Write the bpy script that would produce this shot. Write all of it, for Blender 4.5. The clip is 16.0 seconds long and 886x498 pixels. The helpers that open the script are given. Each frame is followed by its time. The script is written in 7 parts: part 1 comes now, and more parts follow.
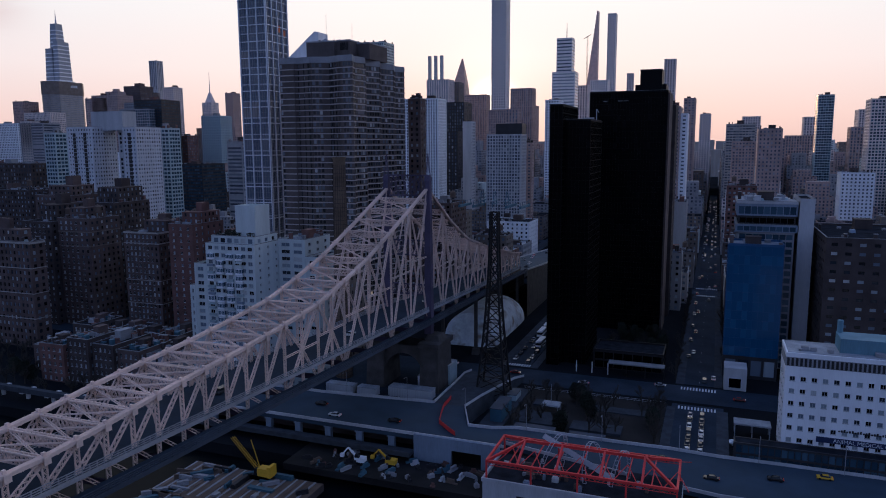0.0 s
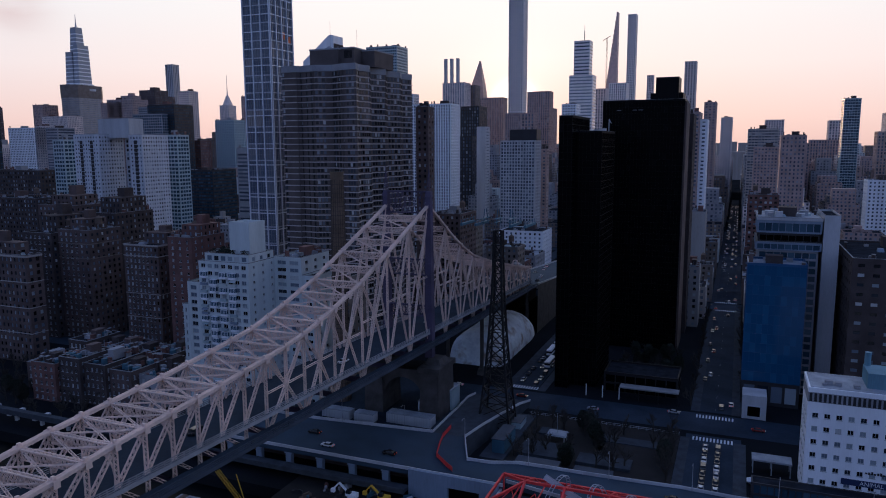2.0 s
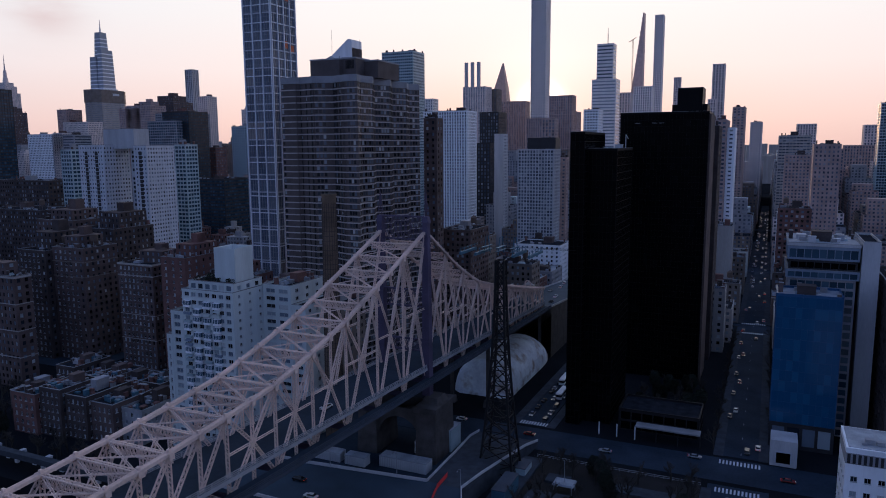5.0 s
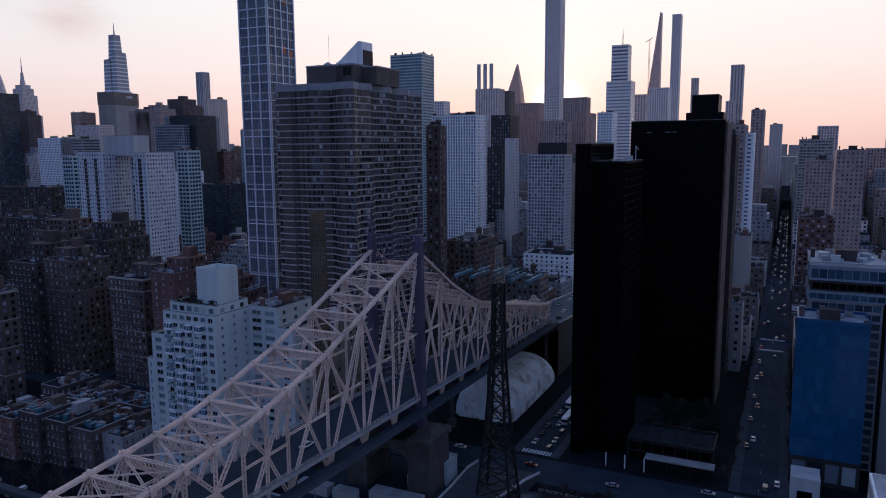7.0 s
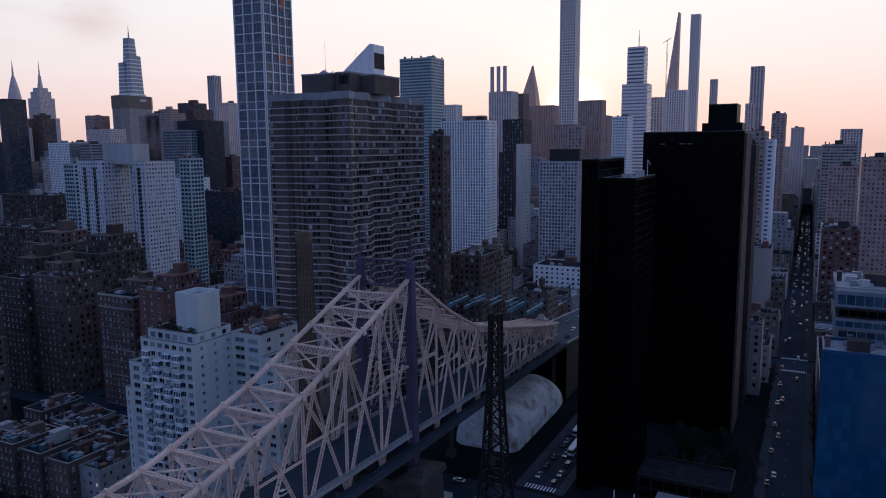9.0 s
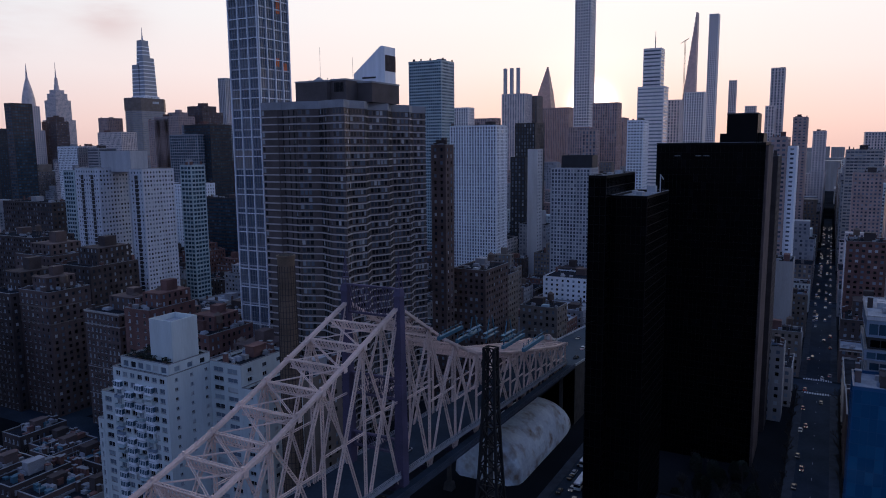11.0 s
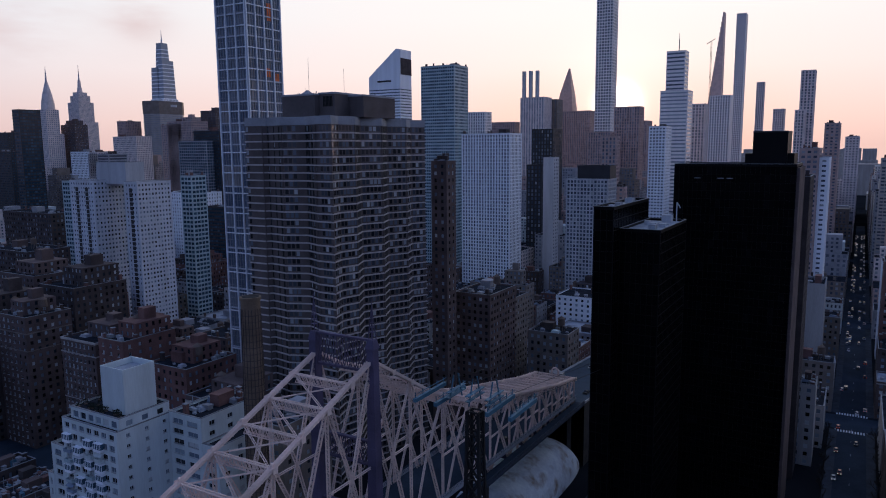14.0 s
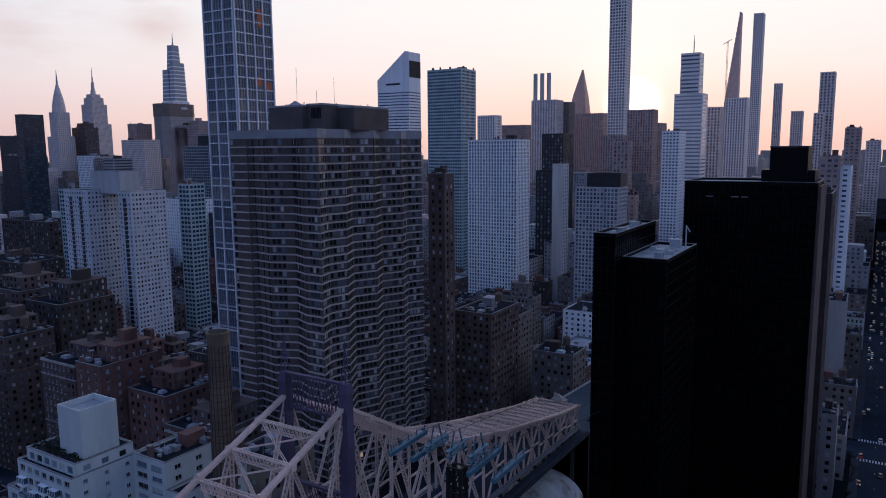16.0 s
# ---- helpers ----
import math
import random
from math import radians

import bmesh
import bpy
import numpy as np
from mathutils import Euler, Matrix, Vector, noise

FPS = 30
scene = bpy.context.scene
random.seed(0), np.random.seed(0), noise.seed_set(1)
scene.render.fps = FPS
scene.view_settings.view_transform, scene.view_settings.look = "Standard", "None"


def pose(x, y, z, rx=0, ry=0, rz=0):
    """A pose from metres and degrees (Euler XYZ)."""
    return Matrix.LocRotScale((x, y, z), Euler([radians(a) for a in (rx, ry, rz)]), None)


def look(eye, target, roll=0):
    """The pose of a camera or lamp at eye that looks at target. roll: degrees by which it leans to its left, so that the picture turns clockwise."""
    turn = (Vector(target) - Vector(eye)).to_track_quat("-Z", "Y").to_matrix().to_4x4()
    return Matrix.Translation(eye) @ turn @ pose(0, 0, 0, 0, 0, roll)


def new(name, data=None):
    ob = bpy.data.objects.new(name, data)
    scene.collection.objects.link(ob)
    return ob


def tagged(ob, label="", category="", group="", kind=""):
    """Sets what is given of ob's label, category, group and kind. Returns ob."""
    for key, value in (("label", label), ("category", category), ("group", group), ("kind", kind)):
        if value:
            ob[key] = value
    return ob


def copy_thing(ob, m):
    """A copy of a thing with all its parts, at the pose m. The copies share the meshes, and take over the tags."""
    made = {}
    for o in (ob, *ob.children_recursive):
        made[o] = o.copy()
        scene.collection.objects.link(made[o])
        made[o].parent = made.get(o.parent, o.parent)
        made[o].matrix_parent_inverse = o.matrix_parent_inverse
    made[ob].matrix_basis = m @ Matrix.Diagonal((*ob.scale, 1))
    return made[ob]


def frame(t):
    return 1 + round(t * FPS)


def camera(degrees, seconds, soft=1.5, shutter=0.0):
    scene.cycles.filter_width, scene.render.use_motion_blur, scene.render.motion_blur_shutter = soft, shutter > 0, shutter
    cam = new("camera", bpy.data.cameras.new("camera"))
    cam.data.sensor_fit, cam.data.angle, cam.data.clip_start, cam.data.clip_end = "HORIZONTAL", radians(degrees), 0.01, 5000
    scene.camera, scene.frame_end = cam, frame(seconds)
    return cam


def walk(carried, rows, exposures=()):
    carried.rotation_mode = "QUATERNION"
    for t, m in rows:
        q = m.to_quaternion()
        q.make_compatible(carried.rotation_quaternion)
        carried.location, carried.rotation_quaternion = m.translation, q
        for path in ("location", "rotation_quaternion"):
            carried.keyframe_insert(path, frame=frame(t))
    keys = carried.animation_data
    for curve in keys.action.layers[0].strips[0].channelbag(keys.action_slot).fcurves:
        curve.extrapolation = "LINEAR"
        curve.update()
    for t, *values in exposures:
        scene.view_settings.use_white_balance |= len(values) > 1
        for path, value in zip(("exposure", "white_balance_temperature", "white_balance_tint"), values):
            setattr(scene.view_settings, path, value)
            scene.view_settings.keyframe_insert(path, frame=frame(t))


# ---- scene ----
cam = camera(63.38, 16.0, soft=1.0)
PATH = [
    (0.0, look((115.17, -263.48, 105.99), (-236.06, 661.69, -37.87), -0.30)),
    (0.5, look((115.53, -259.57, 107.32), (-242.08, 663.24, -36.00), -0.27)),
    (1.0, look((115.87, -255.61, 108.67), (-248.30, 664.69, -34.27), -0.27)),
    (1.5, look((116.20, -251.61, 109.99), (-254.49, 666.10, -32.89), -0.27)),
    (2.0, look((116.47, -247.69, 111.20), (-260.00, 667.67, -31.63), -0.29)),
    (2.5, look((116.67, -243.84, 112.36), (-265.43, 669.21, -30.22), -0.31)),
    (3.0, look((116.83, -239.95, 113.51), (-270.83, 670.79, -28.87), -0.32)),
    (3.5, look((116.95, -235.99, 114.64), (-276.18, 672.39, -27.80), -0.33)),
    (4.0, look((116.92, -231.96, 115.79), (-281.78, 674.06, -26.21), -0.34)),
    (6.5, look((116.30, -209.40, 121.63), (-308.00, 685.05, -19.57), -0.40)),
    (7.0, look((116.21, -204.77, 122.81), (-313.32, 687.17, -18.39), -0.42)),
    (7.5, look((116.08, -200.08, 123.99), (-318.57, 689.41, -17.01), -0.44)),
    (8.0, look((115.80, -195.29, 125.24), (-324.23, 691.56, -15.70), -0.45)),
    (8.5, look((115.35, -190.39, 126.58), (-330.02, 693.84, -14.10), -0.47)),
    (9.0, look((114.81, -185.39, 127.98), (-335.72, 696.27, -12.35), -0.49)),
    (11.5, look((111.75, -160.74, 133.78), (-363.65, 707.85, -5.97), -0.49)),
    (12.0, look((111.20, -155.93, 135.09), (-369.37, 709.83, -4.60), -0.49)),
    (12.5, look((110.72, -151.19, 136.37), (-374.57, 711.96, -3.14), -0.50)),
    (13.0, look((110.16, -146.52, 137.61), (-379.07, 714.35, -2.16), -0.50)),
    (13.5, look((109.62, -141.94, 138.84), (-383.99, 716.46, -0.84), -0.48)),
    (14.0, look((109.13, -137.42, 140.07), (-389.31, 718.19, 0.43), -0.47)),
    (14.5, look((108.65, -132.92, 141.31), (-394.15, 720.14, 1.74), -0.46)),
    (15.0, look((108.09, -128.25, 142.63), (-398.52, 722.54, 3.00), -0.47)),
    (15.5, look((107.38, -123.45, 143.97), (-403.51, 724.81, 4.49), -0.48)),
    (16.0, look((106.61, -118.53, 145.26), (-408.79, 727.03, 6.02), -0.48)),
]
walk(cam, PATH)

# ---- world and sun ----
SUN_AZ, SUN_EL = 16.7, 3.1          # degrees left of +Y, degrees above the horizon
sun_way = Vector((-math.sin(radians(SUN_AZ)) * math.cos(radians(SUN_EL)),
                  math.cos(radians(SUN_AZ)) * math.cos(radians(SUN_EL)), math.sin(radians(SUN_EL))))
world = bpy.data.worlds.new("dusk_sky")
scene.world = world
world.use_nodes = True
wn, wl = world.node_tree.nodes, world.node_tree.links
wn.clear()


def wnode(kind, **kw):
    n = wn.new(kind)
    for k, v in kw.items():
        if k == "op":
            n.operation = v
        elif k == "sky":
            n.sky_type = v
        elif k == "blend":
            n.blend_type = v
    return n


def wmath(op, a, b=None, clamp=False):
    n = wn.new("ShaderNodeMath")
    n.operation, n.use_clamp = op, clamp
    for i, s in enumerate((a, b)):
        if s is None:
            continue
        if isinstance(s, (int, float)):
            n.inputs[i].default_value = s
        else:
            wl.new(s, n.inputs[i])
    return n.outputs[0]


def wmix(blend, f, a, b):
    n = wn.new("ShaderNodeMix")
    n.data_type, n.blend_type = "RGBA", blend
    for i, s in ((0, f), (6, a), (7, b)):
        if isinstance(s, (int, float)):
            n.inputs[i].default_value = s
        elif isinstance(s, tuple):
            n.inputs[i].default_value = (*s, 1)
        else:
            wl.new(s, n.inputs[i])
    return n.outputs[2]


def wramp(src, stops):
    n = wn.new("ShaderNodeValToRGB")
    e = n.color_ramp.elements
    while len(e) < len(stops):
        e.new(0.5)
    for el, (p, c) in zip(e, stops):
        el.position, el.color = p, (*c, 1)
    wl.new(src, n.inputs[0])
    return n.outputs[0]


sky = wn.new("ShaderNodeTexSky")
sky.sky_type, sky.sun_disc = "NISHITA", False
sky.sun_elevation, sky.sun_rotation = radians(SUN_EL), radians(-SUN_AZ)
sky.air_density, sky.dust_density, sky.ozone_density = 1.0, 1.5, 1.5
coord = wn.new("ShaderNodeTexCoord")
sep = wn.new("ShaderNodeSeparateXYZ")
wl.new(coord.outputs["Generated"], sep.inputs[0])
dot = wn.new("ShaderNodeVectorMath")
dot.operation = "DOT_PRODUCT"
wl.new(coord.outputs["Generated"], dot.inputs[0])
dot.inputs[1].default_value = sun_way
toward = dot.outputs["Value"]
# thin evening haze: pink at the horizon, pale higher up, blue-grey overhead
haze = wramp(sep.outputs["Z"], [(0.0, (0.93, 0.65, 0.61)), (0.035, (1.02, 0.76, 0.72)), (0.10, (1.05, 0.925, 0.92)),
                                (0.17, (1.03, 1.01, 1.03)), (0.32, (1.06, 1.08, 1.13)), (1.0, (0.31, 0.46, 0.80))])
west = wmath("MULTIPLY_ADD", toward, 0.5)
west.node.inputs[2].default_value = 0.5
dusk = wramp(west, [(0.0, (0.218, 0.315, 0.575)), (0.5, (0.255, 0.35, 0.60)), (0.88, (0.92, 0.92, 0.94)), (1.0, (1.05, 1.0, 0.97))])
veil = wmix("MULTIPLY", 1.0, haze, dusk)
glow = wmath("POWER", wmath("MAXIMUM", toward, 0.0), 420.0)
core = wmath("POWER", wmath("MAXIMUM", toward, 0.0), 6000.0)
# faint pink wisps of cloud
cn = wn.new("ShaderNodeTexNoise")
mp = wn.new("ShaderNodeMapping")
mp.inputs["Scale"].default_value = (2.2, 2.2, 9.0)
wl.new(coord.outputs["Generated"], mp.inputs[0])
wl.new(mp.outputs[0], cn.inputs["Vector"])
cn.inputs["Scale"].default_value, cn.inputs["Detail"].default_value = 2.0, 6.0
wisp = wramp(cn.outputs["Fac"], [(0.40, (0, 0, 0)), (0.60, (1, 1, 1))])


def cloud_patch(way, spread):
    n = wn.new("ShaderNodeVectorMath")
    n.operation = "DOT_PRODUCT"
    wl.new(coord.outputs["Generated"], n.inputs[0])
    n.inputs[1].default_value = way
    return wmath("POWER", wmath("MAXIMUM", n.outputs["Value"], 0.0), spread)


patch = wmath("ADD", cloud_patch((-0.856, 0.493, 0.154), 420.0), wmath("MULTIPLY", cloud_patch((-0.782, 0.599, 0.174), 1300.0), 0.8), clamp=True)
base = wmix("MIX", wmath("MULTIPLY", wmath("MULTIPLY", wisp, patch), 0.75), veil, (0.78, 0.60, 0.61))
sky_dim = wmix("MULTIPLY", 1.0, sky.outputs[0], (0.06, 0.06, 0.06))
mixed = wmix("MIX", 0.93, sky_dim, base)
mixed = wmix("ADD", wmath("MULTIPLY", glow, 0.22), mixed, (1.0, 0.92, 0.87))
ember = wmath("POWER", wmath("MAXIMUM", toward, 0.0), 650.0)
low = wmath("SUBTRACT", 1.0, wmath("MULTIPLY", sep.outputs["Z"], 8.5), clamp=True)
band = wmath("MULTIPLY", wmath("POWER", wmath("MAXIMUM", toward, 0.0), 70.0), low)
mixed = wmix("MIX", wmath("MULTIPLY", band, 0.75), mixed, (1.06, 0.64, 0.50))
mixed = wmix("MIX", wmath("MULTIPLY", ember, 0.40), mixed, (1.30, 1.04, 0.92))
mixed = wmix("ADD", wmath("MULTIPLY", core, 8.0), mixed, (1.0, 0.84, 0.68))
bg = wn.new("ShaderNodeBackground")
bg.inputs["Strength"].default_value = 1.0
wl.new(mixed, bg.inputs["Color"])
out = wn.new("ShaderNodeOutputWorld")
wl.new(bg.outputs[0], out.inputs[0])

sun_data = bpy.data.lights.new("sun", "SUN")
sun_data.energy, sun_data.angle, sun_data.color = 0.8, radians(0.6), (1.0, 0.62, 0.40)
sun = new("sun", sun_data)
sun.matrix_world = look(sun_way * 1500, (0, 0, 0))

# ---- materials ----
def material(name, rgb, rough=0.8, metal=0.0, var=0.25, scale=0.15, fine=3.0, bump=0.15, spec=0.3, streak=False):
    """A weathered surface: colour varies at a coarse and a fine scale, with a slight relief."""
    m = bpy.data.materials.new(name)
    m.use_nodes = True
    n, l = m.node_tree.nodes, m.node_tree.links
    b = n["Principled BSDF"]
    b.inputs["Roughness"].default_value, b.inputs["Metallic"].default_value = rough, metal
    b.inputs["Specular IOR Level"].default_value = spec
    tc = n.new("ShaderNodeTexCoord")
    mp = n.new("ShaderNodeMapping")
    if streak:
        mp.inputs["Scale"].default_value = (1, 1, 0.12)
    l.new(tc.outputs["Object"], mp.inputs[0])
    big, small = n.new("ShaderNodeTexNoise"), n.new("ShaderNodeTexNoise")
    for t, s in ((big, scale), (small, fine)):
        l.new(mp.outputs[0], t.inputs["Vector"])
        t.inputs["Scale"].default_value, t.inputs["Detail"].default_value = s, 5.0
    add = n.new("ShaderNodeMath")
    add.operation = "MULTIPLY_ADD"
    l.new(small.outputs["Fac"], add.inputs[0])
    add.inputs[1].default_value = 0.5
    l.new(big.outputs["Fac"], add.inputs[2])
    ramp = n.new("ShaderNodeValToRGB")
    e = ramp.color_ramp.elements
    e[0].position, e[0].color = 0.50, (*[c * (1 - var) for c in rgb], 1)
    e[1].position, e[1].color = 1.00, (*[min(1, c * (1 + var)) for c in rgb], 1)
    l.new(add.outputs[0], ramp.inputs[0])
    l.new(ramp.outputs[0], b.inputs["Base Color"])
    if bump:
        bp = n.new("ShaderNodeBump")
        bp.inputs["Strength"].default_value, bp.inputs["Distance"].default_value = bump, 0.1
        l.new(small.outputs["Fac"], bp.inputs["Height"])
        l.new(bp.outputs[0], b.inputs["Normal"])
    return m


def glass(name, stops, rough=0.12, per_object=False, spec=0.5, lit=0.0):
    """Window glass seen from outside: each pane takes its own tone (blinds, curtains, dark rooms, painted sky
    reflections).
    """
    m = bpy.data.materials.new(name)
    m.use_nodes = True
    n, l = m.node_tree.nodes, m.node_tree.links
    b = n["Principled BSDF"]
    b.inputs["Roughness"].default_value, b.inputs["Specular IOR Level"].default_value = rough, spec
    if per_object:
        src = n.new("ShaderNodeObjectInfo").outputs["Random"]
    else:
        src = n.new("ShaderNodeNewGeometry").outputs["Random Per Island"]
    ramp = n.new("ShaderNodeValToRGB")
    ramp.color_ramp.interpolation = "CONSTANT"
    e = ramp.color_ramp.elements
    while len(e) < len(stops):
        e.new(0.5)
    for el, (p, c) in zip(e, stops):
        el.position, el.color = p, (*c, 1)
    l.new(src, ramp.inputs[0])
    l.new(ramp.outputs[0], b.inputs["Base Color"])
    nz = n.new("ShaderNodeTexNoise")
    nz.inputs["Scale"].default_value = 0.6
    tc = n.new("ShaderNodeTexCoord")
    l.new(tc.outputs["Object"], nz.inputs["Vector"])
    bp = n.new("ShaderNodeBump")
    bp.inputs["Strength"].default_value, bp.inputs["Distance"].default_value = 0.08, 0.15
    l.new(nz.outputs["Fac"], bp.inputs["Height"])
    l.new(bp.outputs[0], b.inputs["Normal"])
    if lit:
        gt = n.new("ShaderNodeMath")
        gt.operation = "GREATER_THAN"
        gt.inputs[1].default_value = 1 - lit
        l.new(src, gt.inputs[0])
        mu = n.new("ShaderNodeMath")
        mu.operation = "MULTIPLY"
        mu.inputs[1].default_value = 0.3
        l.new(gt.outputs[0], mu.inputs[0])
        b.inputs["Emission Color"].default_value = (1.0, 0.66, 0.36, 1)
        l.new(mu.outputs[0], b.inputs["Emission Strength"])
    return m


def lamp_material(name, rgb, strength):
    m = bpy.data.materials.new(name)
    m.use_nodes = True
    b = m.node_tree.nodes["Principled BSDF"]
    b.inputs["Base Color"].default_value = (*rgb, 1)
    b.inputs["Emission Color"].default_value, b.inputs["Emission Strength"].default_value = (*rgb, 1), strength
    return m


# the lighter blue-grey stops paint reflected sky into some panes
STOPS = [(0.0, (0.010, 0.012, 0.016)), (0.34, (0.02, 0.028, 0.04)), (0.52, (0.14, 0.18, 0.23)), (0.74, (0.30, 0.35, 0.39)), (0.92, (0.52, 0.54, 0.55))]
PANE = glass("window_glass", STOPS, lit=0.001)
PANE_ONE = glass("window_glass_single", STOPS, per_object=True, lit=0.002)
# far panes: haze and reflected sky are painted in as paler tones
PANE_FAR = glass("haze_paled_window_glass", [(0.0, (0.06, 0.075, 0.105)), (0.35, (0.11, 0.13, 0.17)), (0.65, (0.18, 0.20, 0.24)), (0.88, (0.32, 0.33, 0.35))], lit=0.002)
PANE_CURTAIN = glass("curtained_window_glass", [(0.0, (0.014, 0.016, 0.02)), (0.40, (0.05, 0.06, 0.075)), (0.66, (0.12, 0.14, 0.17)), (0.86, (0.28, 0.30, 0.32)), (0.96, (0.46, 0.46, 0.46))], lit=0.001)
PANE_SLIM = glass("tall_tower_glass", [(0.0, (0.09, 0.12, 0.17)), (0.4, (0.13, 0.16, 0.21)), (0.75, (0.18, 0.20, 0.24)), (0.93, (0.27, 0.25, 0.25))], rough=0.1)
# the pale sky's reflection is put into the base colour of this glass
PANE_PALE = glass("painted_sky_glass", [(0.0, (0.22, 0.24, 0.28)), (0.5, (0.28, 0.30, 0.34)), (0.8, (0.36, 0.38, 0.41))], rough=0.1)
PANE_BLUE = glass("blue_window_glass", [(0.0, (0.02, 0.05, 0.08)), (0.5, (0.035, 0.08, 0.12)), (0.8, (0.06, 0.12, 0.17))], rough=0.08)
CURTAIN_BLUE = glass("blue_curtain_wall", [(0.0, (0.008, 0.075, 0.165)), (0.55, (0.010, 0.088, 0.185)), (0.85, (0.014, 0.105, 0.21))], rough=0.1, spec=0.4)
BLACK_GLASS = glass("black_curtain_wall", [(0.0, (0.002, 0.002, 0.0025)), (0.7, (0.003, 0.003, 0.004)), (0.95, (0.006, 0.006, 0.007))], rough=0.22, spec=0.05)
WHITE_BRICK = material("white_glazed_brick", (0.55, 0.60, 0.60), 0.6, var=0.14, streak=True)
WHITE_PANEL = material("white_panel", (0.82, 0.83, 0.86), 0.6, var=0.10, streak=True)
CONCRETE = material("pale_concrete", (0.46, 0.46, 0.48), 0.85, var=0.2, streak=True)
TWIN_WHITE = material("pale_grey_brick", (0.58, 0.59, 0.63), 0.7, var=0.14, streak=True)
GREY_STONE = material("grey_stone", (0.30, 0.30, 0.32), 0.85, var=0.25)
LIMESTONE = material("limestone", (0.38, 0.35, 0.33), 0.85, var=0.2, streak=True)
BRICK = material("brown_brick", (0.118, 0.085, 0.080), 0.9, var=0.35, spec=0.2)
RED_BRICK = material("red_brick", (0.165, 0.088, 0.078), 0.9, var=0.35, spec=0.2)
DARK_BRICK = material("dark_brick", (0.070, 0.055, 0.054), 0.9, var=0.35, spec=0.2)
TAN_BRICK = material("tan_brick", (0.20, 0.165, 0.145), 0.9, var=0.25)
# dark metal frames, also the strips that stand for balcony shade
DARK_METAL_AND_SHADE = material("dark_frame_and_shade", (0.03, 0.03, 0.035), 0.5, var=0.3)
SOV_WALL = material("dark_brown_brick_cladding", (0.105, 0.084, 0.080), 0.85, var=0.3)
COPING = material("pale_stone_coping", (0.24, 0.24, 0.25), 0.85, var=0.3)
SASH = material("pale_painted_sash", (0.42, 0.43, 0.44), 0.6, var=0.2)
BLUE_RAIL = material("dark_blue_painted_rail", (0.045, 0.06, 0.085), 0.7, var=0.3)
# orange base colour stands for sunset glow on the sail-shaped tower
SUNSET_TINT = material("sunset_tinted_cladding", (0.60, 0.38, 0.30), 0.5, var=0.15)
SOV_BAND = material("warm_grey_slab_edge", (0.47, 0.405, 0.385), 0.8, var=0.2)
BLACK_FRAME = material("black_anodised_frame", (0.004, 0.004, 0.005), 0.5, var=0.3, spec=0.1)
BLUE_FRAME = material("blue_anodised_frame", (0.010, 0.075, 0.18), 0.4, var=0.2)
# far masonry and cladding: evening haze is put into these paler, warmer colours
FAR_STONE = material("haze_paled_masonry", (0.68, 0.58, 0.55), 0.85, var=0.2)
FAR_WHITE = material("haze_warmed_white_cladding", (0.84, 0.77, 0.74), 0.6, var=0.08, streak=True)
FAR_BRICK = material("haze_paled_rose_brick", (0.42, 0.30, 0.275), 0.85, var=0.25)
CHIMNEY_BRICK = material("tan_chimney_brick", (0.17, 0.120, 0.085), 0.9, var=0.3)
# terracotta with its pink raised to stand for sunset haze
TERRACOTTA = material("haze_paled_terracotta", (0.66, 0.47, 0.42), 0.7, var=0.15)
ORANGE = material("orange_protective_panel", (0.7, 0.16, 0.05), 0.7, var=0.2)
PLANT_TEAL = material("painted_teal_cladding", (0.12, 0.24, 0.30), 0.7, var=0.2, streak=True)
TEAL = material("pale_teal_spandrel", (0.36, 0.45, 0.48), 0.4, var=0.2)
SILVER = material("silver_mullion", (0.46, 0.47, 0.52), 0.5, var=0.12)
STEEL = material("weathered_cream_steel", (0.71, 0.535, 0.46), 0.7, var=0.25, scale=0.08, fine=1.5)
TOWER_STEEL = material("dark_violet_steel", (0.085, 0.070, 0.120), 0.7, var=0.3)
BLACK_STEEL = material("black_steel", (0.012, 0.012, 0.014), 0.6, var=0.3)
BLUE_STEEL = material("blue_green_scaffold_steel", (0.05, 0.13, 0.18), 0.6, var=0.3)
RED_STEEL = material("red_painted_steel", (0.72, 0.05, 0.05), 0.5, var=0.18)
ROOF_DARK = material("tar_roof", (0.026, 0.029, 0.036), 0.95, var=0.45, scale=0.25, spec=0.0)
ROOF_PALE = material("silver_roof_coating", (0.30, 0.32, 0.35), 0.8, var=0.35, scale=0.2)
ASPHALT = material("asphalt", (0.026, 0.040, 0.058), 0.9, var=0.3, scale=0.08, fine=1.0, bump=0.05, spec=0.08)
FDR_ROAD = material("concrete_road", (0.032, 0.056, 0.082), 0.9, var=0.2, scale=0.1)
PAVING = material("pavement_slabs", (0.06, 0.068, 0.08), 0.9, var=0.25, scale=0.3, spec=0.0)
GROUND = material("city_ground", (0.016, 0.018, 0.021), 0.95, var=0.4, scale=0.02, spec=0.0)
EARTH = material("park_earth", (0.016, 0.015, 0.016), 0.95, var=0.45, scale=0.1)
WATER = material("river_water", (0.003, 0.005, 0.007), 0.35, var=0.4, scale=0.05, fine=0.3, bump=0.4, spec=0.02)
STONE_PIER = material("granite_masonry", (0.075, 0.068, 0.066), 0.9, var=0.35, scale=0.3)
FABRIC = material("white_bubble_fabric", (0.76, 0.81, 0.88), 0.7, var=0.25, scale=0.12, fine=0.8)
fn, fl = FABRIC.node_tree.nodes, FABRIC.node_tree.links
rust = fn.new("ShaderNodeTexNoise")
rust.inputs["Scale"].default_value, rust.inputs["Detail"].default_value = 0.16, 7.0
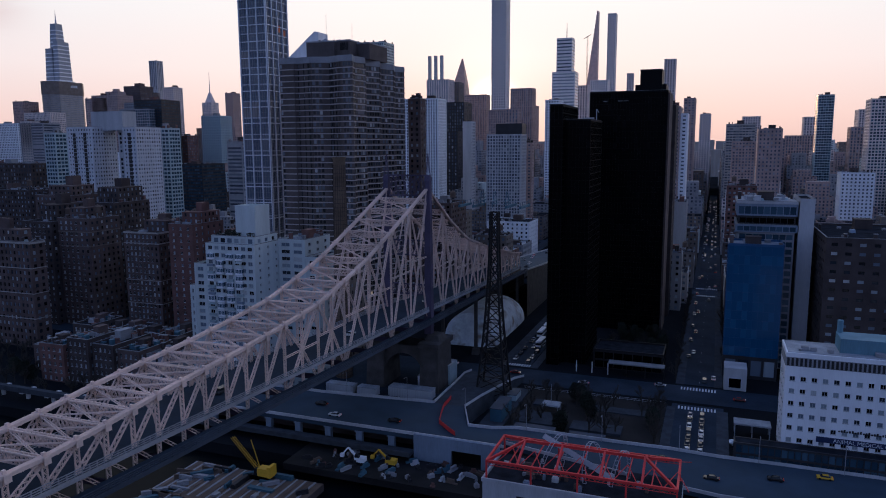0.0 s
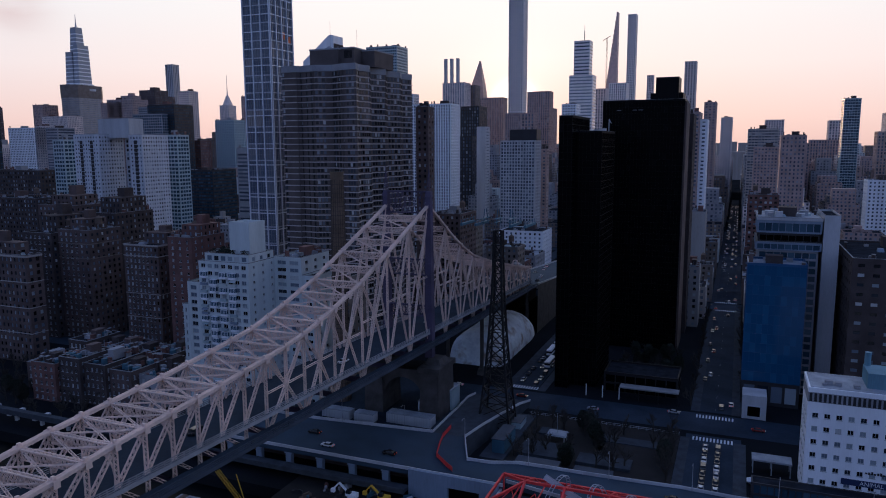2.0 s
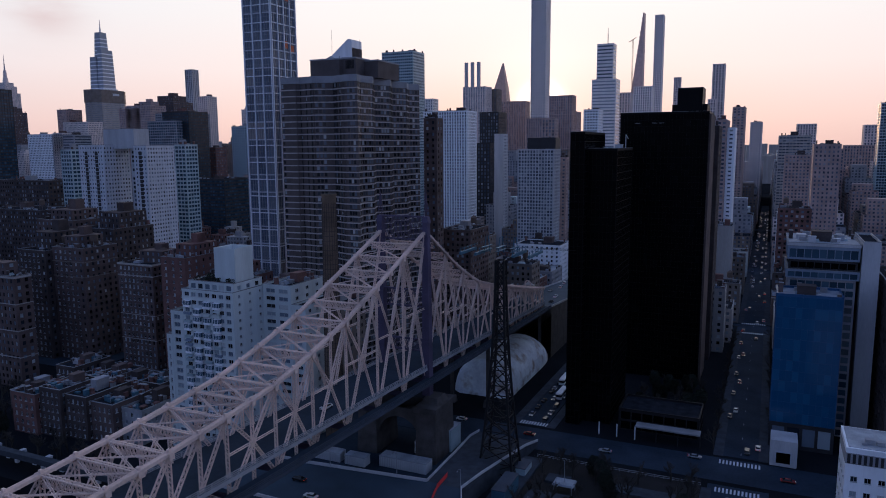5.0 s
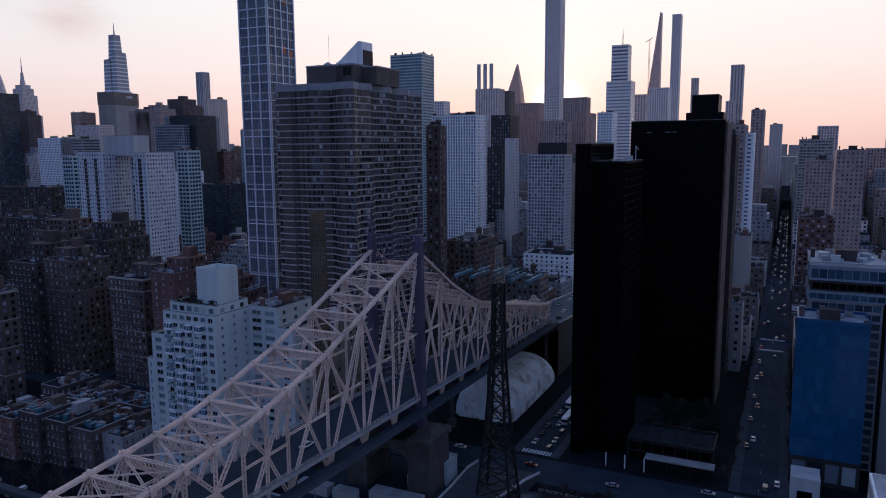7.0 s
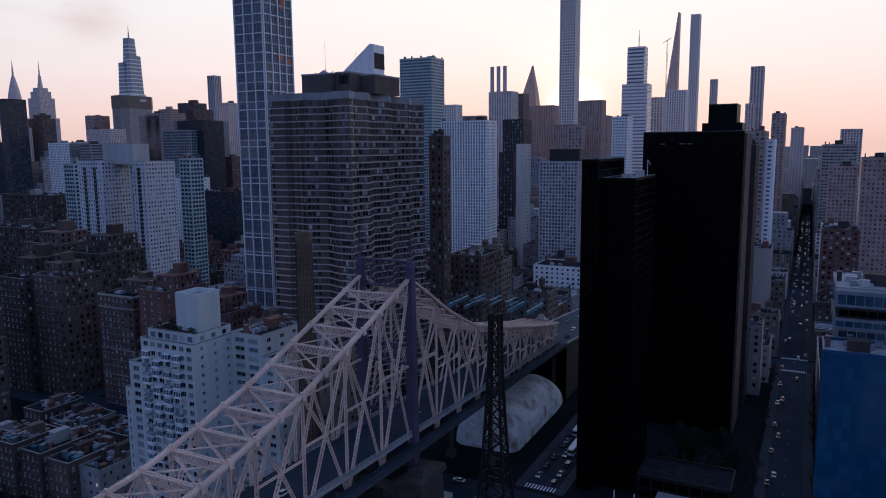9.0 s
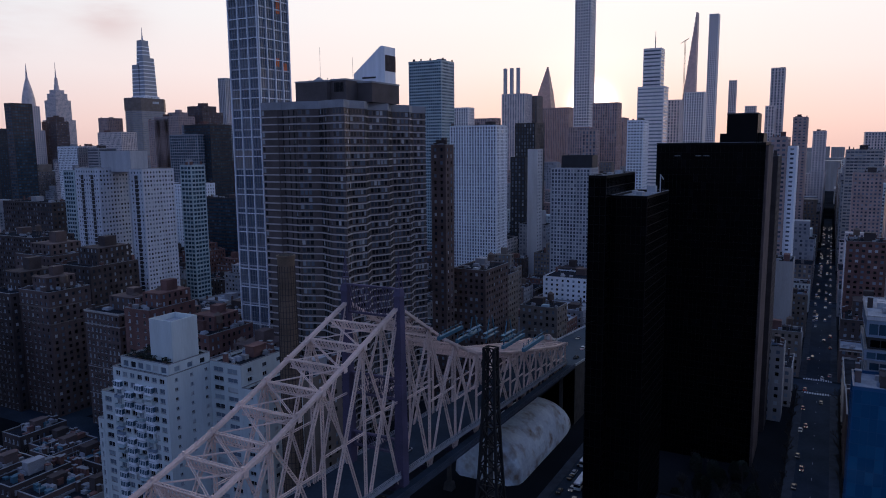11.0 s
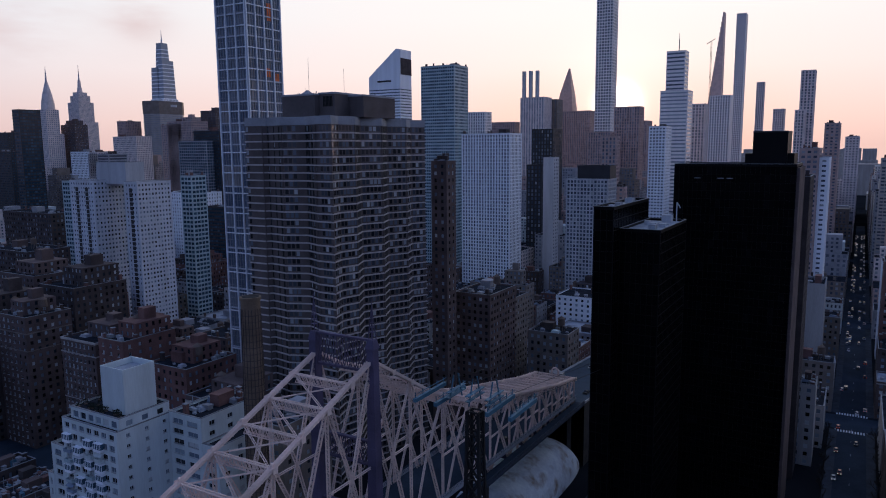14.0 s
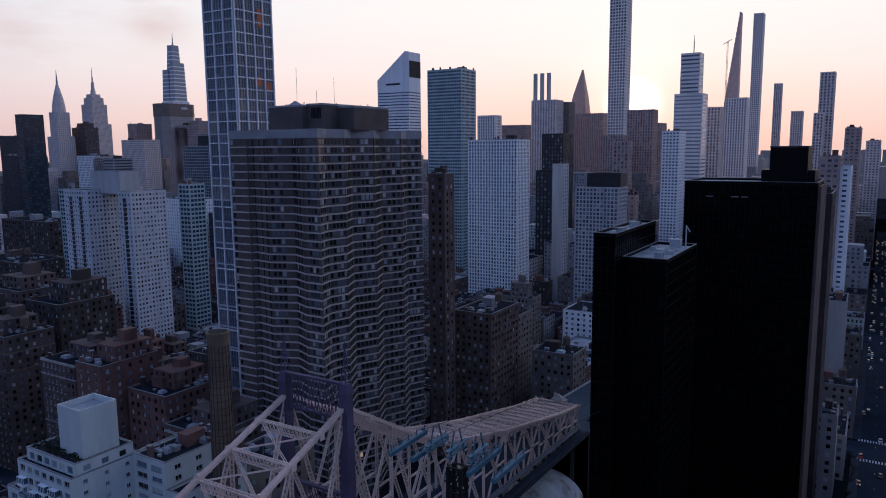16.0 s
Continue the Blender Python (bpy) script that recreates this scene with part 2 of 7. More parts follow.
fl.new(fn["Texture Coordinate"].outputs["Object"], rust.inputs["Vector"])
patchy = fn.new("ShaderNodeValToRGB")
patchy.color_ramp.elements[0].position, patchy.color_ramp.elements[1].position = 0.52, 0.72
fl.new(rust.outputs["Fac"], patchy.inputs[0])
stain = fn.new("ShaderNodeMix")
stain.data_type = "RGBA"
fl.new(patchy.outputs[0], stain.inputs[0])
fl.new(fn["Color Ramp"].outputs[0], stain.inputs[6])
stain.inputs[7].default_value = (0.30, 0.22, 0.17, 1)
fl.new(stain.outputs[2], fn["Principled BSDF"].inputs["Base Color"])
WALL_BLUE = material("painted_blue_grey_wall", (0.20, 0.25, 0.32), 0.8, var=0.2, streak=True)
MARKING = material("white_road_paint", (0.62, 0.64, 0.66), 0.8, var=0.2)
BARK = material("bare_bark", (0.05, 0.043, 0.038), 0.95, var=0.3)
LEAF = material("evergreen_leaf", (0.018, 0.026, 0.018), 0.8, var=0.5, scale=1.0)
WOOD_TANK = material("weathered_cedar", (0.14, 0.10, 0.08), 0.9, var=0.3)
YELLOW = material("yellow_paint", (0.70, 0.40, 0.04), 0.5, var=0.15)
# rubber of tyres and tracks, also black sheets that stand for shade
RUBBER_AND_SHADE = material("black_rubber_and_shade", (0.012, 0.012, 0.013), 0.9, var=0.2)
CAR_GLASS = material("car_glass", (0.015, 0.018, 0.022), 0.1, var=0.2, bump=0)
HEADLIGHT = lamp_material("lit_headlight", (1.0, 0.93, 0.8), 0.5)
TAIL = lamp_material("lit_tail_lamp", (1.0, 0.08, 0.04), 0.4)

# ---- building kit ----
class Geo:
    """Collects faces of one mesh."""

    def __init__(self):
        self.v, self.f, self.m = [], [], []

    def quad(self, a, b, c, d, m=0):
        k = len(self.v)
        self.v += (a, b, c, d)
        self.f.append((k, k + 1, k + 2, k + 3))
        self.m.append(m)

    def box(self, x0, x1, y0, y1, z0, z1, m=0):
        k = len(self.v)
        self.v += [(x0, y0, z0), (x1, y0, z0), (x1, y1, z0), (x0, y1, z0), (x0, y0, z1), (x1, y0, z1), (x1, y1, z1), (x0, y1, z1)]
        for q in ((0, 3, 2, 1), (4, 5, 6, 7), (0, 1, 5, 4), (1, 2, 6, 5), (2, 3, 7, 6), (3, 0, 4, 7)):
            self.f.append(tuple(k + i for i in q))
            self.m.append(m)

    def ring(self, x0, x1, y0, y1, t, z0, z1, m=0):
        """An upright rectangular frame of wall thickness t, in one piece."""
        k = len(self.v)
        for z in (z0, z1):
            for e in (0, t):
                self.v += [(x0 + e, y0 + e, z), (x1 - e, y0 + e, z), (x1 - e, y1 - e, z), (x0 + e, y1 - e, z)]
        for i in range(4):
            j = (i + 1) % 4
            for q in ((i, j, 8 + j, 8 + i), (4 + j, 4 + i, 12 + i, 12 + j), (8 + i, 8 + j, 12 + j, 12 + i), (j, i, 4 + i, 4 + j)):
                self.f.append(tuple(k + c for c in q))
                self.m.append(m)

    def frustum(self, cx, cy, z0, z1, a0, b0, a1, b1, m=0, ox=0.0, oy=0.0):
        """A tapered box: half sizes a0, b0 below and a1, b1 above, its top moved by ox, oy."""
        k = len(self.v)
        for z, a, b, sx, sy in ((z0, a0, b0, 0, 0), (z1, a1, b1, ox, oy)):
            self.v += [(cx - a + sx, cy - b + sy, z), (cx + a + sx, cy - b + sy, z), (cx + a + sx, cy + b + sy, z), (cx - a + sx, cy + b + sy, z)]
        for q in ((0, 3, 2, 1), (4, 5, 6, 7), (0, 1, 5, 4), (1, 2, 6, 5), (2, 3, 7, 6), (3, 0, 4, 7)):
            self.f.append(tuple(k + i for i in q))
            self.m.append(m)

    def prism(self, ring, z0, z1, m=0, cap=True):
        """An upright prism over a ring of (x, y), counter-clockwise."""
        k, n = len(self.v), len(ring)
        self.v += [(x, y, z0) for x, y in ring] + [(x, y, z1) for x, y in ring]
        for i in range(n):
            j = (i + 1) % n
            self.f.append((k + i, k + j, k + n + j, k + n + i))
            self.m.append(m)
        if cap:
            self.f.append(tuple(k + n + i for i in range(n)))
            self.f.append(tuple(k + n - 1 - i for i in range(n)))
            self.m += [m, m]

    def beam(self, p, q, w, h, m=0, up=(0, 0, 1)):
        """A square bar from p to q."""
        p, q = Vector(p), Vector(q)
        d = (q - p).normalized()
        u = Vector(up)
        if abs(d.dot(u)) > 0.95:
            u = Vector((0, 1, 0)) if abs(d.y) < 0.9 else Vector((1, 0, 0))
        s = d.cross(u).normalized() * (w / 2)
        t = s.normalized().cross(d) * (h / 2)
        k = len(self.v)
        for c in (p, q):
            self.v += [tuple(c - s - t), tuple(c + s - t), tuple(c + s + t), tuple(c - s + t)]
        for g in ((0, 1, 2, 3), (7, 6, 5, 4), (0, 4, 5, 1), (1, 5, 6, 2), (2, 6, 7, 3), (3, 7, 4, 0)):
            self.f.append(tuple(k + i for i in g))
            self.m.append(m)

    def cyl(self, cx, cy, z0, z1, r0, r1=None, n=12, m=0):
        r1 = r0 if r1 is None else r1
        k = len(self.v)
        for z, r in ((z0, r0), (z1, r1)):
            self.v += [(cx + r * math.cos(2 * math.pi * i / n), cy + r * math.sin(2 * math.pi * i / n), z) for i in range(n)]
        for i in range(n):
            j = (i + 1) % n
            self.f.append((k + i, k + j, k + n + j, k + n + i))
            self.m.append(m)
        self.f += [tuple(k + n + i for i in range(n)), tuple(k + n - 1 - i for i in range(n))]
        self.m += [m, m]

    def laced(self, p, q, w, h, bar=0.22, pitch=1.6, m=0, side=(1, 0, 0), cross=False):
        """A riveted steel member: two channels tied by zigzag lacing on its two open faces."""
        bar = bar * 0.72
        p, q = Vector(p), Vector(q)
        d = q - p
        L = d.length
        d.normalize()
        s = Vector(side)
        s = (s - d * s.dot(d)).normalized()
        t = d.cross(s).normalized()
        for sg in (-1, 1):
            o = t * (sg * (w / 2 - bar / 2))
            self.beam(p + o, q + o, bar, h, m, up=tuple(s))
        n = max(2, int(L / pitch))
        for face in (-1, 1):
            o = s * (face * h * 0.42)
            for i in range(n):
                a, b = (1, -1) if i % 2 else (-1, 1)
                self.beam(p + d * (L * i / n) + t * (a * w * 0.42) + o, p + d * (L * (i + 1) / n) + t * (b * w * 0.42) + o, bar * 0.6, 0.05, m, up=tuple(s))
                if cross:
                    self.beam(p + d * (L * i / n) - t * (a * w * 0.42) + o, p + d * (L * (i + 1) / n) - t * (b * w * 0.42) + o, bar * 0.6, 0.05, m, up=tuple(s))

    def mesh(self, name, mats):
        me = bpy.data.meshes.new(name)
        me.from_pydata(self.v, [], self.f)
        for mt in mats:
            me.materials.append(mt)
        if len(mats) > 1:
            me.polygons.foreach_set("material_index", self.m)
        me.update()
        return me


def part(name, geo, mats, parent, label="", kind="", at=(0, 0, 0)):
    mats = mats if isinstance(mats, (list, tuple)) else [mats]
    ob = new(name, geo.mesh(name, mats) if isinstance(geo, Geo) else geo)
    ob.parent, ob.location = parent, at
    if label or kind:
        tagged(ob, label=label, kind=kind)
    return ob


def thing(name, label, category, at=(0, 0, 0), group="", kind=""):
    return tagged(_place(new(name), at), label, category, group, kind)


def _place(ob, at):
    ob.location = at
    return ob


def structure(name, geo, mats, label="", category=""):
    ob = part(name, geo, mats, None)
    return tagged(ob, label, category, kind="structure")


def facade(wall, panes, o, u, W, z0, z1, nx, nz, wf, hf, depth=0.3, edge=0.6, sill=None, single=None):
    """A wall with real openings: o is its lower left corner seen from outside, u the way along it."""
    n = (u[1], -u[0])
    P = lambda s, z, d=0.0: (o[0] + u[0] * s - n[0] * d, o[1] + u[1] * s - n[1] * d, z)
    cw, ch = (W - 2 * edge) / nx, (z1 - z0) / nz
    xs = [(edge + cw * (i + 0.5 - wf / 2), edge + cw * (i + 0.5 + wf / 2)) for i in range(nx)]
    zs = [(z0 + ch * (j + 0.5 - hf / 2), z0 + ch * (j + 0.5 + hf / 2)) for j in range(nz)]
    last = 0.0
    for a, b in xs + [(W, W)]:
        wall.quad(P(last, z0), P(a, z0), P(a, z1), P(last, z1))
        last = b
    for a, b in xs:
        last = z0
        for c, d in zs + [(z1, z1)]:
            wall.quad(P(a, last), P(b, last), P(b, c), P(a, c))
            last = d
        for c, d in zs:
            wall.quad(P(a, c), P(a, c, depth), P(a, d, depth), P(a, d))
            wall.quad(P(b, c, depth), P(b, c), P(b, d), P(b, d, depth))
            wall.quad(P(a, c), P(b, c), P(b, c, depth), P(a, c, depth))
            wall.quad(P(a, d, depth), P(b, d, depth), P(b, d), P(a, d))
            if single is None:
                panes.quad(P(a, c, depth), P(b, c, depth), P(b, d, depth), P(a, d, depth))
            else:
                single.append((P((a + b) / 2, (c + d) / 2, depth), math.atan2(u[1], u[0]), b - a, d - c))


PANE_MESHES = {}


def pane_mesh(w, h, mat):
    """A sash window: frame, meeting rail and two panes."""
    key = (round(w, 2), round(h, 2), mat.name)
    if key not in PANE_MESHES:
        g = Geo()
        g.quad((-w / 2, -0.01, -h / 2), (w / 2, -0.01, -h / 2), (w / 2, -0.01, h / 2), (-w / 2, -0.01, h / 2), 0)
        b = 0.09
        k = len(g.v)
        for y in (-0.02, -0.09):
            for e in (0, b):
                g.v += [(-w / 2 + e, y, -h / 2 + e), (w / 2 - e, y, -h / 2 + e), (w / 2 - e, y, h / 2 - e), (-w / 2 + e, y, h / 2 - e)]
        for i in range(4):
            j = (i + 1) % 4
            for q in ((8 + i, 8 + j, 12 + j, 12 + i), (4 + i, 4 + j, 12 + j, 12 + i), (i, j, 8 + j, 8 + i)):
                g.f.append(tuple(k + c for c in q))
                g.m.append(1)
        g.box(-b / 2, b / 2, -0.09, -0.02, -h / 2 + b, h / 2 - b, 1)
        g.box(-w / 2 - 0.1, w / 2 + 0.1, -0.42, -0.09, -h / 2 - 0.14, -h / 2, 1)
        PANE_MESHES[key] = g.mesh("window", [mat, SASH])
    return PANE_MESHES[key]


rng = random.Random(7)


def roof_clutter(root, W, D, H, seed, tank=False):
    """Stair bulkhead, air units and sometimes a timber water tank on a roof."""
    r = random.Random(seed)
    if W < 7 or D < 7:
        return
    g = Geo()
    bw, bd, bh = min(W * 0.3, 7), min(D * 0.3, 7), r.uniform(2.8, 5)
    bx, by = r.uniform(-W / 2 + bw, W / 2 - bw), r.uniform(-D / 2 + bd, D / 2 - bd)
    g.box(bx - bw / 2, bx + bw / 2, by - bd / 2, by + bd / 2, H, H + bh)
    g.box(bx - bw / 2 - 0.15, bx + bw / 2 + 0.15, by - bd / 2 - 0.15, by + bd / 2 + 0.15, H + bh, H + bh + 0.25)
    part("bulkhead", g, r.choice([BRICK, GREY_STONE, RED_BRICK, DARK_BRICK, DARK_BRICK]), root)
    g = Geo()
    for _ in range(r.randint(4, 8)):           # air units on feet
        x, y, s = r.uniform(-W / 2 + 1.5, W / 2 - 1.5), r.uniform(-D / 2 + 1.5, D / 2 - 1.5), r.uniform(0.5, 1.3)
        g.box(x - s, x + s, y - s * 0.7, y + s * 0.7, H + 0.25, H + 0.25 + s * 1.1, r.choice((0, 0, 2)))
        g.box(x - s * 0.8, x - s * 0.6, y - 0.1, y + 0.1, H, H + 0.3)
        g.box(x + s * 0.6, x + s * 0.8, y - 0.1, y + 0.1, H, H + 0.3)
    for _ in range(r.randint(3, 6)):           # chimney stacks and small huts along the walls
        side = r.choice((-1, 1))
        x, y = (side * (W / 2 - 0.9), r.uniform(-D / 2 + 1, D / 2 - 1)) if r.random() < 0.5 else (r.uniform(-W / 2 + 1, W / 2 - 1), side * (D / 2 - 0.9))
        a, b, h = r.uniform(0.35, 0.8), r.uniform(0.4, 0.9), r.uniform(1.4, 3.6)
        g.box(x - a, x + a, y - b, y + b, H, H + h, 1)
        g.box(x - a - 0.1, x + a + 0.1, y - b - 0.1, y + b + 0.1, H + h, H + h + 0.2, 2)
    for _ in range(r.randint(1, 3)):           # terrace pergolas and skylights
        x, y, a, b = r.uniform(-W / 2 + 3, W / 2 - 3), r.uniform(-D / 2 + 3, D / 2 - 3), r.uniform(1.0, 2.4), r.uniform(0.8, 2.0)
        g.frustum(x, y, H, H + r.uniform(0.5, 1.6), a, b, a * 0.8, b * 0.7, r.choice((0, 3)))
    for _ in range(r.randint(1, 4)):           # vent pipes and aerials
        x, y = r.uniform(-W / 2 + 1, W / 2 - 1), r.uniform(-D / 2 + 1, D / 2 - 1)
        g.beam((x, y, H), (x, y, H + r.uniform(1.5, 4.5)), 0.14, 0.14)
    part("rooftop_equipment", g, [GREY_STONE if seed % 3 else ROOF_PALE, r.choice([BRICK, RED_BRICK, DARK_BRICK]), COPING, r.choice([TEAL, ROOF_PALE, WALL_BLUE])], root, kind="stuff")
    if tank:
        g = Geo()
        x, y = (bx + W * 0.35 if bx < 0 else bx - W * 0.35), by * 0.5
        for sx in (-1.2, 1.2):
            for sy in (-1.2, 1.2):
                g.beam((x + sx, y + sy, H), (x + sx, y + sy, H + 3.2), 0.2, 0.2)
        g.cyl(x, y, H + 3.2, H + 6.6, 1.9, 1.8, 14)
        g.cyl(x, y, H + 6.6, H + 8.0, 2.0, 0.1, 14)
        part("water_tank", g, WOOD_TANK, root, "weathered timber rooftop water tank on legs")


SIDES = {"e": ((-1, -1), (1, 0), 0), "n": ((1, -1), (0, 1), 1), "s": ((-1, 1), (0, -1), 1), "w": ((1, 1), (-1, 0), 0)}


def building(name, label, x0, x1, y0, y1, top, wall_mat, pane_mat=None, floor=3.2, bay=3.4, wf=0.5, hf=0.5, base=4.0, sides="en", depth=0.3,
             roof_mat=None, single=False, clutter=True, tank=False, parapet=1.0, group="", edge=0.6, foot=0.0, category="building", seed=None, sidespec=None, bands=None, tier=False, most=300):
    """A city building: walls with openings, panes, roof, parapet and what stands on the roof."""
    W, D, H = x1 - x0, y1 - y0, top - base
    root = thing(name, label, category, ((x0 + x1) / 2, (y0 + y1) / 2, base), group)
    wall, panes, ones = Geo(), Geo(), []
    # beyond y 380 the panes default to the glass paled for haze
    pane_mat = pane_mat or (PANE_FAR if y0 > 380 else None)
    seed = int(abs(x0 * 7 + y0 * 13 + top)) if seed is None else seed
    nz = max(1, int((H - foot - parapet) / floor))
    for key, (c, u, axis) in SIDES.items():
        o = (c[0] * W / 2, c[1] * D / 2)
        L = D if axis else W
        if key in sides:
            sb, sw, sh = (sidespec or {}).get(key, (bay, wf, hf))
            nx = max(1, int((L - 2 * edge) / sb))
            if foot:
                wall.quad((o[0], o[1], 0), (o[0] + u[0] * L, o[1] + u[1] * L, 0), (o[0] + u[0] * L, o[1] + u[1] * L, foot), (o[0], o[1], foot))
            facade(wall, panes, o, u, L, foot, H - parapet, nx, nz, sw, sh, depth, edge, single=ones if single else None)
        else:
            wall.quad((o[0], o[1], 0), (o[0] + u[0] * L, o[1] + u[1] * L, 0), (o[0] + u[0] * L, o[1] + u[1] * L, H - parapet), (o[0], o[1], H - parapet))
    if tier:
        tr = random.Random(seed + 5)
        tw, td, th = W * tr.uniform(0.45, 0.72), D * tr.uniform(0.45, 0.72), floor * tr.randint(2, 3)
        tx, ty = (W - tw) / 2 * tr.uniform(-0.7, 0.7), (D - td) / 2 * tr.uniform(-0.2, 0.9)
        zb = H - parapet + 0.1
        for key, (c, u, axis) in SIDES.items():
            o = (tx + c[0] * tw / 2, ty + c[1] * td / 2)
            L = td if axis else tw
            facade(wall, panes, o, u, L, zb, zb + th, max(1, int(L / 3.2)), max(1, int(th / floor)), 0.4, 0.55, 0.25, 0.5)
        wall.quad((tx - tw / 2, ty - td / 2, zb + th), (tx + tw / 2, ty - td / 2, zb + th), (tx + tw / 2, ty + td / 2, zb + th), (tx - tw / 2, ty + td / 2, zb + th))
        wall.box(tx - tw * 0.15, tx + tw * 0.2, ty - td * 0.1, ty + td * 0.25, zb + th, zb + th + tr.uniform(3, 6))
    part("wall", wall, wall_mat, root)
    if bands:
        bmat, levels = bands
        for z, bh in levels:
            g = Geo()
            e = 0.22
            g.box(-W / 2 - e, W / 2 + e, -D / 2 - e, -D / 2 - 0.01, z - base, z - base + bh)
            g.box(W / 2 + 0.01, W / 2 + e, -D / 2 - 0.01, D / 2, z - base, z - base + bh)
            part("stone_band", g, bmat, root)
    if panes.f:
        part("window_glazing", panes, pane_mat or PANE, root, kind="stuff")
    for i, (p, a, w, h) in enumerate(ones):
        if i >= most:
            break
        ob = part("window", pane_mesh(w, h, pane_mat or PANE_ONE), None, root, at=p)
        ob.rotation_euler[2] = a
    if len(ones) > most:
        g = Geo()
        for p, a, w, h in ones[most:]:
            cx, sy = math.cos(a) * w / 2, math.sin(a) * w / 2
            g.quad((p[0] - cx, p[1] - sy, p[2] - h / 2), (p[0] + cx, p[1] + sy, p[2] - h / 2), (p[0] + cx, p[1] + sy, p[2] + h / 2), (p[0] - cx, p[1] - sy, p[2] + h / 2))
        part("window_glazing", g, PANE, root, kind="stuff")
    g = Geo()
    t = 0.35
    zt = H - parapet
    g.ring(-W / 2, W / 2, -D / 2, D / 2, t, zt, H - 0.16)
    g.ring(-W / 2 - 0.08, W / 2 + 0.08, -D / 2 - 0.08, D / 2 + 0.08, t + 0.16, H - 0.16, H, 1)
    part("parapet", g, [wall_mat, wall_mat if wall_mat in (BLACK_FRAME, BLACK_STEEL, BLUE_FRAME, SILVER, DARK_METAL_AND_SHADE) else COPING], root)
    g = Geo()
    g.box(-W / 2 + t, W / 2 - t, -D / 2 + t, D / 2 - t, zt - 0.3, zt + 0.1)
    part("roof", g, roof_mat or ROOF_DARK, root)
    if clutter:
        roof_clutter(root, W - 1, D - 1, zt + 0.1, seed, tank)
    return root

# ---- ground, river, streets ----
g = Geo()
g.quad((-4800, -70, 4), (4800, -70, 4), (4800, 4800, 4), (-4800, 4800, 4))
g.quad((-4800, -70, -2), (4800, -70, -2), (4800, -70, 4), (-4800, -70, 4))
structure("ground", g, GROUND, "dark city ground between the buildings", "ground")
g = Geo()
g.quad((-4800, -4800, 0), (4800, -4800, 0), (4800, -70, 0), (-4800, -70, 0))
structure("water", g, WATER, "nearly black river water at dusk", "river")

STREETS = [112.5 - 80 * k for k in range(-6, 22)]
AVENUES = [37, 255, 480, 690, 830, 950, 1070, 1190]


def street(name, x0, x1, y0, y1, lanes_along_y=True):
    g = Geo()
    g.box(x0, x1, y0, y1, 3.5, 4.03)
    structure(name, g, ASPHALT, "asphalt city street", "road")


def kerb(x0, x1, y0, y1, name="pavement"):
    g = Geo()
    g.box(x0, x1, y0, y1, 3.5, 4.16)
    structure(name, g, PAVING, "grey concrete pavement with raised kerb", "pavement")


for x in STREETS[2:14]:
    street("road", x - 6, x + 6, 49.5 if x > -60 else 20, 1250)
for y in AVENUES[:5]:
    g = Geo()
    g.box(-520, 430, y - 10, y + 10, 3.5, 4.05)
    structure("road", g, ASPHALT, "asphalt avenue", "road")
for x in (112.5, 33.0):
    for s in (-1, 1):
        for a, b in ((49, 243), (268, 468), (492, 680)):
            kerb(x + s * 6 if s > 0 else x - 9.5, x + 9.5 if s > 0 else x - 6, a, b)

# ---- the long cantilever bridge ----
TOP = [(-330, 80), (-300, 70), (-270, 62), (-240, 56.5), (-210, 53.6), (-180, 52.6), (-165, 53.5), (-150, 55), (-120, 56.8), (-100, 58.6), (-85, 60.4), (-72, 63.5), (-53, 68.8),
       (-30, 77.3), (0, 88.9), (27, 73.0), (48, 63.2), (80, 55), (129, 44.8), (146, 42.5)]


def z_top(y):
    for (a, za), (b, zb) in zip(TOP, TOP[1:]):
        if a <= y <= b:
            return za + (zb - za) * (y - a) / (b - a)
    return TOP[0][1] if y < TOP[0][0] else TOP[-1][1]


def z_up(y):
    return 41.5 - (0.0385 if y < 0 else 0.042) * y


def z_low(y):
    return 38.0 - (0.040 if y < 0 else 0.030) * y


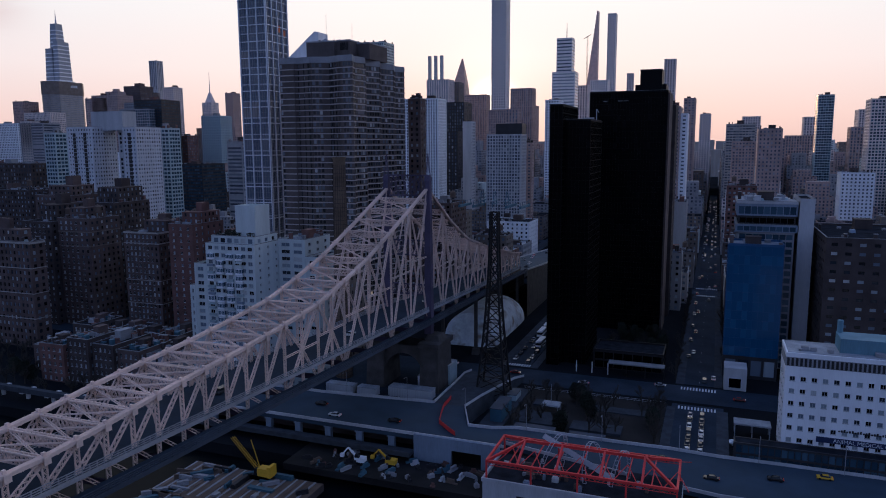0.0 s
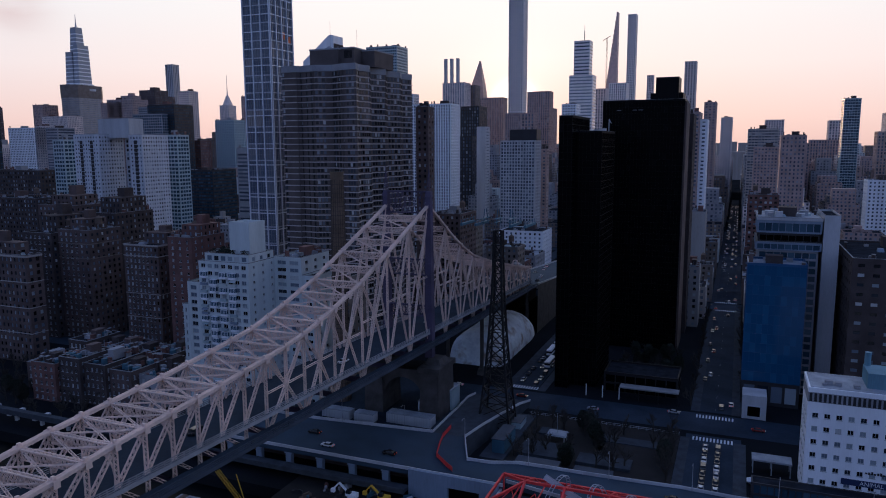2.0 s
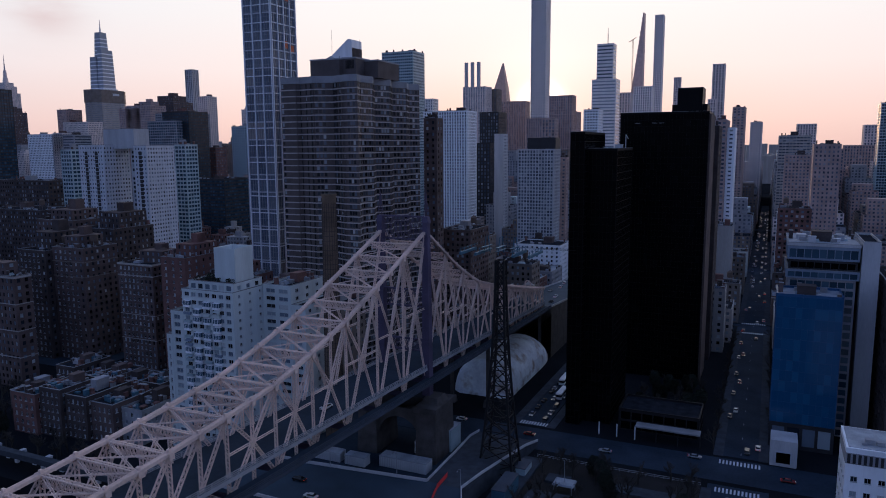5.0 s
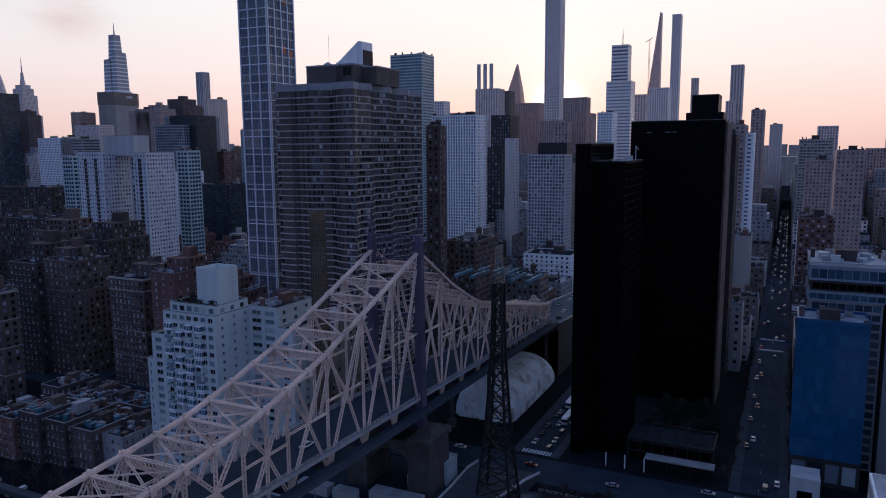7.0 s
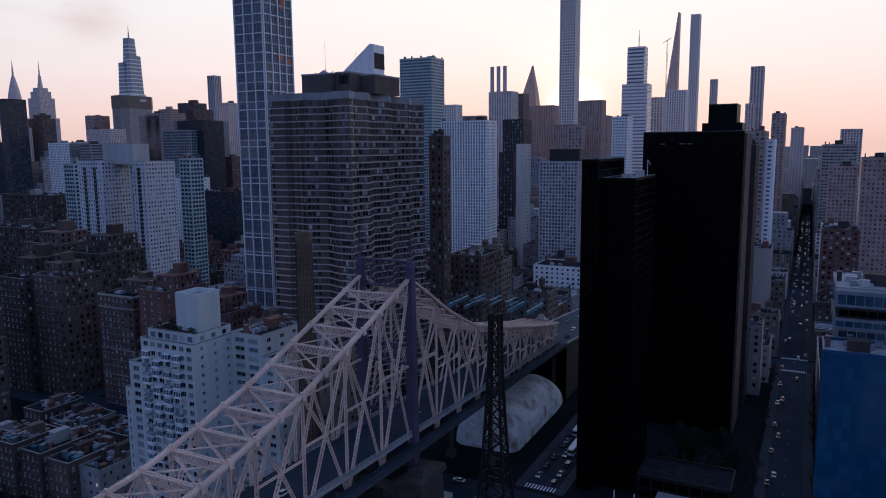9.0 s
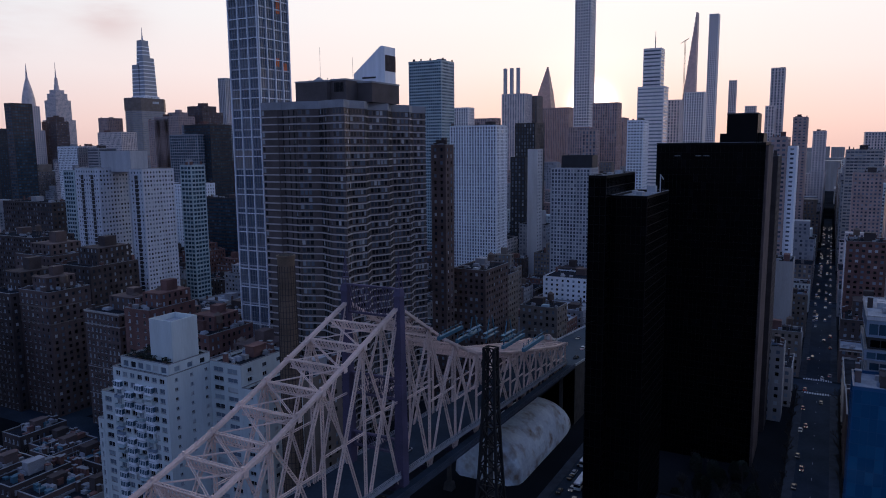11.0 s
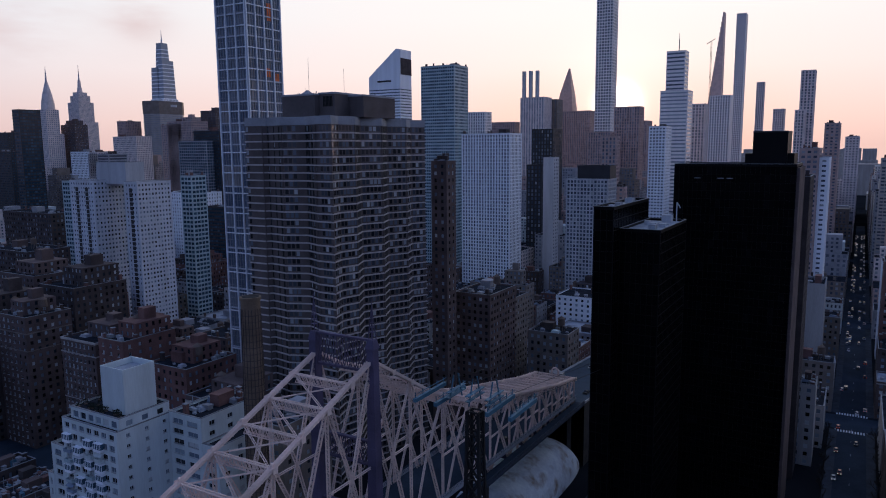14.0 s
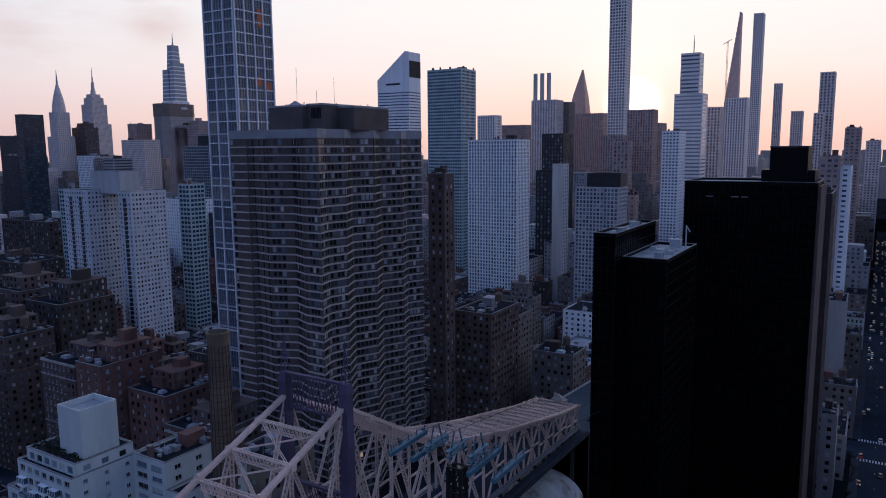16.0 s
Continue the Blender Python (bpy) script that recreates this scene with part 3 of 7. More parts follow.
MAIN = [-320, -304, -288, -272, -256, -240, -224, -208, -193, -178, -164.5, -151, -136, -120.5, -103.5, -86, -70, -53, -35, -17.5, 0, 17, 34, 50, 65, 80, 94, 107, 120, 133, 145]
MAIN = [y for y in MAIN if y >= -272]
NODES = sorted(MAIN + [(a + b) / 2 for a, b in zip(MAIN, MAIN[1:])])
TX = 8.6
bridge = thing("cantilever_bridge", "long cream-painted steel cantilever truss bridge over the river", "bridge", (0, 0, 0))
for sx in (-TX, TX):
    for a, b in zip(NODES, NODES[1:]):
        g = Geo()
        za, zb = z_top(a), z_top(b)
        for off in (-0.52, -0.18, 0.18, 0.52):
            g.beam((sx + off, a, za), (sx + off, b, zb), 0.15, 0.78)
        g.beam((sx, a, za + 0.18), (sx, b, zb + 0.18), 1.0, 0.08)
        for k in range(int((b - a) / 1.3)):
            f = (k + 0.5) / int((b - a) / 1.3)
            y, z = a + (b - a) * f, za + (zb - za) * f
            g.beam((sx - 0.5, y, z - 0.5), (sx + 0.5, y + (0.6 if k % 2 else -0.6), z - 0.5), 0.12, 0.08)
        part("top_chord", g, STEEL, bridge)
        g = Geo()
        g.beam((sx, a, z_low(a) - 4.2), (sx, b, z_low(b) - 4.2), 1.2, 1.0)
        part("bottom_chord", g, STEEL, bridge)
    for i, y in enumerate(NODES):
        zt, zb = z_top(y), z_low(y) - 4.0
        deep = zt - z_up(y)
        if y != 0 and (y in MAIN or deep < 18):
            g = Geo()
            g.laced((sx, y, zb), (sx, y, zt), 1.15, 0.34, 0.19, 1.1, cross=True)
            part("vertical_post", g, STEEL, bridge)
        g = Geo()
        s1 = 0.85 if sx > 0 else -0.97
        g.box(sx + s1, sx + s1 + 0.12, y - 0.7, y + 0.7, zt - 1.1, zt + 0.35)
        part("gusset_plate", g, STEEL, bridge)
        if y < -20:
            g = Geo()
            g.box(sx - 0.3, sx + 0.3, y - 0.3, y + 0.3, zt + 0.4, zt + 1.0)
            part("post_cap", g, STEEL, bridge)
        if i + 1 < len(NODES):
            y2 = NODES[i + 1]
            zt2, zb2 = z_top(y2), z_low(y2) - 4.0
            if deep < 12 and y < 0:
                # one stout diagonal in every panel near midspan, a light counter below the deck
                g = Geo()
                g.laced((sx, y, z_up(y) - 1.0), (sx, y2, zt2 - 0.4), 1.25, 0.34, 0.21, 1.2, cross=True)
                part("diagonal", g, STEEL, bridge)
                g = Geo()
                g.laced((sx, y, z_up(y) - 1.6), (sx, y2, zb2), 0.7, 0.36, 0.15, 1.2)
                part("lower_diagonal", g, STEEL, bridge)
    # deep panels beside the tower: crossed diagonals meeting at a star joint
    for a, c in zip(MAIN, MAIN[1:]):
        if not (z_top((a + c) / 2) - z_up((a + c) / 2) >= 12 or a >= 0):
            continue
        ya, yc = (a, c) if c <= 0 else (c, a)
        za, zc = z_low(ya) - 4.0, z_top(yc)
        star = (sx, (a + c) / 2, (za + zc) / 2)
        g = Geo()
        g.laced((sx, ya, za), (sx, yc, zc), 1.35, 0.36, 0.22, 1.25, cross=True)
        part("diagonal", g, STEEL, bridge)
        for q in ((sx, yc, z_low(yc) - 4.0), (sx, ya, z_top(ya))):
            g = Geo()
            g.laced(star, q, 0.95, 0.32, 0.17, 1.0, cross=True)
            part("counter_diagonal", g, STEEL, bridge)
        for yy in (a, c):
            g = Geo()
            g.laced(star, (sx, yy, star[2]), 0.6, 0.34, 0.13, 1.0)
            part("strut", g, STEEL, bridge)
for i, y in enumerate(NODES):
    zt = z_top(y)
    if y == 0:
        continue
    # lattice cross girder between the two trusses, with arched knees
    g = Geo()
    for dz in (0.0, -2.0):
        for dy in (-0.45, 0.45):
            g.beam((-TX + 0.8, y + dy, zt + dz), (TX - 0.8, y + dy, zt + dz), 0.2, 0.25)
    n = 14
    for k in range(n):
        xa, xb = -TX + 0.8 + (2 * TX - 1.6) * k / n, -TX + 0.8 + (2 * TX - 1.6) * (k + 1) / n
        for dy in (-0.45, 0.45):
            g.beam((xa, y + dy, zt), (xb, y + dy, zt - 2.0), 0.13, 0.12)
            g.beam((xa, y + dy, zt - 2.0), (xb, y + dy, zt), 0.13, 0.12)
        g.beam((xa, y - 0.45, zt + 0.1), (xb, y + 0.45, zt + 0.1), 0.1, 0.08)
        g.beam((xa, y + 0.45, zt + 0.1), (xb, y - 0.45, zt + 0.1), 0.1, 0.08)
    part("cross_girder", g, STEEL, bridge)
    if zt - z_up(y) < 24 and y < 0 and i % 2 == 0:
        for s in (-1, 1):
            g = Geo()
            prev = None
            for k in range(7):
                a = math.pi / 2 * k / 6
                p = (s * (TX - 0.6 - 4.2 * (1 - math.cos(a))), y, zt - 2.0 - 4.2 * (1 - math.sin(a)))
                if prev:
                    g.beam(prev, p, 0.3, 0.3)
                    if k % 2 == 0:
                        g.beam(p, (s * (TX - 0.5), y, p[2]), 0.12, 0.12)
                prev = p
            part("arched_knee", g, STEEL, bridge)
    if i + 1 < len(NODES) and abs(y) > 9:
        y2 = NODES[i + 1]
        z2 = z_top(y2)
        g = Geo()
        g.laced((-TX + 0.6, y, zt - 0.4), (TX - 0.6, y2, z2 - 0.4), 0.55, 0.2, 0.13, 0.9, side=(0, 0, 1))
        g.laced((TX - 0.6, y, zt - 0.4), (-TX + 0.6, y2, z2 - 0.4), 0.55, 0.2, 0.13, 0.9, side=(0, 0, 1))
        part("top_lateral", g, STEEL, bridge)
        
# decks, rails
for x0, x1, zf, th in ((-TX - 0.9, TX + 0.9, lambda y: z_up(y) - 1.3, 0.5), (-13.6, -TX - 0.9, lambda y: z_low(y) - 1.3, 0.5), (TX + 0.9, 13.6, lambda y: z_low(y) - 1.3, 0.5)):
    g = Geo()
    for a, b in zip(NODES, NODES[1:]):
        g.quad((x0, a, zf(a)), (x1, a, zf(a)), (x1, b, zf(b)), (x0, b, zf(b)))
        g.quad((x1, a, zf(a) - th), (x0, a, zf(a) - th), (x0, b, zf(b) - th), (x1, b, zf(b) - th))
        g.quad((x1, a, zf(a) - th), (x1, b, zf(b) - th), (x1, b, zf(b)), (x1, a, zf(a)))
        g.quad((x0, b, zf(b) - th), (x0, a, zf(a) - th), (x0, a, zf(a)), (x0, b, zf(b)))
    part("road_deck", g, ASPHALT, bridge, "blue-grey road decks on the bridge")
for sx in (-1, 1):
    for nm, xx, zf, hh, mat in (("upper_rail", TX + 1.0, z_up, 1.2, GREY_STONE), ("outer_rail", 13.5, z_low, 1.2, BLUE_RAIL)):
        g = Geo()
        for a, b in zip(NODES, NODES[1:]):
            for dz in (0.0, -0.45, -0.9):
                g.beam((sx * xx, a, zf(a) + dz), (sx * xx, b, zf(b) + dz), 0.14, 0.16)
            g.beam((sx * xx, a, zf(a) - 1.7), (sx * xx, b, zf(b) - 1.7), 0.3, 0.9)
            n = 4
            for k in range(n):
                y = a + (b - a) * k / n
                g.beam((sx * xx, y, zf(y) - 1.4), (sx * xx, y, zf(y) + 0.1), 0.16, 0.16)
        part(nm, g, mat, bridge)
    for y in MAIN:
        g = Geo()
        g.beam((sx * TX, y, z_low(y) - 4.4), (sx * 13.6, y, z_low(y) - 1.9), 0.35, 0.5)
        g.beam((sx * TX, y, z_low(y) - 2.1), (sx * 13.6, y, z_low(y) - 1.9), 0.35, 0.5)
        part("bracket", g, TOWER_STEEL, bridge)
for y in MAIN:
    g = Geo()
    g.beam((-TX, y, z_low(y) - 3.0), (TX, y, z_low(y) - 3.0), 0.5, 1.6)
    part("floor_beam", g, TOWER_STEEL, bridge)
# small arched crest over the landward end
g = Geo()
zt = z_top(145)
for k in range(9):
    a0, a1 = math.pi * k / 9, math.pi * (k + 1) / 9
    g.beam((-1.5 * math.cos(a0), 145, zt + 1.6 + 1.5 * math.sin(a0)), (-1.5 * math.cos(a1), 145, zt + 1.6 + 1.5 * math.sin(a1)), 0.5, 0.6)
for s in (-1.5, 1.5):
    g.box(s - 0.3, s + 0.3, 144.7, 145.3, zt - 0.3, zt + 1.7)
part("portal_crest", g, STEEL, bridge)
# tower over the shore pier
for sx in (-9.0, 9.0):
    g = Geo()
    g.frustum(sx, 0, 30, 92, 1.5, 1.6, 1.0, 1.1)
    for k in range(14):
        z = 33 + 4.2 * k
        w = 1.5 - 0.5 * k / 14
        g.box(sx - w - 0.08, sx + w + 0.08, -w - 0.2, w + 0.2, z, z + 0.25)
    part("tower_leg", g, TOWER_STEEL, bridge, "dark violet-painted steel tower leg")
    g = Geo()
    g.frustum(sx, 0, 92, 94.2, 1.3, 1.3, 0.8, 0.8)
    for k in range(4):
        cx, cy = sx + (0.7 if k % 2 else -0.7), 0.7 if k > 1 else -0.7
        g.beam((cx, cy, 94.2), (sx, 0, 102.5), 0.16, 0.16)
    for k in range(5):
        w = 0.66 * (1 - k / 6)
        g.box(sx - w, sx + w, -w, w, 96 + 1.2 * k, 96.15 + 1.2 * k)
    g.cyl(sx, 0, 102, 104.5, 0.12, 0.03, 8)
    part("finial", g, TOWER_STEEL, bridge, "open lattice steel finial")
for z0, z1 in ((86, 94), (62, 68), (46, 50)):
    g = Geo()
    for z in (z0, z1):
        g.beam((-8, 0, z), (8, 0, z), 1.0, 0.5)
    strut = part("portal_strut", g, TOWER_STEEL, bridge)
    g = Geo()
    n = 8
    for k in range(n):
        xa, xb = -8 + 16 * k / n, -8 + 16 * (k + 1) / n
        for dy in (-0.5, 0.5):
            g.beam((xa, dy, z0), (xb, dy, z1), 0.16, 0.14)
            g.beam((xa, dy, z1), (xb, dy, z0), 0.16, 0.14)
    part("lattice", g, TOWER_STEEL, strut, kind="stuff")
# masonry pier with an arch through it
pier = thing("bridge_pier", "weathered granite masonry bridge pier with an arch", "pier", (0, 0, 0))
for sx in (-11.8, 11.8):
    g = Geo()
    g.frustum(sx, 0, 2, 26, 4.2, 8.5, 3.6, 7.5)
    g.frustum(sx, 0, 26, 28, 4.4, 8.6, 4.4, 8.6)
    g.frustum(sx, 0, 28, 30.2, 3.2, 4.5, 2.4, 3.4)
    part("shaft", g, STONE_PIER, pier)
g = Geo()
n = 14
prev = None
for k in range(n + 1):
    a = math.pi * k / n
    p = (-8.1 * math.cos(a), 14.5 + 8.1 * math.sin(a))
    if prev:
        for y, flip in ((-6, False), (6, True)):
            q = [(prev[0], y, prev[1]), (p[0], y, p[1]), (p[0], y, 26), (prev[0], y, 26)]
            g.quad(*(q if not flip else q[::-1]))
        g.quad((prev[0], 6, prev[1]), (p[0], 6, p[1]), (p[0], -6, p[1]), (prev[0], -6, prev[1]))
    prev = p
part("arch", g, STONE_PIER, pier)
# approach viaduct beyond the trusses
viaduct = thing("approach_viaduct", "stone and concrete approach viaduct with road deck", "viaduct", (0, 0, 0))
g = Geo()
yy = [145, 190, 230, 243, 268, 320, 380, 440, 470]
zz = lambda y: z_low(145) - 1.3 - (y - 145) * (z_low(145) - 8) / 330
for a, b in zip(yy, yy[1:]):
    k = len(g.v)
    g.quad((-13.6, a, zz(a)), (13.6, a, zz(a)), (13.6, b, zz(b)), (-13.6, b, zz(b)))
    for x in (-13.6, 13.6):
        kerb_wall = Geo()
        kerb_wall.beam((x, a, zz(a) + 0.4), (x, b, zz(b) + 0.4), 0.4, 1.0)
        part("parapet", kerb_wall, CONCRETE, viaduct)
part("road_deck", g, FDR_ROAD, viaduct)
g = Geo()
for a, b in zip(yy, yy[1:]):
    for x in (-13.4, 13.4):
        zt = min(zz(a), zz(b)) - 0.3
        if (a, b) != (243, 268):
            g.quad((x, a, 4), (x, b, 4), (x, b, zz(b)), (x, a, zz(a)))
part("wall", g, STONE_PIER, viaduct)
for y in (62, 140):
    for sx in (-8.6, 8.6):
        p = thing("bridge_column", "steel and stone column under the bridge deck", "column", (sx, y, 4), "bridge columns")
        g = Geo()
        g.frustum(0, 0, 0, 3, 1.8, 1.8, 1.4, 1.4)
        g.box(-0.7, 0.7, -0.7, 0.7, 3, z_low(y) - 8.5)
        part("shaft", g, STONE_PIER, p)
# portal pavilion at the end of the trusses
portal = thing("portal_house", "small pale arched portal structure on the bridge end", "portal", (0, 147, z_low(147) - 1.3))
g = Geo()
for s in (-1, 1):
    g.box(s * 2.2 - 0.8, s * 2.2 + 0.8, -1.5, 1.5, 0, 9.5)
g.box(-3, 3, -1.5, 1.5, 9.5, 11)
g.cyl(0, 0, 11, 12.6, 2.4, 0.4, 16)
part("body", g, LIMESTONE, portal)

# ---- buildings that can be told apart, nearest first ----
TAKEN = []


def block(*a, **k):
    TAKEN.append((a[2], a[3], a[4], a[5]))
    return building(*a, **k)


# white terraced apartment house beside the bridge
EAST = (2.9, 0.66, 0.52)
NORTH = (4.6, 0.2, 0.34)
main = block("apartment_house", "white glazed-brick apartment house with stepped terraces and balconies", -79.4, -55.6, -25.6, -7, 66.9, WHITE_BRICK, floor=2.95, sides="en", sidespec={"e": EAST, "n": NORTH}, single=True, clutter=False, parapet=0.5)
bal = random.Random(12)
for x in (-9.2, -4.6, 0.1, 4.7):
    for k in range(4, 20):
        z = k * 2.95 + 0.2
        pick_kind = bal.random()
        if x == -4.6 and pick_kind > 0.45:
            continue
        if pick_kind < 0.5:                    # glazed-in balcony
            g = Geo()
            g.box(x - 1.5, x + 1.5, -10.5, -9.3, z, z + 0.15)
            g.box(x - 1.5, x + 1.5, -10.5, -9.3, z + 2.3, z + 2.42)
            g.box(x - 1.42, x + 1.42, -10.42, -9.3, z + 0.75, z + 2.3, 1)
            g.box(x - 1.48, x + 1.48, -10.47, -9.3, z + 0.15, z + 0.75)
            for q in range(5):
                xx = x - 1.44 + q * 0.72
                g.box(xx - 0.05, xx + 0.05, -10.49, -10.4, z + 0.75, z + 2.3)
            part("glazed_balcony", g, [WHITE_PANEL, PANE_BLUE], main, "glazed-in balcony with white frames")
            continue
        g = Geo()
        g.box(x - 1.5, x + 1.5, -10.4, -9.3, z, z + 0.15)
        g.box(x - 1.5, x + 1.5, -10.4, -10.34, z + 0.15, z + 0.95)
        g.box(x - 1.5, x - 1.44, -10.34, -9.3, z + 0.15, z + 0.95)
        g.box(x + 1.44, x + 1.5, -10.34, -9.3, z + 0.15, z + 0.95)
        if pick_kind > 0.9:                    # awning over it
            g.quad((x - 1.5, -10.7, z + 1.9), (x + 1.5, -10.7, z + 1.9), (x + 1.5, -9.3, z + 2.5), (x - 1.5, -9.3, z + 2.5))
            g.quad((x - 1.5, -9.3, z + 2.42), (x + 1.5, -9.3, z + 2.42), (x + 1.5, -10.7, z + 1.82), (x - 1.5, -10.7, z + 1.82))
        part("balcony", g, bal.choice([WALL_BLUE, TEAL, TEAL, WHITE_BRICK]), main)
block("apartment_house", "white set-back top floor with planted roof terrace", -77.5, -56.4, -24.0, -8, 69.9, WHITE_BRICK, floor=2.9, sides="en", sidespec={"e": (3.2, 0.7, 0.6), "n": (4, 0.4, 0.5)}, base=66.3, clutter=False, parapet=0.5)
block("apartment_house", "lower white-brick wing with stepped terraces", -85.6, -79.5, -25.6, -4, 58.2, WHITE_BRICK, floor=2.95, bay=2.8, wf=0.6, hf=0.55, sides="en", single=True, clutter=False)
block("apartment_house", "lowest white-brick wing step with terrace", -88.3, -85.7, -25.6, -6, 48.8, WHITE_BRICK, floor=2.95, bay=2.5, wf=0.6, hf=0.55, sides="en", single=True, clutter=False)
block("apartment_house", "white-brick rear wing with roof terrace", -55.5, -42.6, -9, 12, 67.5, WHITE_BRICK, floor=2.95, sides="en", sidespec={"e": (4.2, 0.7, 0.5), "n": (5, 0.3, 0.45)}, single=True)
block("apartment_house", "lower white-brick rear wing with glazed terrace edge", -42.5, -36.4, -9, 12, 60.5, WHITE_BRICK, floor=2.95, sides="en", sidespec={"e": (3.8, 0.5, 0.45), "n": (4.5, 0.36, 0.45)}, single=True, clutter=False)
r = random.Random(4)
for k in range(26):
    pl = thing("roof_planter", "planted tub on the roof terrace", "planter", (-76.6 + r.random() * 19, -23.2 + r.random() * 1.8, 69.4) if k % 2 else (-76.6 + r.random() * 6, -22 + r.random() * 11, 69.4), "roof terrace planters")
    g = Geo()
    g.frustum(0, 0, 0, 0.5, 0.3, 0.3, 0.4, 0.4)
    part("tub", g, WOOD_TANK, pl)
    g = Geo()
    for _ in range(40):
        a = Vector((r.uniform(-0.6, 0.6), r.uniform(-0.6, 0.6), 0.5 + r.random() * 1.2))
        d = Vector((r.uniform(-1, 1), r.uniform(-1, 1), r.uniform(-1, 1))) * 0.22
        e = d.orthogonal() * 0.5
        g.quad(tuple(a - d), tuple(a + e), tuple(a + d), tuple(a - e))
    part("foliage", g, LEAF, pl)
tank_house = thing("roof_tank_house", "plain white rendered open-topped tank enclosure on a roof", "tank enclosure", (-62.8, -15.8, 69.4))
g = Geo()
for a in ((-4.8, 4.8, -5, -4.7), (-4.8, 4.8, 4.7, 5), (-4.8, -4.5, -4.7, 4.7), (4.5, 4.8, -4.7, 4.7)):
    g.box(*a, 0, 12.6)
part("wall", g, WHITE_BRICK, tank_house)
g = Geo()
g.box(-4.5, 4.5, -4.7, 4.7, 10.8, 11.0)
part("floor", g, ROOF_PALE, tank_house)

# brick apartment houses by the gardens
block("apartment_house", "brown brick apartment house with pale stone top and base", -190.5, -166.5, 43, 70, 59.5, BRICK, bay=2.7, wf=0.46, hf=0.55, sides="en", single=True, tank=True, tier=True, bands=(LIMESTONE, ((19.5, 0.35), (32.5, 0.35), (53.0, 0.5), (58.6, 0.9))), most=115)
block("apartment_house", "narrow red-brown brick apartment house with a blank tower", -152, -136.5, 35, 60, 66, RED_BRICK, bay=4.6, wf=0.28, hf=0.46, sides="en", single=True, tank=True, tier=True, most=88)
block("apartment_house", "dark brick apartment house with set-back upper floors", -258, -236, 36, 66, 64, DARK_BRICK, bay=3.0, wf=0.46, hf=0.5, sides="en", single=True, tank=True, tier=True, most=92)
block("apartment_house", "dark brick corner apartment house with pale string courses", -235.5, -212, 40, 62, 66, BRICK, bay=3.2, wf=0.42, hf=0.5, sides="en", single=True, tank=True, tier=True, bands=(TAN_BRICK, ((58, 0.5), (50, 0.4))), most=88)
block("apartment_house", "large dark brown brick apartment block with towers", -290, -258, 72, 104, 76, BRICK, bay=3.3, wf=0.42, hf=0.5, sides="en", tank=True, tier=True)
block("apartment_house", "dark brown brick apartment block with stepped roof", -257, -228, 74, 104, 72, DARK_BRICK, bay=3.1, wf=0.42, hf=0.5, sides="en", tank=True, tier=True)
block("apartment_house", "brick apartment house with pale stone bands", -262, -205, -4, 5, 59, BRICK, bay=2.9, wf=0.46, hf=0.55, sides="en", single=True, tier=True, bands=(LIMESTONE, ((19, 0.4), (32, 0.4), (45, 0.4), (57.6, 1.0))), most=92)
block("apartment_house", "ornate brown brick apartment house with stone dormers", -108, -84, 40, 66, 48, BRICK, bay=3, wf=0.42, hf=0.5, sides="en", tank=True, tier=True, bands=(LIMESTONE, ((38, 0.7), (45, 1.0))))
block("apartment_house", "red-brown brick apartment house with roof tower", -134, -112, 44, 70, 56, RED_BRICK, bay=3, wf=0.42, hf=0.5, sides="en", tank=True, tier=True)
block("apartment_house", "tan brick apartment house beside the chimney", -62, -46, 26, 50, 52, TAN_BRICK, bay=4, wf=0.35, hf=0.5, sides="en", tank=False)

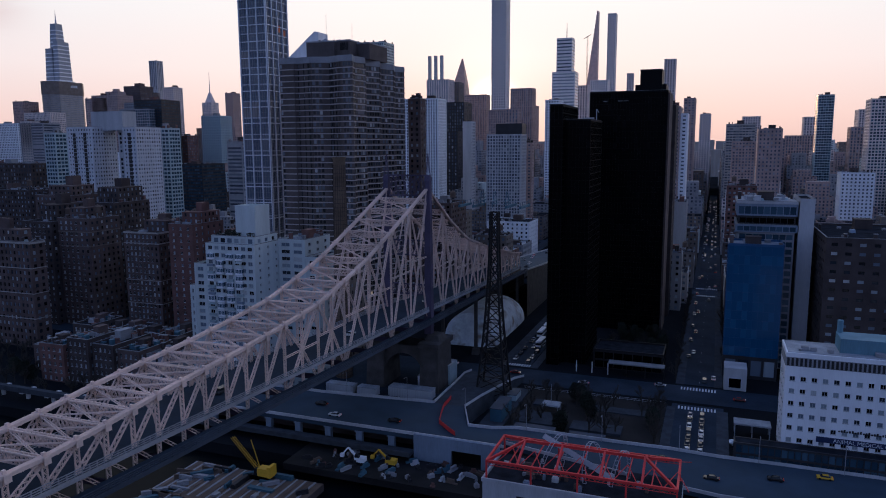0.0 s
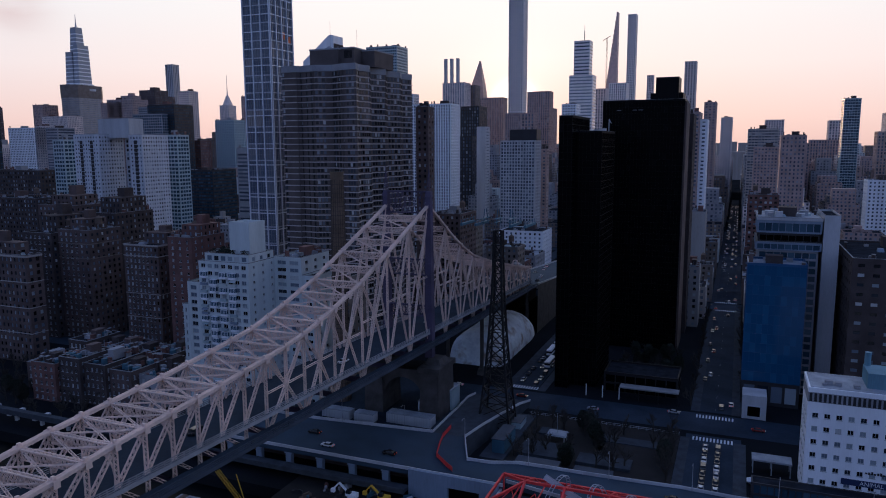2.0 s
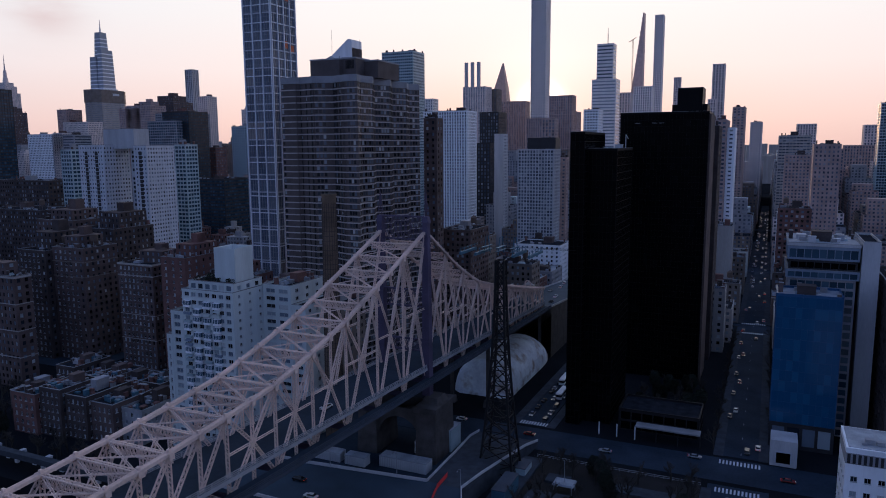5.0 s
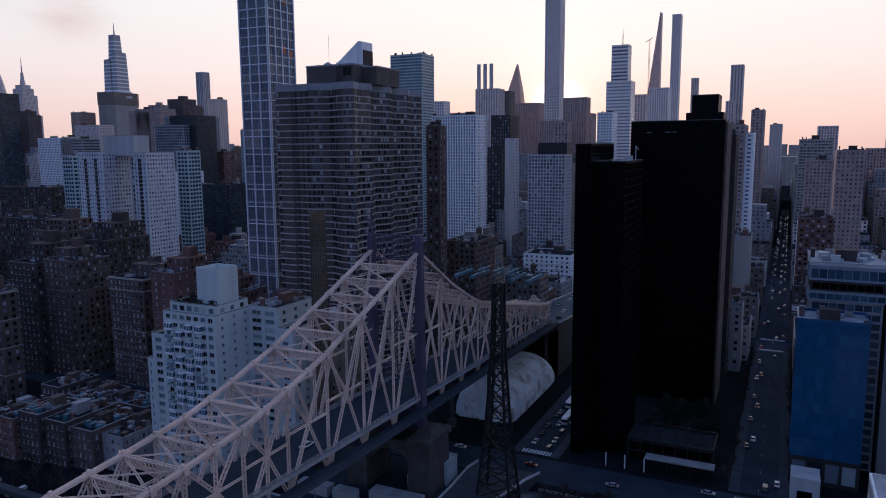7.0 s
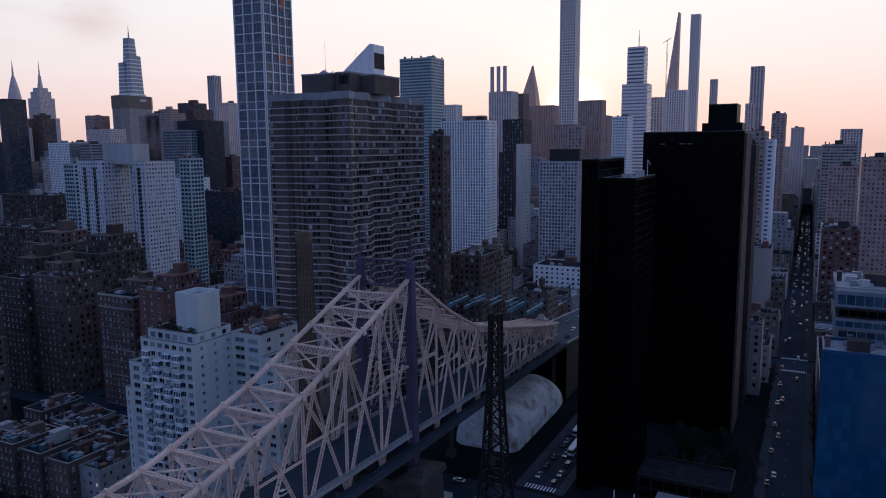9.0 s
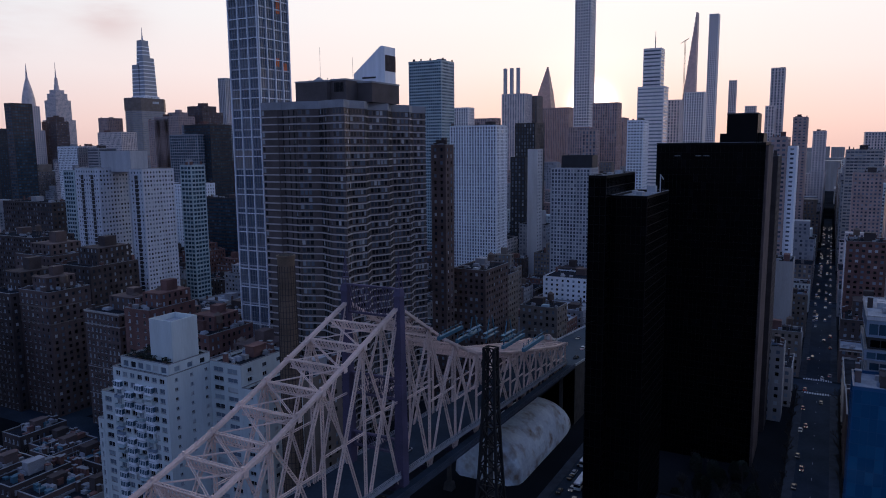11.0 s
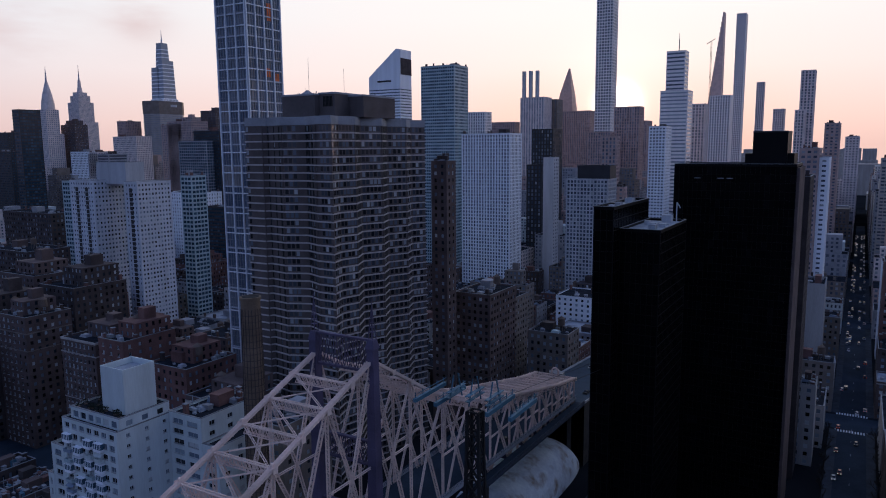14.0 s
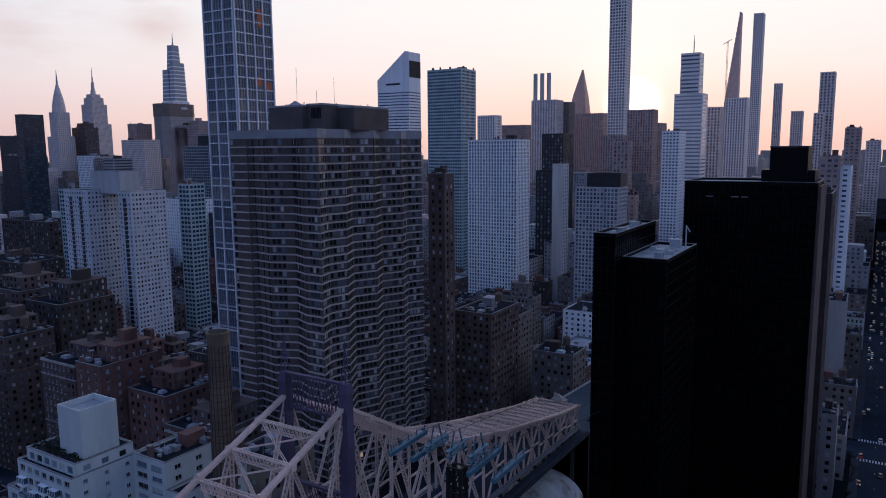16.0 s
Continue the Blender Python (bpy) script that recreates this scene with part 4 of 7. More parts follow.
# dark slab with wavy balconies
def wavy_slab():
    x0, x1, y0, y1, z0, top = -108.0, -64.0, 77.0, 144.0, 4.0, 152.5
    cx, cy = (x0 + x1) / 2, (y0 + y1) / 2
    root = thing("apartment_tower", "tall dark brown apartment tower ringed by wavy pale balcony edges", "tower", (cx, cy, z0))
    TAKEN.append((x0, x1, y0, y1))

    hx, hy = (x1 - x0) / 2, (y1 - y0) / 2
    # plan of the faceted sides: (distance along the side, how far it is folded in)
    east = ((0, 0), (9, 0), (10, 1.8), (19, 0.2), (28, 4.0), (36, 0.4), (44, 0))
    north = ((0, 0), (7, 2.2), (15, 0.2), (24, 4.4), (33.5, 0.3), (43, 4.4), (52, 0.3), (60, 3.2), (67, 0))

    def ring(grow):
        pts = [(-hx + s, -hy + d - grow) for s, d in east[:-1]]
        pts[0] = (-hx - grow, -hy - grow)
        pts += [(hx - d + grow, -hy + s) for s, d in north]
        pts[len(east) - 1] = (hx + grow, -hy - grow)
        pts[-1] = (hx + grow, hy + grow)
        return pts + [(-hx - grow, hy + grow)]
    H = top - z0
    body, rim = ring(0.0), ring(0.35)
    g = Geo()
    g.prism(body, 0, H - 3.2)
    part("wall", g, SOV_WALL, root)
    g = Geo()
    g.prism(ring(0.15), H - 3.2, H)
    part("fascia", g, GREY_STONE, root, "grey fascia below the roof")
    floors = 47
    fh = (H - 3.2) / floors
    g = Geo()
    g.prism(rim, 0, 0.55)
    band = g.mesh("slab_edge", [SOV_BAND])
    for k in range(1, floors):
        part("slab_edge", band, None, root, at=(0, 0, k * fh - 0.3))
    r = random.Random(3)

    def spot(side, s):
        """A point of the folded side, s metres along it, with the way along and the way out."""
        line = east if side == "east" else north
        for (a, da), (b, db) in zip(line, line[1:]):
            if a <= s <= b:
                d = da + (db - da) * (s - a) / (b - a)
                L = math.hypot(b - a, db - da)
                c, q = (b - a) / L, (db - da) / L
                if side == "east":
                    return (-hx + s, -hy + d), (c, q), (q, -c)
                return (hx - d, -hy + s), (-q, c), (c, q)
        return None

    # window columns and dark painted balcony shade: side, from, to, step, width, kind
    columns = (("east", 0.9, 1.2, 2, 1.2, "pane"), ("east", 10.6, 11, 2, 0.7, "dark"), ("east", 14.4, 15, 2, 0.7, "dark"), ("east", 17.6, 18.9, 1.25, 1.0, "dark"), ("east", 20.4, 25.4, 1.7, 1.35, "pane"),
               ("east", 28.6, 36, 2.4, 1.5, "dark"), ("east", 29.8, 36, 3.6, 0.9, "pane"), ("east", 39, 43.6, 1.55, 1.25, "pane"),
               ("north", 1.4, 6.4, 1.6, 1.3, "pane"), ("north", 8, 14.6, 1.6, 1.3, "pane"), ("north", 16, 23.4, 2.0, 1.6, "dark"), ("north", 25.2, 32.6, 1.7, 1.35, "pane"),
               ("north", 35, 42.4, 2.0, 1.6, "dark"), ("north", 44.4, 51, 2.1, 1.4, "pane"), ("north", 53.4, 59.4, 1.7, 1.35, "pane"), ("north", 61.4, 66.4, 1.7, 1.35, "pane"))
    g, dark = Geo(), Geo()
    for side, s0, s1, step, w, kind in columns:
        s = s0
        while s <= s1:
            p, u, nn = spot(side, s)
            tall = kind == "dark"
            for k in range(floors):
                zb, zt = k * fh + (0.3 if tall else 0.85), k * fh + 2.72
                a = (p[0] - u[0] * w / 2 + nn[0] * 0.03, p[1] - u[1] * w / 2 + nn[1] * 0.03)
                b = (p[0] + u[0] * w / 2 + nn[0] * 0.03, p[1] + u[1] * w / 2 + nn[1] * 0.03)
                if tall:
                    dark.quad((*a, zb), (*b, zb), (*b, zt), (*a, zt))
                    # half-width panes at random over the dark sheets, as small glints
                    if r.random() < 0.45:
                        m = (a[0] + u[0] * w * 0.55 + nn[0] * 0.02, a[1] + u[1] * w * 0.55 + nn[1] * 0.02)
                        e = (b[0] + nn[0] * 0.02, b[1] + nn[1] * 0.02)
                        g.quad((*m, zb + 0.5), (*e, zb + 0.5), (*e, zt - 0.2), (*m, zt - 0.2))
                else:
                    g.quad((*a, zb), (*b, zb), (*b, zt), (*a, zt))
            s += step
    part("window_glazing", g, PANE_CURTAIN, root, kind="stuff")
    # flat black sheets on the wall stand for the shade of balconies
    part("balcony_recess", dark, RUBBER_AND_SHADE, root, kind="stuff")
    # slim piers at the folds
    for x, y in body[1:14]:
        g = Geo()
        g.beam((x, y, 0), (x, y, H - 3.2), 0.5, 0.5)
        part("pier", g, SOV_WALL, root)
    # roof plant storey in three joined blocks with a pale rim
    for x0p, x1p, y0p, y1p, hp in ((-11.1, 6.0, -23.2, 20.0, 8.6), (6.0, 14.0, -20.6, 14.0, 9.0), (14.0, 21.6, -12.0, 10.3, 8.2)):
        g = Geo()
        g.box(x0p, x1p - 0.02, y0p, y1p, H, H + hp)
        house = part("penthouse", g, SOV_WALL, root, "dark brown roof plant storey")
        g = Geo()
        g.box(x0p - 0.2, x1p + 0.16, y0p - 0.2, y1p + 0.2, H + hp, H + hp + 0.7)
        part("rim", g, GREY_STONE, house)
    g = Geo()
    for k in range(7):
        g.box(8.2 + k * 0.7, 8.6 + k * 0.7, -20.8, -20.62, H + 4.2, H + 8.2)
    part("louvre", g, RUBBER_AND_SHADE, root, "dark upright louvres", kind="stuff")
    g = Geo()
    for k in range(46):
        x, y = r.uniform(-10, 13), r.uniform(-22, 13)
        g.beam((x, y, H + 9.2), (x, y, H + 9.2 + r.uniform(0.4, 1.5)), 0.25, 0.25)
    g.frustum(-2, -18, H + 9.2, H + 11.2, 2.4, 2.4, 0.2, 0.2)
    for x, y, h in ((-2, -17, 15), (9, -8, 11)):
        g.beam((x, y, H + 9), (x, y, H + 9 + h), 0.09, 0.09)
    part("antennas", g, GREY_STONE, root, kind="stuff")


wavy_slab()

# slender new tower, pale grid of mullions over blue glass
slim = block("residential_tower", "slender glass tower with a pale grid of mullions", -156.7, -137.2, 109, 132.4, 262, SILVER, PANE_SLIM, floor=9.6, bay=5.6, wf=0.84, hf=0.93, sides="en", depth=0.5, clutter=False, edge=0.5)
for key, L in (("e", 19.5), ("n", 23.4)):
    n = int((L - 1) / 5.6)
    for k in range(n):
        s = -L / 2 + 0.5 + (L - 1) * (k + 0.5) / n
        for o in (-0.85, 0.85):
            g = Geo()
            if key == "e":
                g.box(s + o - 0.07, s + o + 0.07, -11.56, -11.2, 0, 256)
            else:
                g.box(9.25, 9.61, s + o - 0.07, s + o + 0.07, 0, 256)
            part("mullion", g, GREY_STONE, slim)
    for k in range(n + 1):                     # white double piers between the bays
        s = -L / 2 + 0.5 + (L - 1) * k / n
        g = Geo()
        if key == "e":
            g.box(s - 0.28, s + 0.28, -12.0, -11.72, 0, 257)
        else:
            g.box(9.77, 10.05, s - 0.28, s + 0.28, 0, 257)
        part("pier", g, WHITE_PANEL, slim)
    fine = Geo()
    for k in range(80):
        z = k * 3.2
        if k % 3:
            fine.box(*((-9.2, 9.2, -11.36, -11.2) if key == "e" else (9.25, 9.41, -11.2, 11.2)), z, z + 0.14)
            continue
        g = Geo()
        g.box(*((-9.2, 9.2, -11.76, -11.2) if key == "e" else (9.25, 9.81, -11.2, 11.2)), z, z + 0.5)
        part("transom", g, WHITE_PANEL, slim)
    part("glazing_bar", fine, GREY_STONE, slim, kind="stuff")
for y, z in ((4, 196), (4, 200), (8, 168), (2, 170)):
    g = Geo()
    g.box(9.3, 9.5, y - 1.4, y + 1.4, z, z + 4)
    part("panel", g, ORANGE, slim, "orange temporary panel")

# black glass slabs
def black_slab():
    specs = [("apartment_tower", 44.6, 50.4, 57.5, 95, 123.5), ("apartment_tower", 50.5, 62.0, 63, 96.6, 117), ("apartment_tower", 49.5, 90, 134, 160, 133.6)]
    for name, x0, x1, y0, y1, top in specs:
        block(name, "black glass curtain-wall apartment slab with pale roof terrace", x0, x1, y0, y1, top, BLACK_FRAME, BLACK_GLASS, floor=2.9, bay=1.55, wf=0.93, hf=0.93, sides="en", depth=0.08, edge=0.2, roof_mat=ROOF_PALE, clutter=False, parapet=0.8)
        rail = thing("roof_rail", "thin pale metal rail along a roof edge", "railing", ((x0 + x1) / 2, (y0 + y1) / 2, top), "black slab roof rails")
        W, D = x1 - x0, y1 - y0
        for a, b in (((-W / 2, -D / 2), (W / 2, -D / 2)), ((W / 2, -D / 2), (W / 2, D / 2)), ((W / 2, D / 2), (-W / 2, D / 2)), ((-W / 2, D / 2), (-W / 2, -D / 2))):
            g = Geo()
            ax, ay, bx, by = a[0] * 0.98, a[1] * 0.99, b[0] * 0.98, b[1] * 0.99
            g.beam((ax, ay, 0.06), (bx, by, 0.06), 0.34, 0.12)
            part("rail", g, COPING, rail)
    rr = random.Random(41)
    for k in range(16):                        # plant and skylights on the two lower roofs
        wide = k % 2
        x, y, z = (56.2 + rr.uniform(-3.6, 3.6), 80 + rr.uniform(-13, 13), 116.3) if wide else (47.5 + rr.uniform(-1.2, 1.2), 76 + rr.uniform(-15, 15), 122.8)
        ob = thing("roof_unit", "small pale boxed unit on a roof terrace", "ventilation unit", (x, y, z), "black slab roof units")
        g = Geo()
        a, b, h = rr.uniform(0.4, 1.2), rr.uniform(0.5, 1.8), rr.uniform(0.4, 1.5)
        g.box(-a, a, -b, b, 0, h)
        g.box(-a - 0.06, a + 0.06, -b - 0.06, b + 0.06, h, h + 0.1)
        part("casing", g, rr.choice([CONCRETE, ROOF_PALE, DARK_METAL_AND_SHADE, GREY_STONE]), ob)
    cab = thing("roof_tank_house", "small white rooftop cabin behind a terrace", "cabin", (57, 92.5, 116.3))
    g = Geo()
    g.box(-1.5, 1.5, -1.3, 1.3, 0, 2.2)
    g.box(-1.6, 1.6, -1.4, 1.4, 2.2, 2.35)
    g.beam((2.8, 0, 0), (2.8, 0, 6.4), 0.3, 0.3)
    g.beam((2.8, 0, 6.4), (3.9, 0, 4.6), 0.25, 0.25)
    part("body", g, CONCRETE, cab)
    root = thing("roof_plant_room", "black roof plant box on the slab", "plant room", (80.6, 148, 133))
    g = Geo()
    g.box(-5.6, 5.6, -8, 8, 0, 11.5)
    part("wall", g, BLACK_FRAME, root)
    g = Geo()
    g.box(-5.7, 5.7, -8.1, 8.1, 11.5, 12.0)
    part("rim", g, DARK_METAL_AND_SHADE, root)
    g = Geo()
    g.box(-8.2, 7.8, -6.5, 9.5, 0, 4.2)
    part("lower_storey", g, BLACK_FRAME, root)
    g = Geo()
    for x in (-24, -16, -13):                  # cleaning gear and lamps on the upper ledge
        g.box(x, x + 2.2, -14.2, -13.6, -4.6, -4.3)
    part("ledge", g, COPING, root, "pale ledge fittings", kind="stuff")
    fin = thing("side_wall", "tan rendered side wall of the black slab", "wall", (90.02, 134.1, 4))
    g = Geo()
    g.box(0, 0.9, 0.3, 25.6, 0, 128.4)
    part("render", g, BRICK, fin)


black_slab()

# blue curtain-wall block and its neighbours
block("office_block", "low office block with bright blue glass curtain wall", 121.5, 143.5, 66, 84, 63.5, BLUE_FRAME, CURTAIN_BLUE, floor=4.0, bay=2.0, wf=0.97, hf=0.97, sides="es", depth=0.06, base=14, edge=0.3, roof_mat=ROOF_PALE)
block("office_block", "dark ground storeys under blue glass", 121.5, 143.5, 66.2, 84, 14, DARK_METAL_AND_SHADE, floor=5, bay=5, wf=0.8, hf=0.7, sides="es", clutter=False, parapet=0.2)
for z0, z1, mt, gl, inset in ((4, 66.5, GREY_STONE, PANE_BLUE, 1.0), (66.5, 70, WALL_BLUE, PANE_BLUE, 0.0), (70, 73.8, DARK_METAL_AND_SHADE, BLACK_GLASS, 0.8), (73.8, 79.2, WALL_BLUE, PANE_BLUE, 0.2), (79.2, 80.5, CONCRETE, None, 0.0)):
    block("office_block", "stepped grey office block storey with %s" % ("dark glass band" if gl else "plain grey panels"), 124.5 + inset, 149.8 - inset, 85.2 + inset, 118, z1, mt, gl, floor=3.2, bay=2.6, wf=0.92, hf=0.7, base=z0, sides="es" if gl else "", clutter=z1 > 80, parapet=0.5, roof_mat=ROOF_PALE)
r = random.Random(14)
for k in range(14):
    ob = thing("roof_unit", "pale boxed roof ventilation unit", "ventilation unit", (128 + r.random() * 18, 90 + r.random() * 24, 80.1), "office roof units")
    g = Geo()
    sx, sy, h = r.uniform(0.8, 2.2), r.uniform(0.6, 1.5), r.uniform(1.0, 2.4)
    g.box(-sx, sx, -sy, sy, 0, h)
    g.box(-sx - 0.1, sx + 0.1, -sy - 0.1, sy + 0.1, h, h + 0.12)
    part("casing", g, r.choice([ROOF_PALE, CONCRETE, GREY_STONE]), ob)
block("stair_core", "plain grey rendered lift and stair core", 150.1, 156, 84, 116, 82, CONCRETE, sides="", clutter=False)
block("garage_block", "dark brick industrial block with small windows", 158, 215, 60, 118, 68.3, DARK_BRICK, bay=5, wf=0.45, hf=0.35, floor=3.6, sides="es")

# ---- towers of the middle distance ----
def pair(*a, **k):
    return block(*a, **k)


T = "apartment_tower"
pair(T, "white-brick twin-winged apartment tower with rows of windows", -351.6, -326.6, 155, 179, 120.9, TWIN_WHITE, bay=2.4, wf=0.5, hf=0.46, floor=2.85, sides="en", clutter=False)
pair(T, "white-brick twin-winged apartment tower with rows of windows", -301.6, -289.0, 160, 186, 120.3, TWIN_WHITE, bay=2.4, wf=0.5, hf=0.46, floor=2.85, sides="en", clutter=False)
for (x0, x1, yf) in ((-351.6, -326.6, 155), (-301.6, -289.0, 160)):
    for f in ((0.3, 0.72) if x1 - x0 > 20 else (0.5,)):
        xs = x0 + (x1 - x0) * f
        st = thing("balcony_stack", "stack of balcony slabs over a dark painted shade strip on a pale tower", "balconies", (xs, yf, 4), "balcony stacks")
        # thin dark strip on the wall paints the shade behind the slabs
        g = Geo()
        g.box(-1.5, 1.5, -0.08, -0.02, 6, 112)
        part("recess", g, DARK_METAL_AND_SHADE, st)
        for k in range(37):
            g = Geo()
            g.box(-1.6, 1.6, -0.9, -0.08, 6 + k * 2.86, 6.25 + k * 2.86)
            part("slab", g, TWIN_WHITE, st)
pair(T, "recessed grey link between two white wings", -315.9, -305.1, 170, 178, 118, CONCRETE, bay=3, wf=0.7, hf=0.6, sides="e", clutter=False)
pair("roof_plant_room", "pale penthouse plant storey on a white tower", -336.7, -305.8, 165, 179, 132.5, CONCRETE, sides="", base=118, clutter=False)
pair(T, "blue-grey glass tower with thin balconies", -273.1, -235.2, 478, 506, 219.3, TEAL, PANE_BLUE, floor=3.1, bay=2.4, wf=0.78, hf=0.55, depth=0.25, sides="en")
pair(T, "tall white apartment tower with dark window columns", -192.6, -146.5, 414, 438, 151.9, WHITE_PANEL, bay=2.6, wf=0.56, hf=0.7, floor=2.9, sides="en", clutter=True)
pair(T, "pale concrete grid tower with deep square windows", -92.2, -58.4, 402, 424, 115.6, CONCRETE, bay=2.55, wf=0.68, hf=0.68, floor=2.95, depth=0.5, sides="en", clutter=False)
pair("roof_plant_room", "dark plant room on a grid tower", -84, -58, 405, 420, 125.5, DARK_METAL_AND_SHADE, sides="", base=115.5, clutter=False)
pair(T, "white slab tower with curved balconies", -89.6, -71.7, 640, 666, 160.9, WHITE_PANEL, bay=3.2, wf=0.6, hf=0.5, sides="en")
pair(T, "dark narrow tower beside the grid tower", -66.3, -57, 440, 449, 107.6, FAR_BRICK, sides="en", bay=3)
pair(T, "plain pale blank-walled slab", -143.5, -133.6, 480, 494, 130.8, CONCRETE, sides="n", clutter=False)
pair(T, "dark brown brick tower behind the wavy slab", -64.4, -56.1, 150, 158.6, 134.2, BRICK, bay=3, wf=0.4, sides="en")
pair("apartment_house", "brown and tan brick corner apartment house", -64.1, -44.1, 171, 201, 68.7, BRICK, bay=3.1, wf=0.48, hf=0.5, sides="en", tank=True)
pair("apartment_house", "tan brick house with stepped roof", -61, -48, 208, 226, 60, TAN_BRICK, bay=3.2, wf=0.4, sides="en")
pair("apartment_house", "white low apartment house with flat roof", -60, -24, 300, 330, 44, WHITE_PANEL, bay=3.6, wf=0.4, sides="en")
pair("apartment_house", "low brick corner house with silver roof", -44, -20, 230, 252, 30, RED_BRICK, bay=3, wf=0.4, sides="en", roof_mat=ROOF_PALE, single=True)
pair("apartment_house", "grey low house with pale roof", -48, -20, 264, 292, 30, GREY_STONE, bay=3.2, wf=0.4, sides="en", roof_mat=ROOF_PALE)
pair(T, "dark tower with a white stripe of balconies", 72, 84, 400, 440, 138, FAR_BRICK, bay=3, wf=0.6, hf=0.5, sides="en")
pair(T, "white balcony stack beside a dark tower", 84.1, 90, 402, 436, 132, WHITE_PANEL, bay=3, wf=0.5, hf=0.4, sides="en", clutter=False)
pair(T, "brown brick slab behind the black tower", 76, 92, 175, 200, 128, DARK_BRICK, sides="en", bay=4, wf=0.3)
pair(T, "beige blank-walled block by the street", 83, 95, 319, 345, 61.5, LIMESTONE, sides="", clutter=True)
pair("apartment_house", "low pale house by the street", 84, 101, 215, 243, 24, LIMESTONE, sides="en", bay=3)
pair("apartment_house", "grey stone house by the street", 89, 98, 192, 206, 40, LIMESTONE, sides="en", bay=3, wf=0.4)
pair(T, "grey-brown apartment tower with banded floors", 123.5, 154.4, 625, 655, 127.5, LIMESTONE, floor=3.0, bay=3, wf=0.85, hf=0.5, sides="es")
pair(T, "brown brick slab in front of a banded tower", 129.3, 152.4, 560, 584, 108.2, FAR_BRICK, bay=3, sides="es")
pair(T, "dark brown brick tower with small windows", 147.2, 166.3, 413, 437, 118.2, FAR_BRICK, bay=2.8, wf=0.42, sides="es", tank=False)
pair(T, "slim blue glass tower with flat roof", 228.2, 246.1, 739, 761, 164.2, TEAL, PANE_BLUE, bay=2.6, wf=0.9, hf=0.75, sides="es")
pair(T, "tall blue-grey tower with balconies", 261.7, 290.6, 600, 630, 150.8, FAR_STONE, PANE_BLUE, bay=3, wf=0.7, hf=0.6, sides="es")
pair(T, "white stepped apartment house with terraces", 224.7, 252.8, 500, 524, 78.6, WHITE_PANEL, bay=3, wf=0.45, sides="es")
pair("apartment_house", "red brick house by the street", 123.5, 145.0, 339, 363, 73.7, RED_BRICK, bay=3.2, sides="es", tank=True)
pair("apartment_house", "white stepped house by the street", 123.5, 132, 385, 405, 67.6, WHITE_PANEL, bay=3, sides="es")
pair("apartment_house", "low brick house by the street", 123, 150, 140, 180, 30, BRICK, bay=3, sides="es")
pair("apartment_house", "pale low house by the street", 123, 150, 190, 240, 26, LIMESTONE, bay=3, sides="es")
pair(T, "grey tower far up the street", 88, 104, 905, 940, 150, FAR_STONE, bay=3.4, sides="en")
pair(T, "dark tower far up the street", 73, 87, 700, 740, 162, FAR_BRICK, bay=3.4, sides="en")
pair(T, "dark glass office block with flat roof", -418.4, -368.8, 330, 366, 88.1, DARK_METAL_AND_SHADE, PANE_BLUE, bay=3, wf=0.85, hf=0.5, sides="en")
pair(T, "blue-green glass tower with flat roof", -416.5, -403.9, 190, 202, 117.8, TEAL, PANE_BLUE, bay=2.8, wf=0.85, hf=0.6, sides="en")
pair(T, "blue glass tower with pale crown", -332.1, -320.1, 230, 244, 121.3, TEAL, PANE_BLUE, bay=2.8, wf=0.85, hf=0.6, sides="en")
pair(T, "dark glass slab tower with flat roof", -670.9, -658.4, 300, 323, 183.7, DARK_METAL_AND_SHADE, PANE_BLUE, bay=3, wf=0.86, hf=0.6, sides="en", clutter=False)
pair(T, "grey apartment tower with small windows", -724.8, -707.0, 420, 446, 138.5, FAR_STONE, bay=3.4, sides="en")
pair(T, "brown stepped office tower with flat roof", -762.3, -720.4, 560, 596, 176.0, FAR_BRICK, bay=3.6, wf=0.6, sides="en")
pair(T, "dark banded office tower in the skyline", -739.1, -718.1, 627, 645, 194.6, FAR_STONE, bay=3.6, wf=0.8, hf=0.45, sides="en")
pair(T, "slim pale ribbed tower in the skyline", -813.1, -796.8, 750, 766, 252.3, CONCRETE, bay=3.2, wf=0.6, hf=0.8, sides="en", clutter=False)
pair(T, "grey flat-topped tower in the skyline", -741.5, -720.1, 700, 722, 201.5, FAR_STONE, bay=3.6, wf=0.6, sides="en")
pair(T, "brown brick office tower in the skyline", -771.5, -754.1, 900, 924, 206.0, FAR_BRICK, bay=3.6, sides="en")
pair(T, "brown glass office tower with flat roof", -650, -590, 520, 560, 165, GREY_STONE, PANE_BLUE, bay=3.6, wf=0.7, sides="en")
pair(T, "dark blue glass tower with flat roof", -560, -515, 420, 455, 150, GREY_STONE, PANE_BLUE, bay=3.2, wf=0.8, hf=0.7, sides="en")
pair(T, "pale brick apartment tower with small windows", -480, -430, 330, 360, 100, WHITE_PANEL, bay=3.2, wf=0.4, sides="en")
pair(T, "wide dark brick apartment block", -500, -440, 205, 235, 84, DARK_BRICK, bay=3.2, wf=0.42, sides="en")
pair(T, "long dark brick apartment block", -420, -365, 130, 160, 74, DARK_BRICK, bay=3.2, wf=0.42, sides="en", tank=True)
pair(T, "brown brick tower at the skyline", -1333.1, -1303.3, 900, 940, 204.4, FAR_BRICK, bay=4, sides="en")

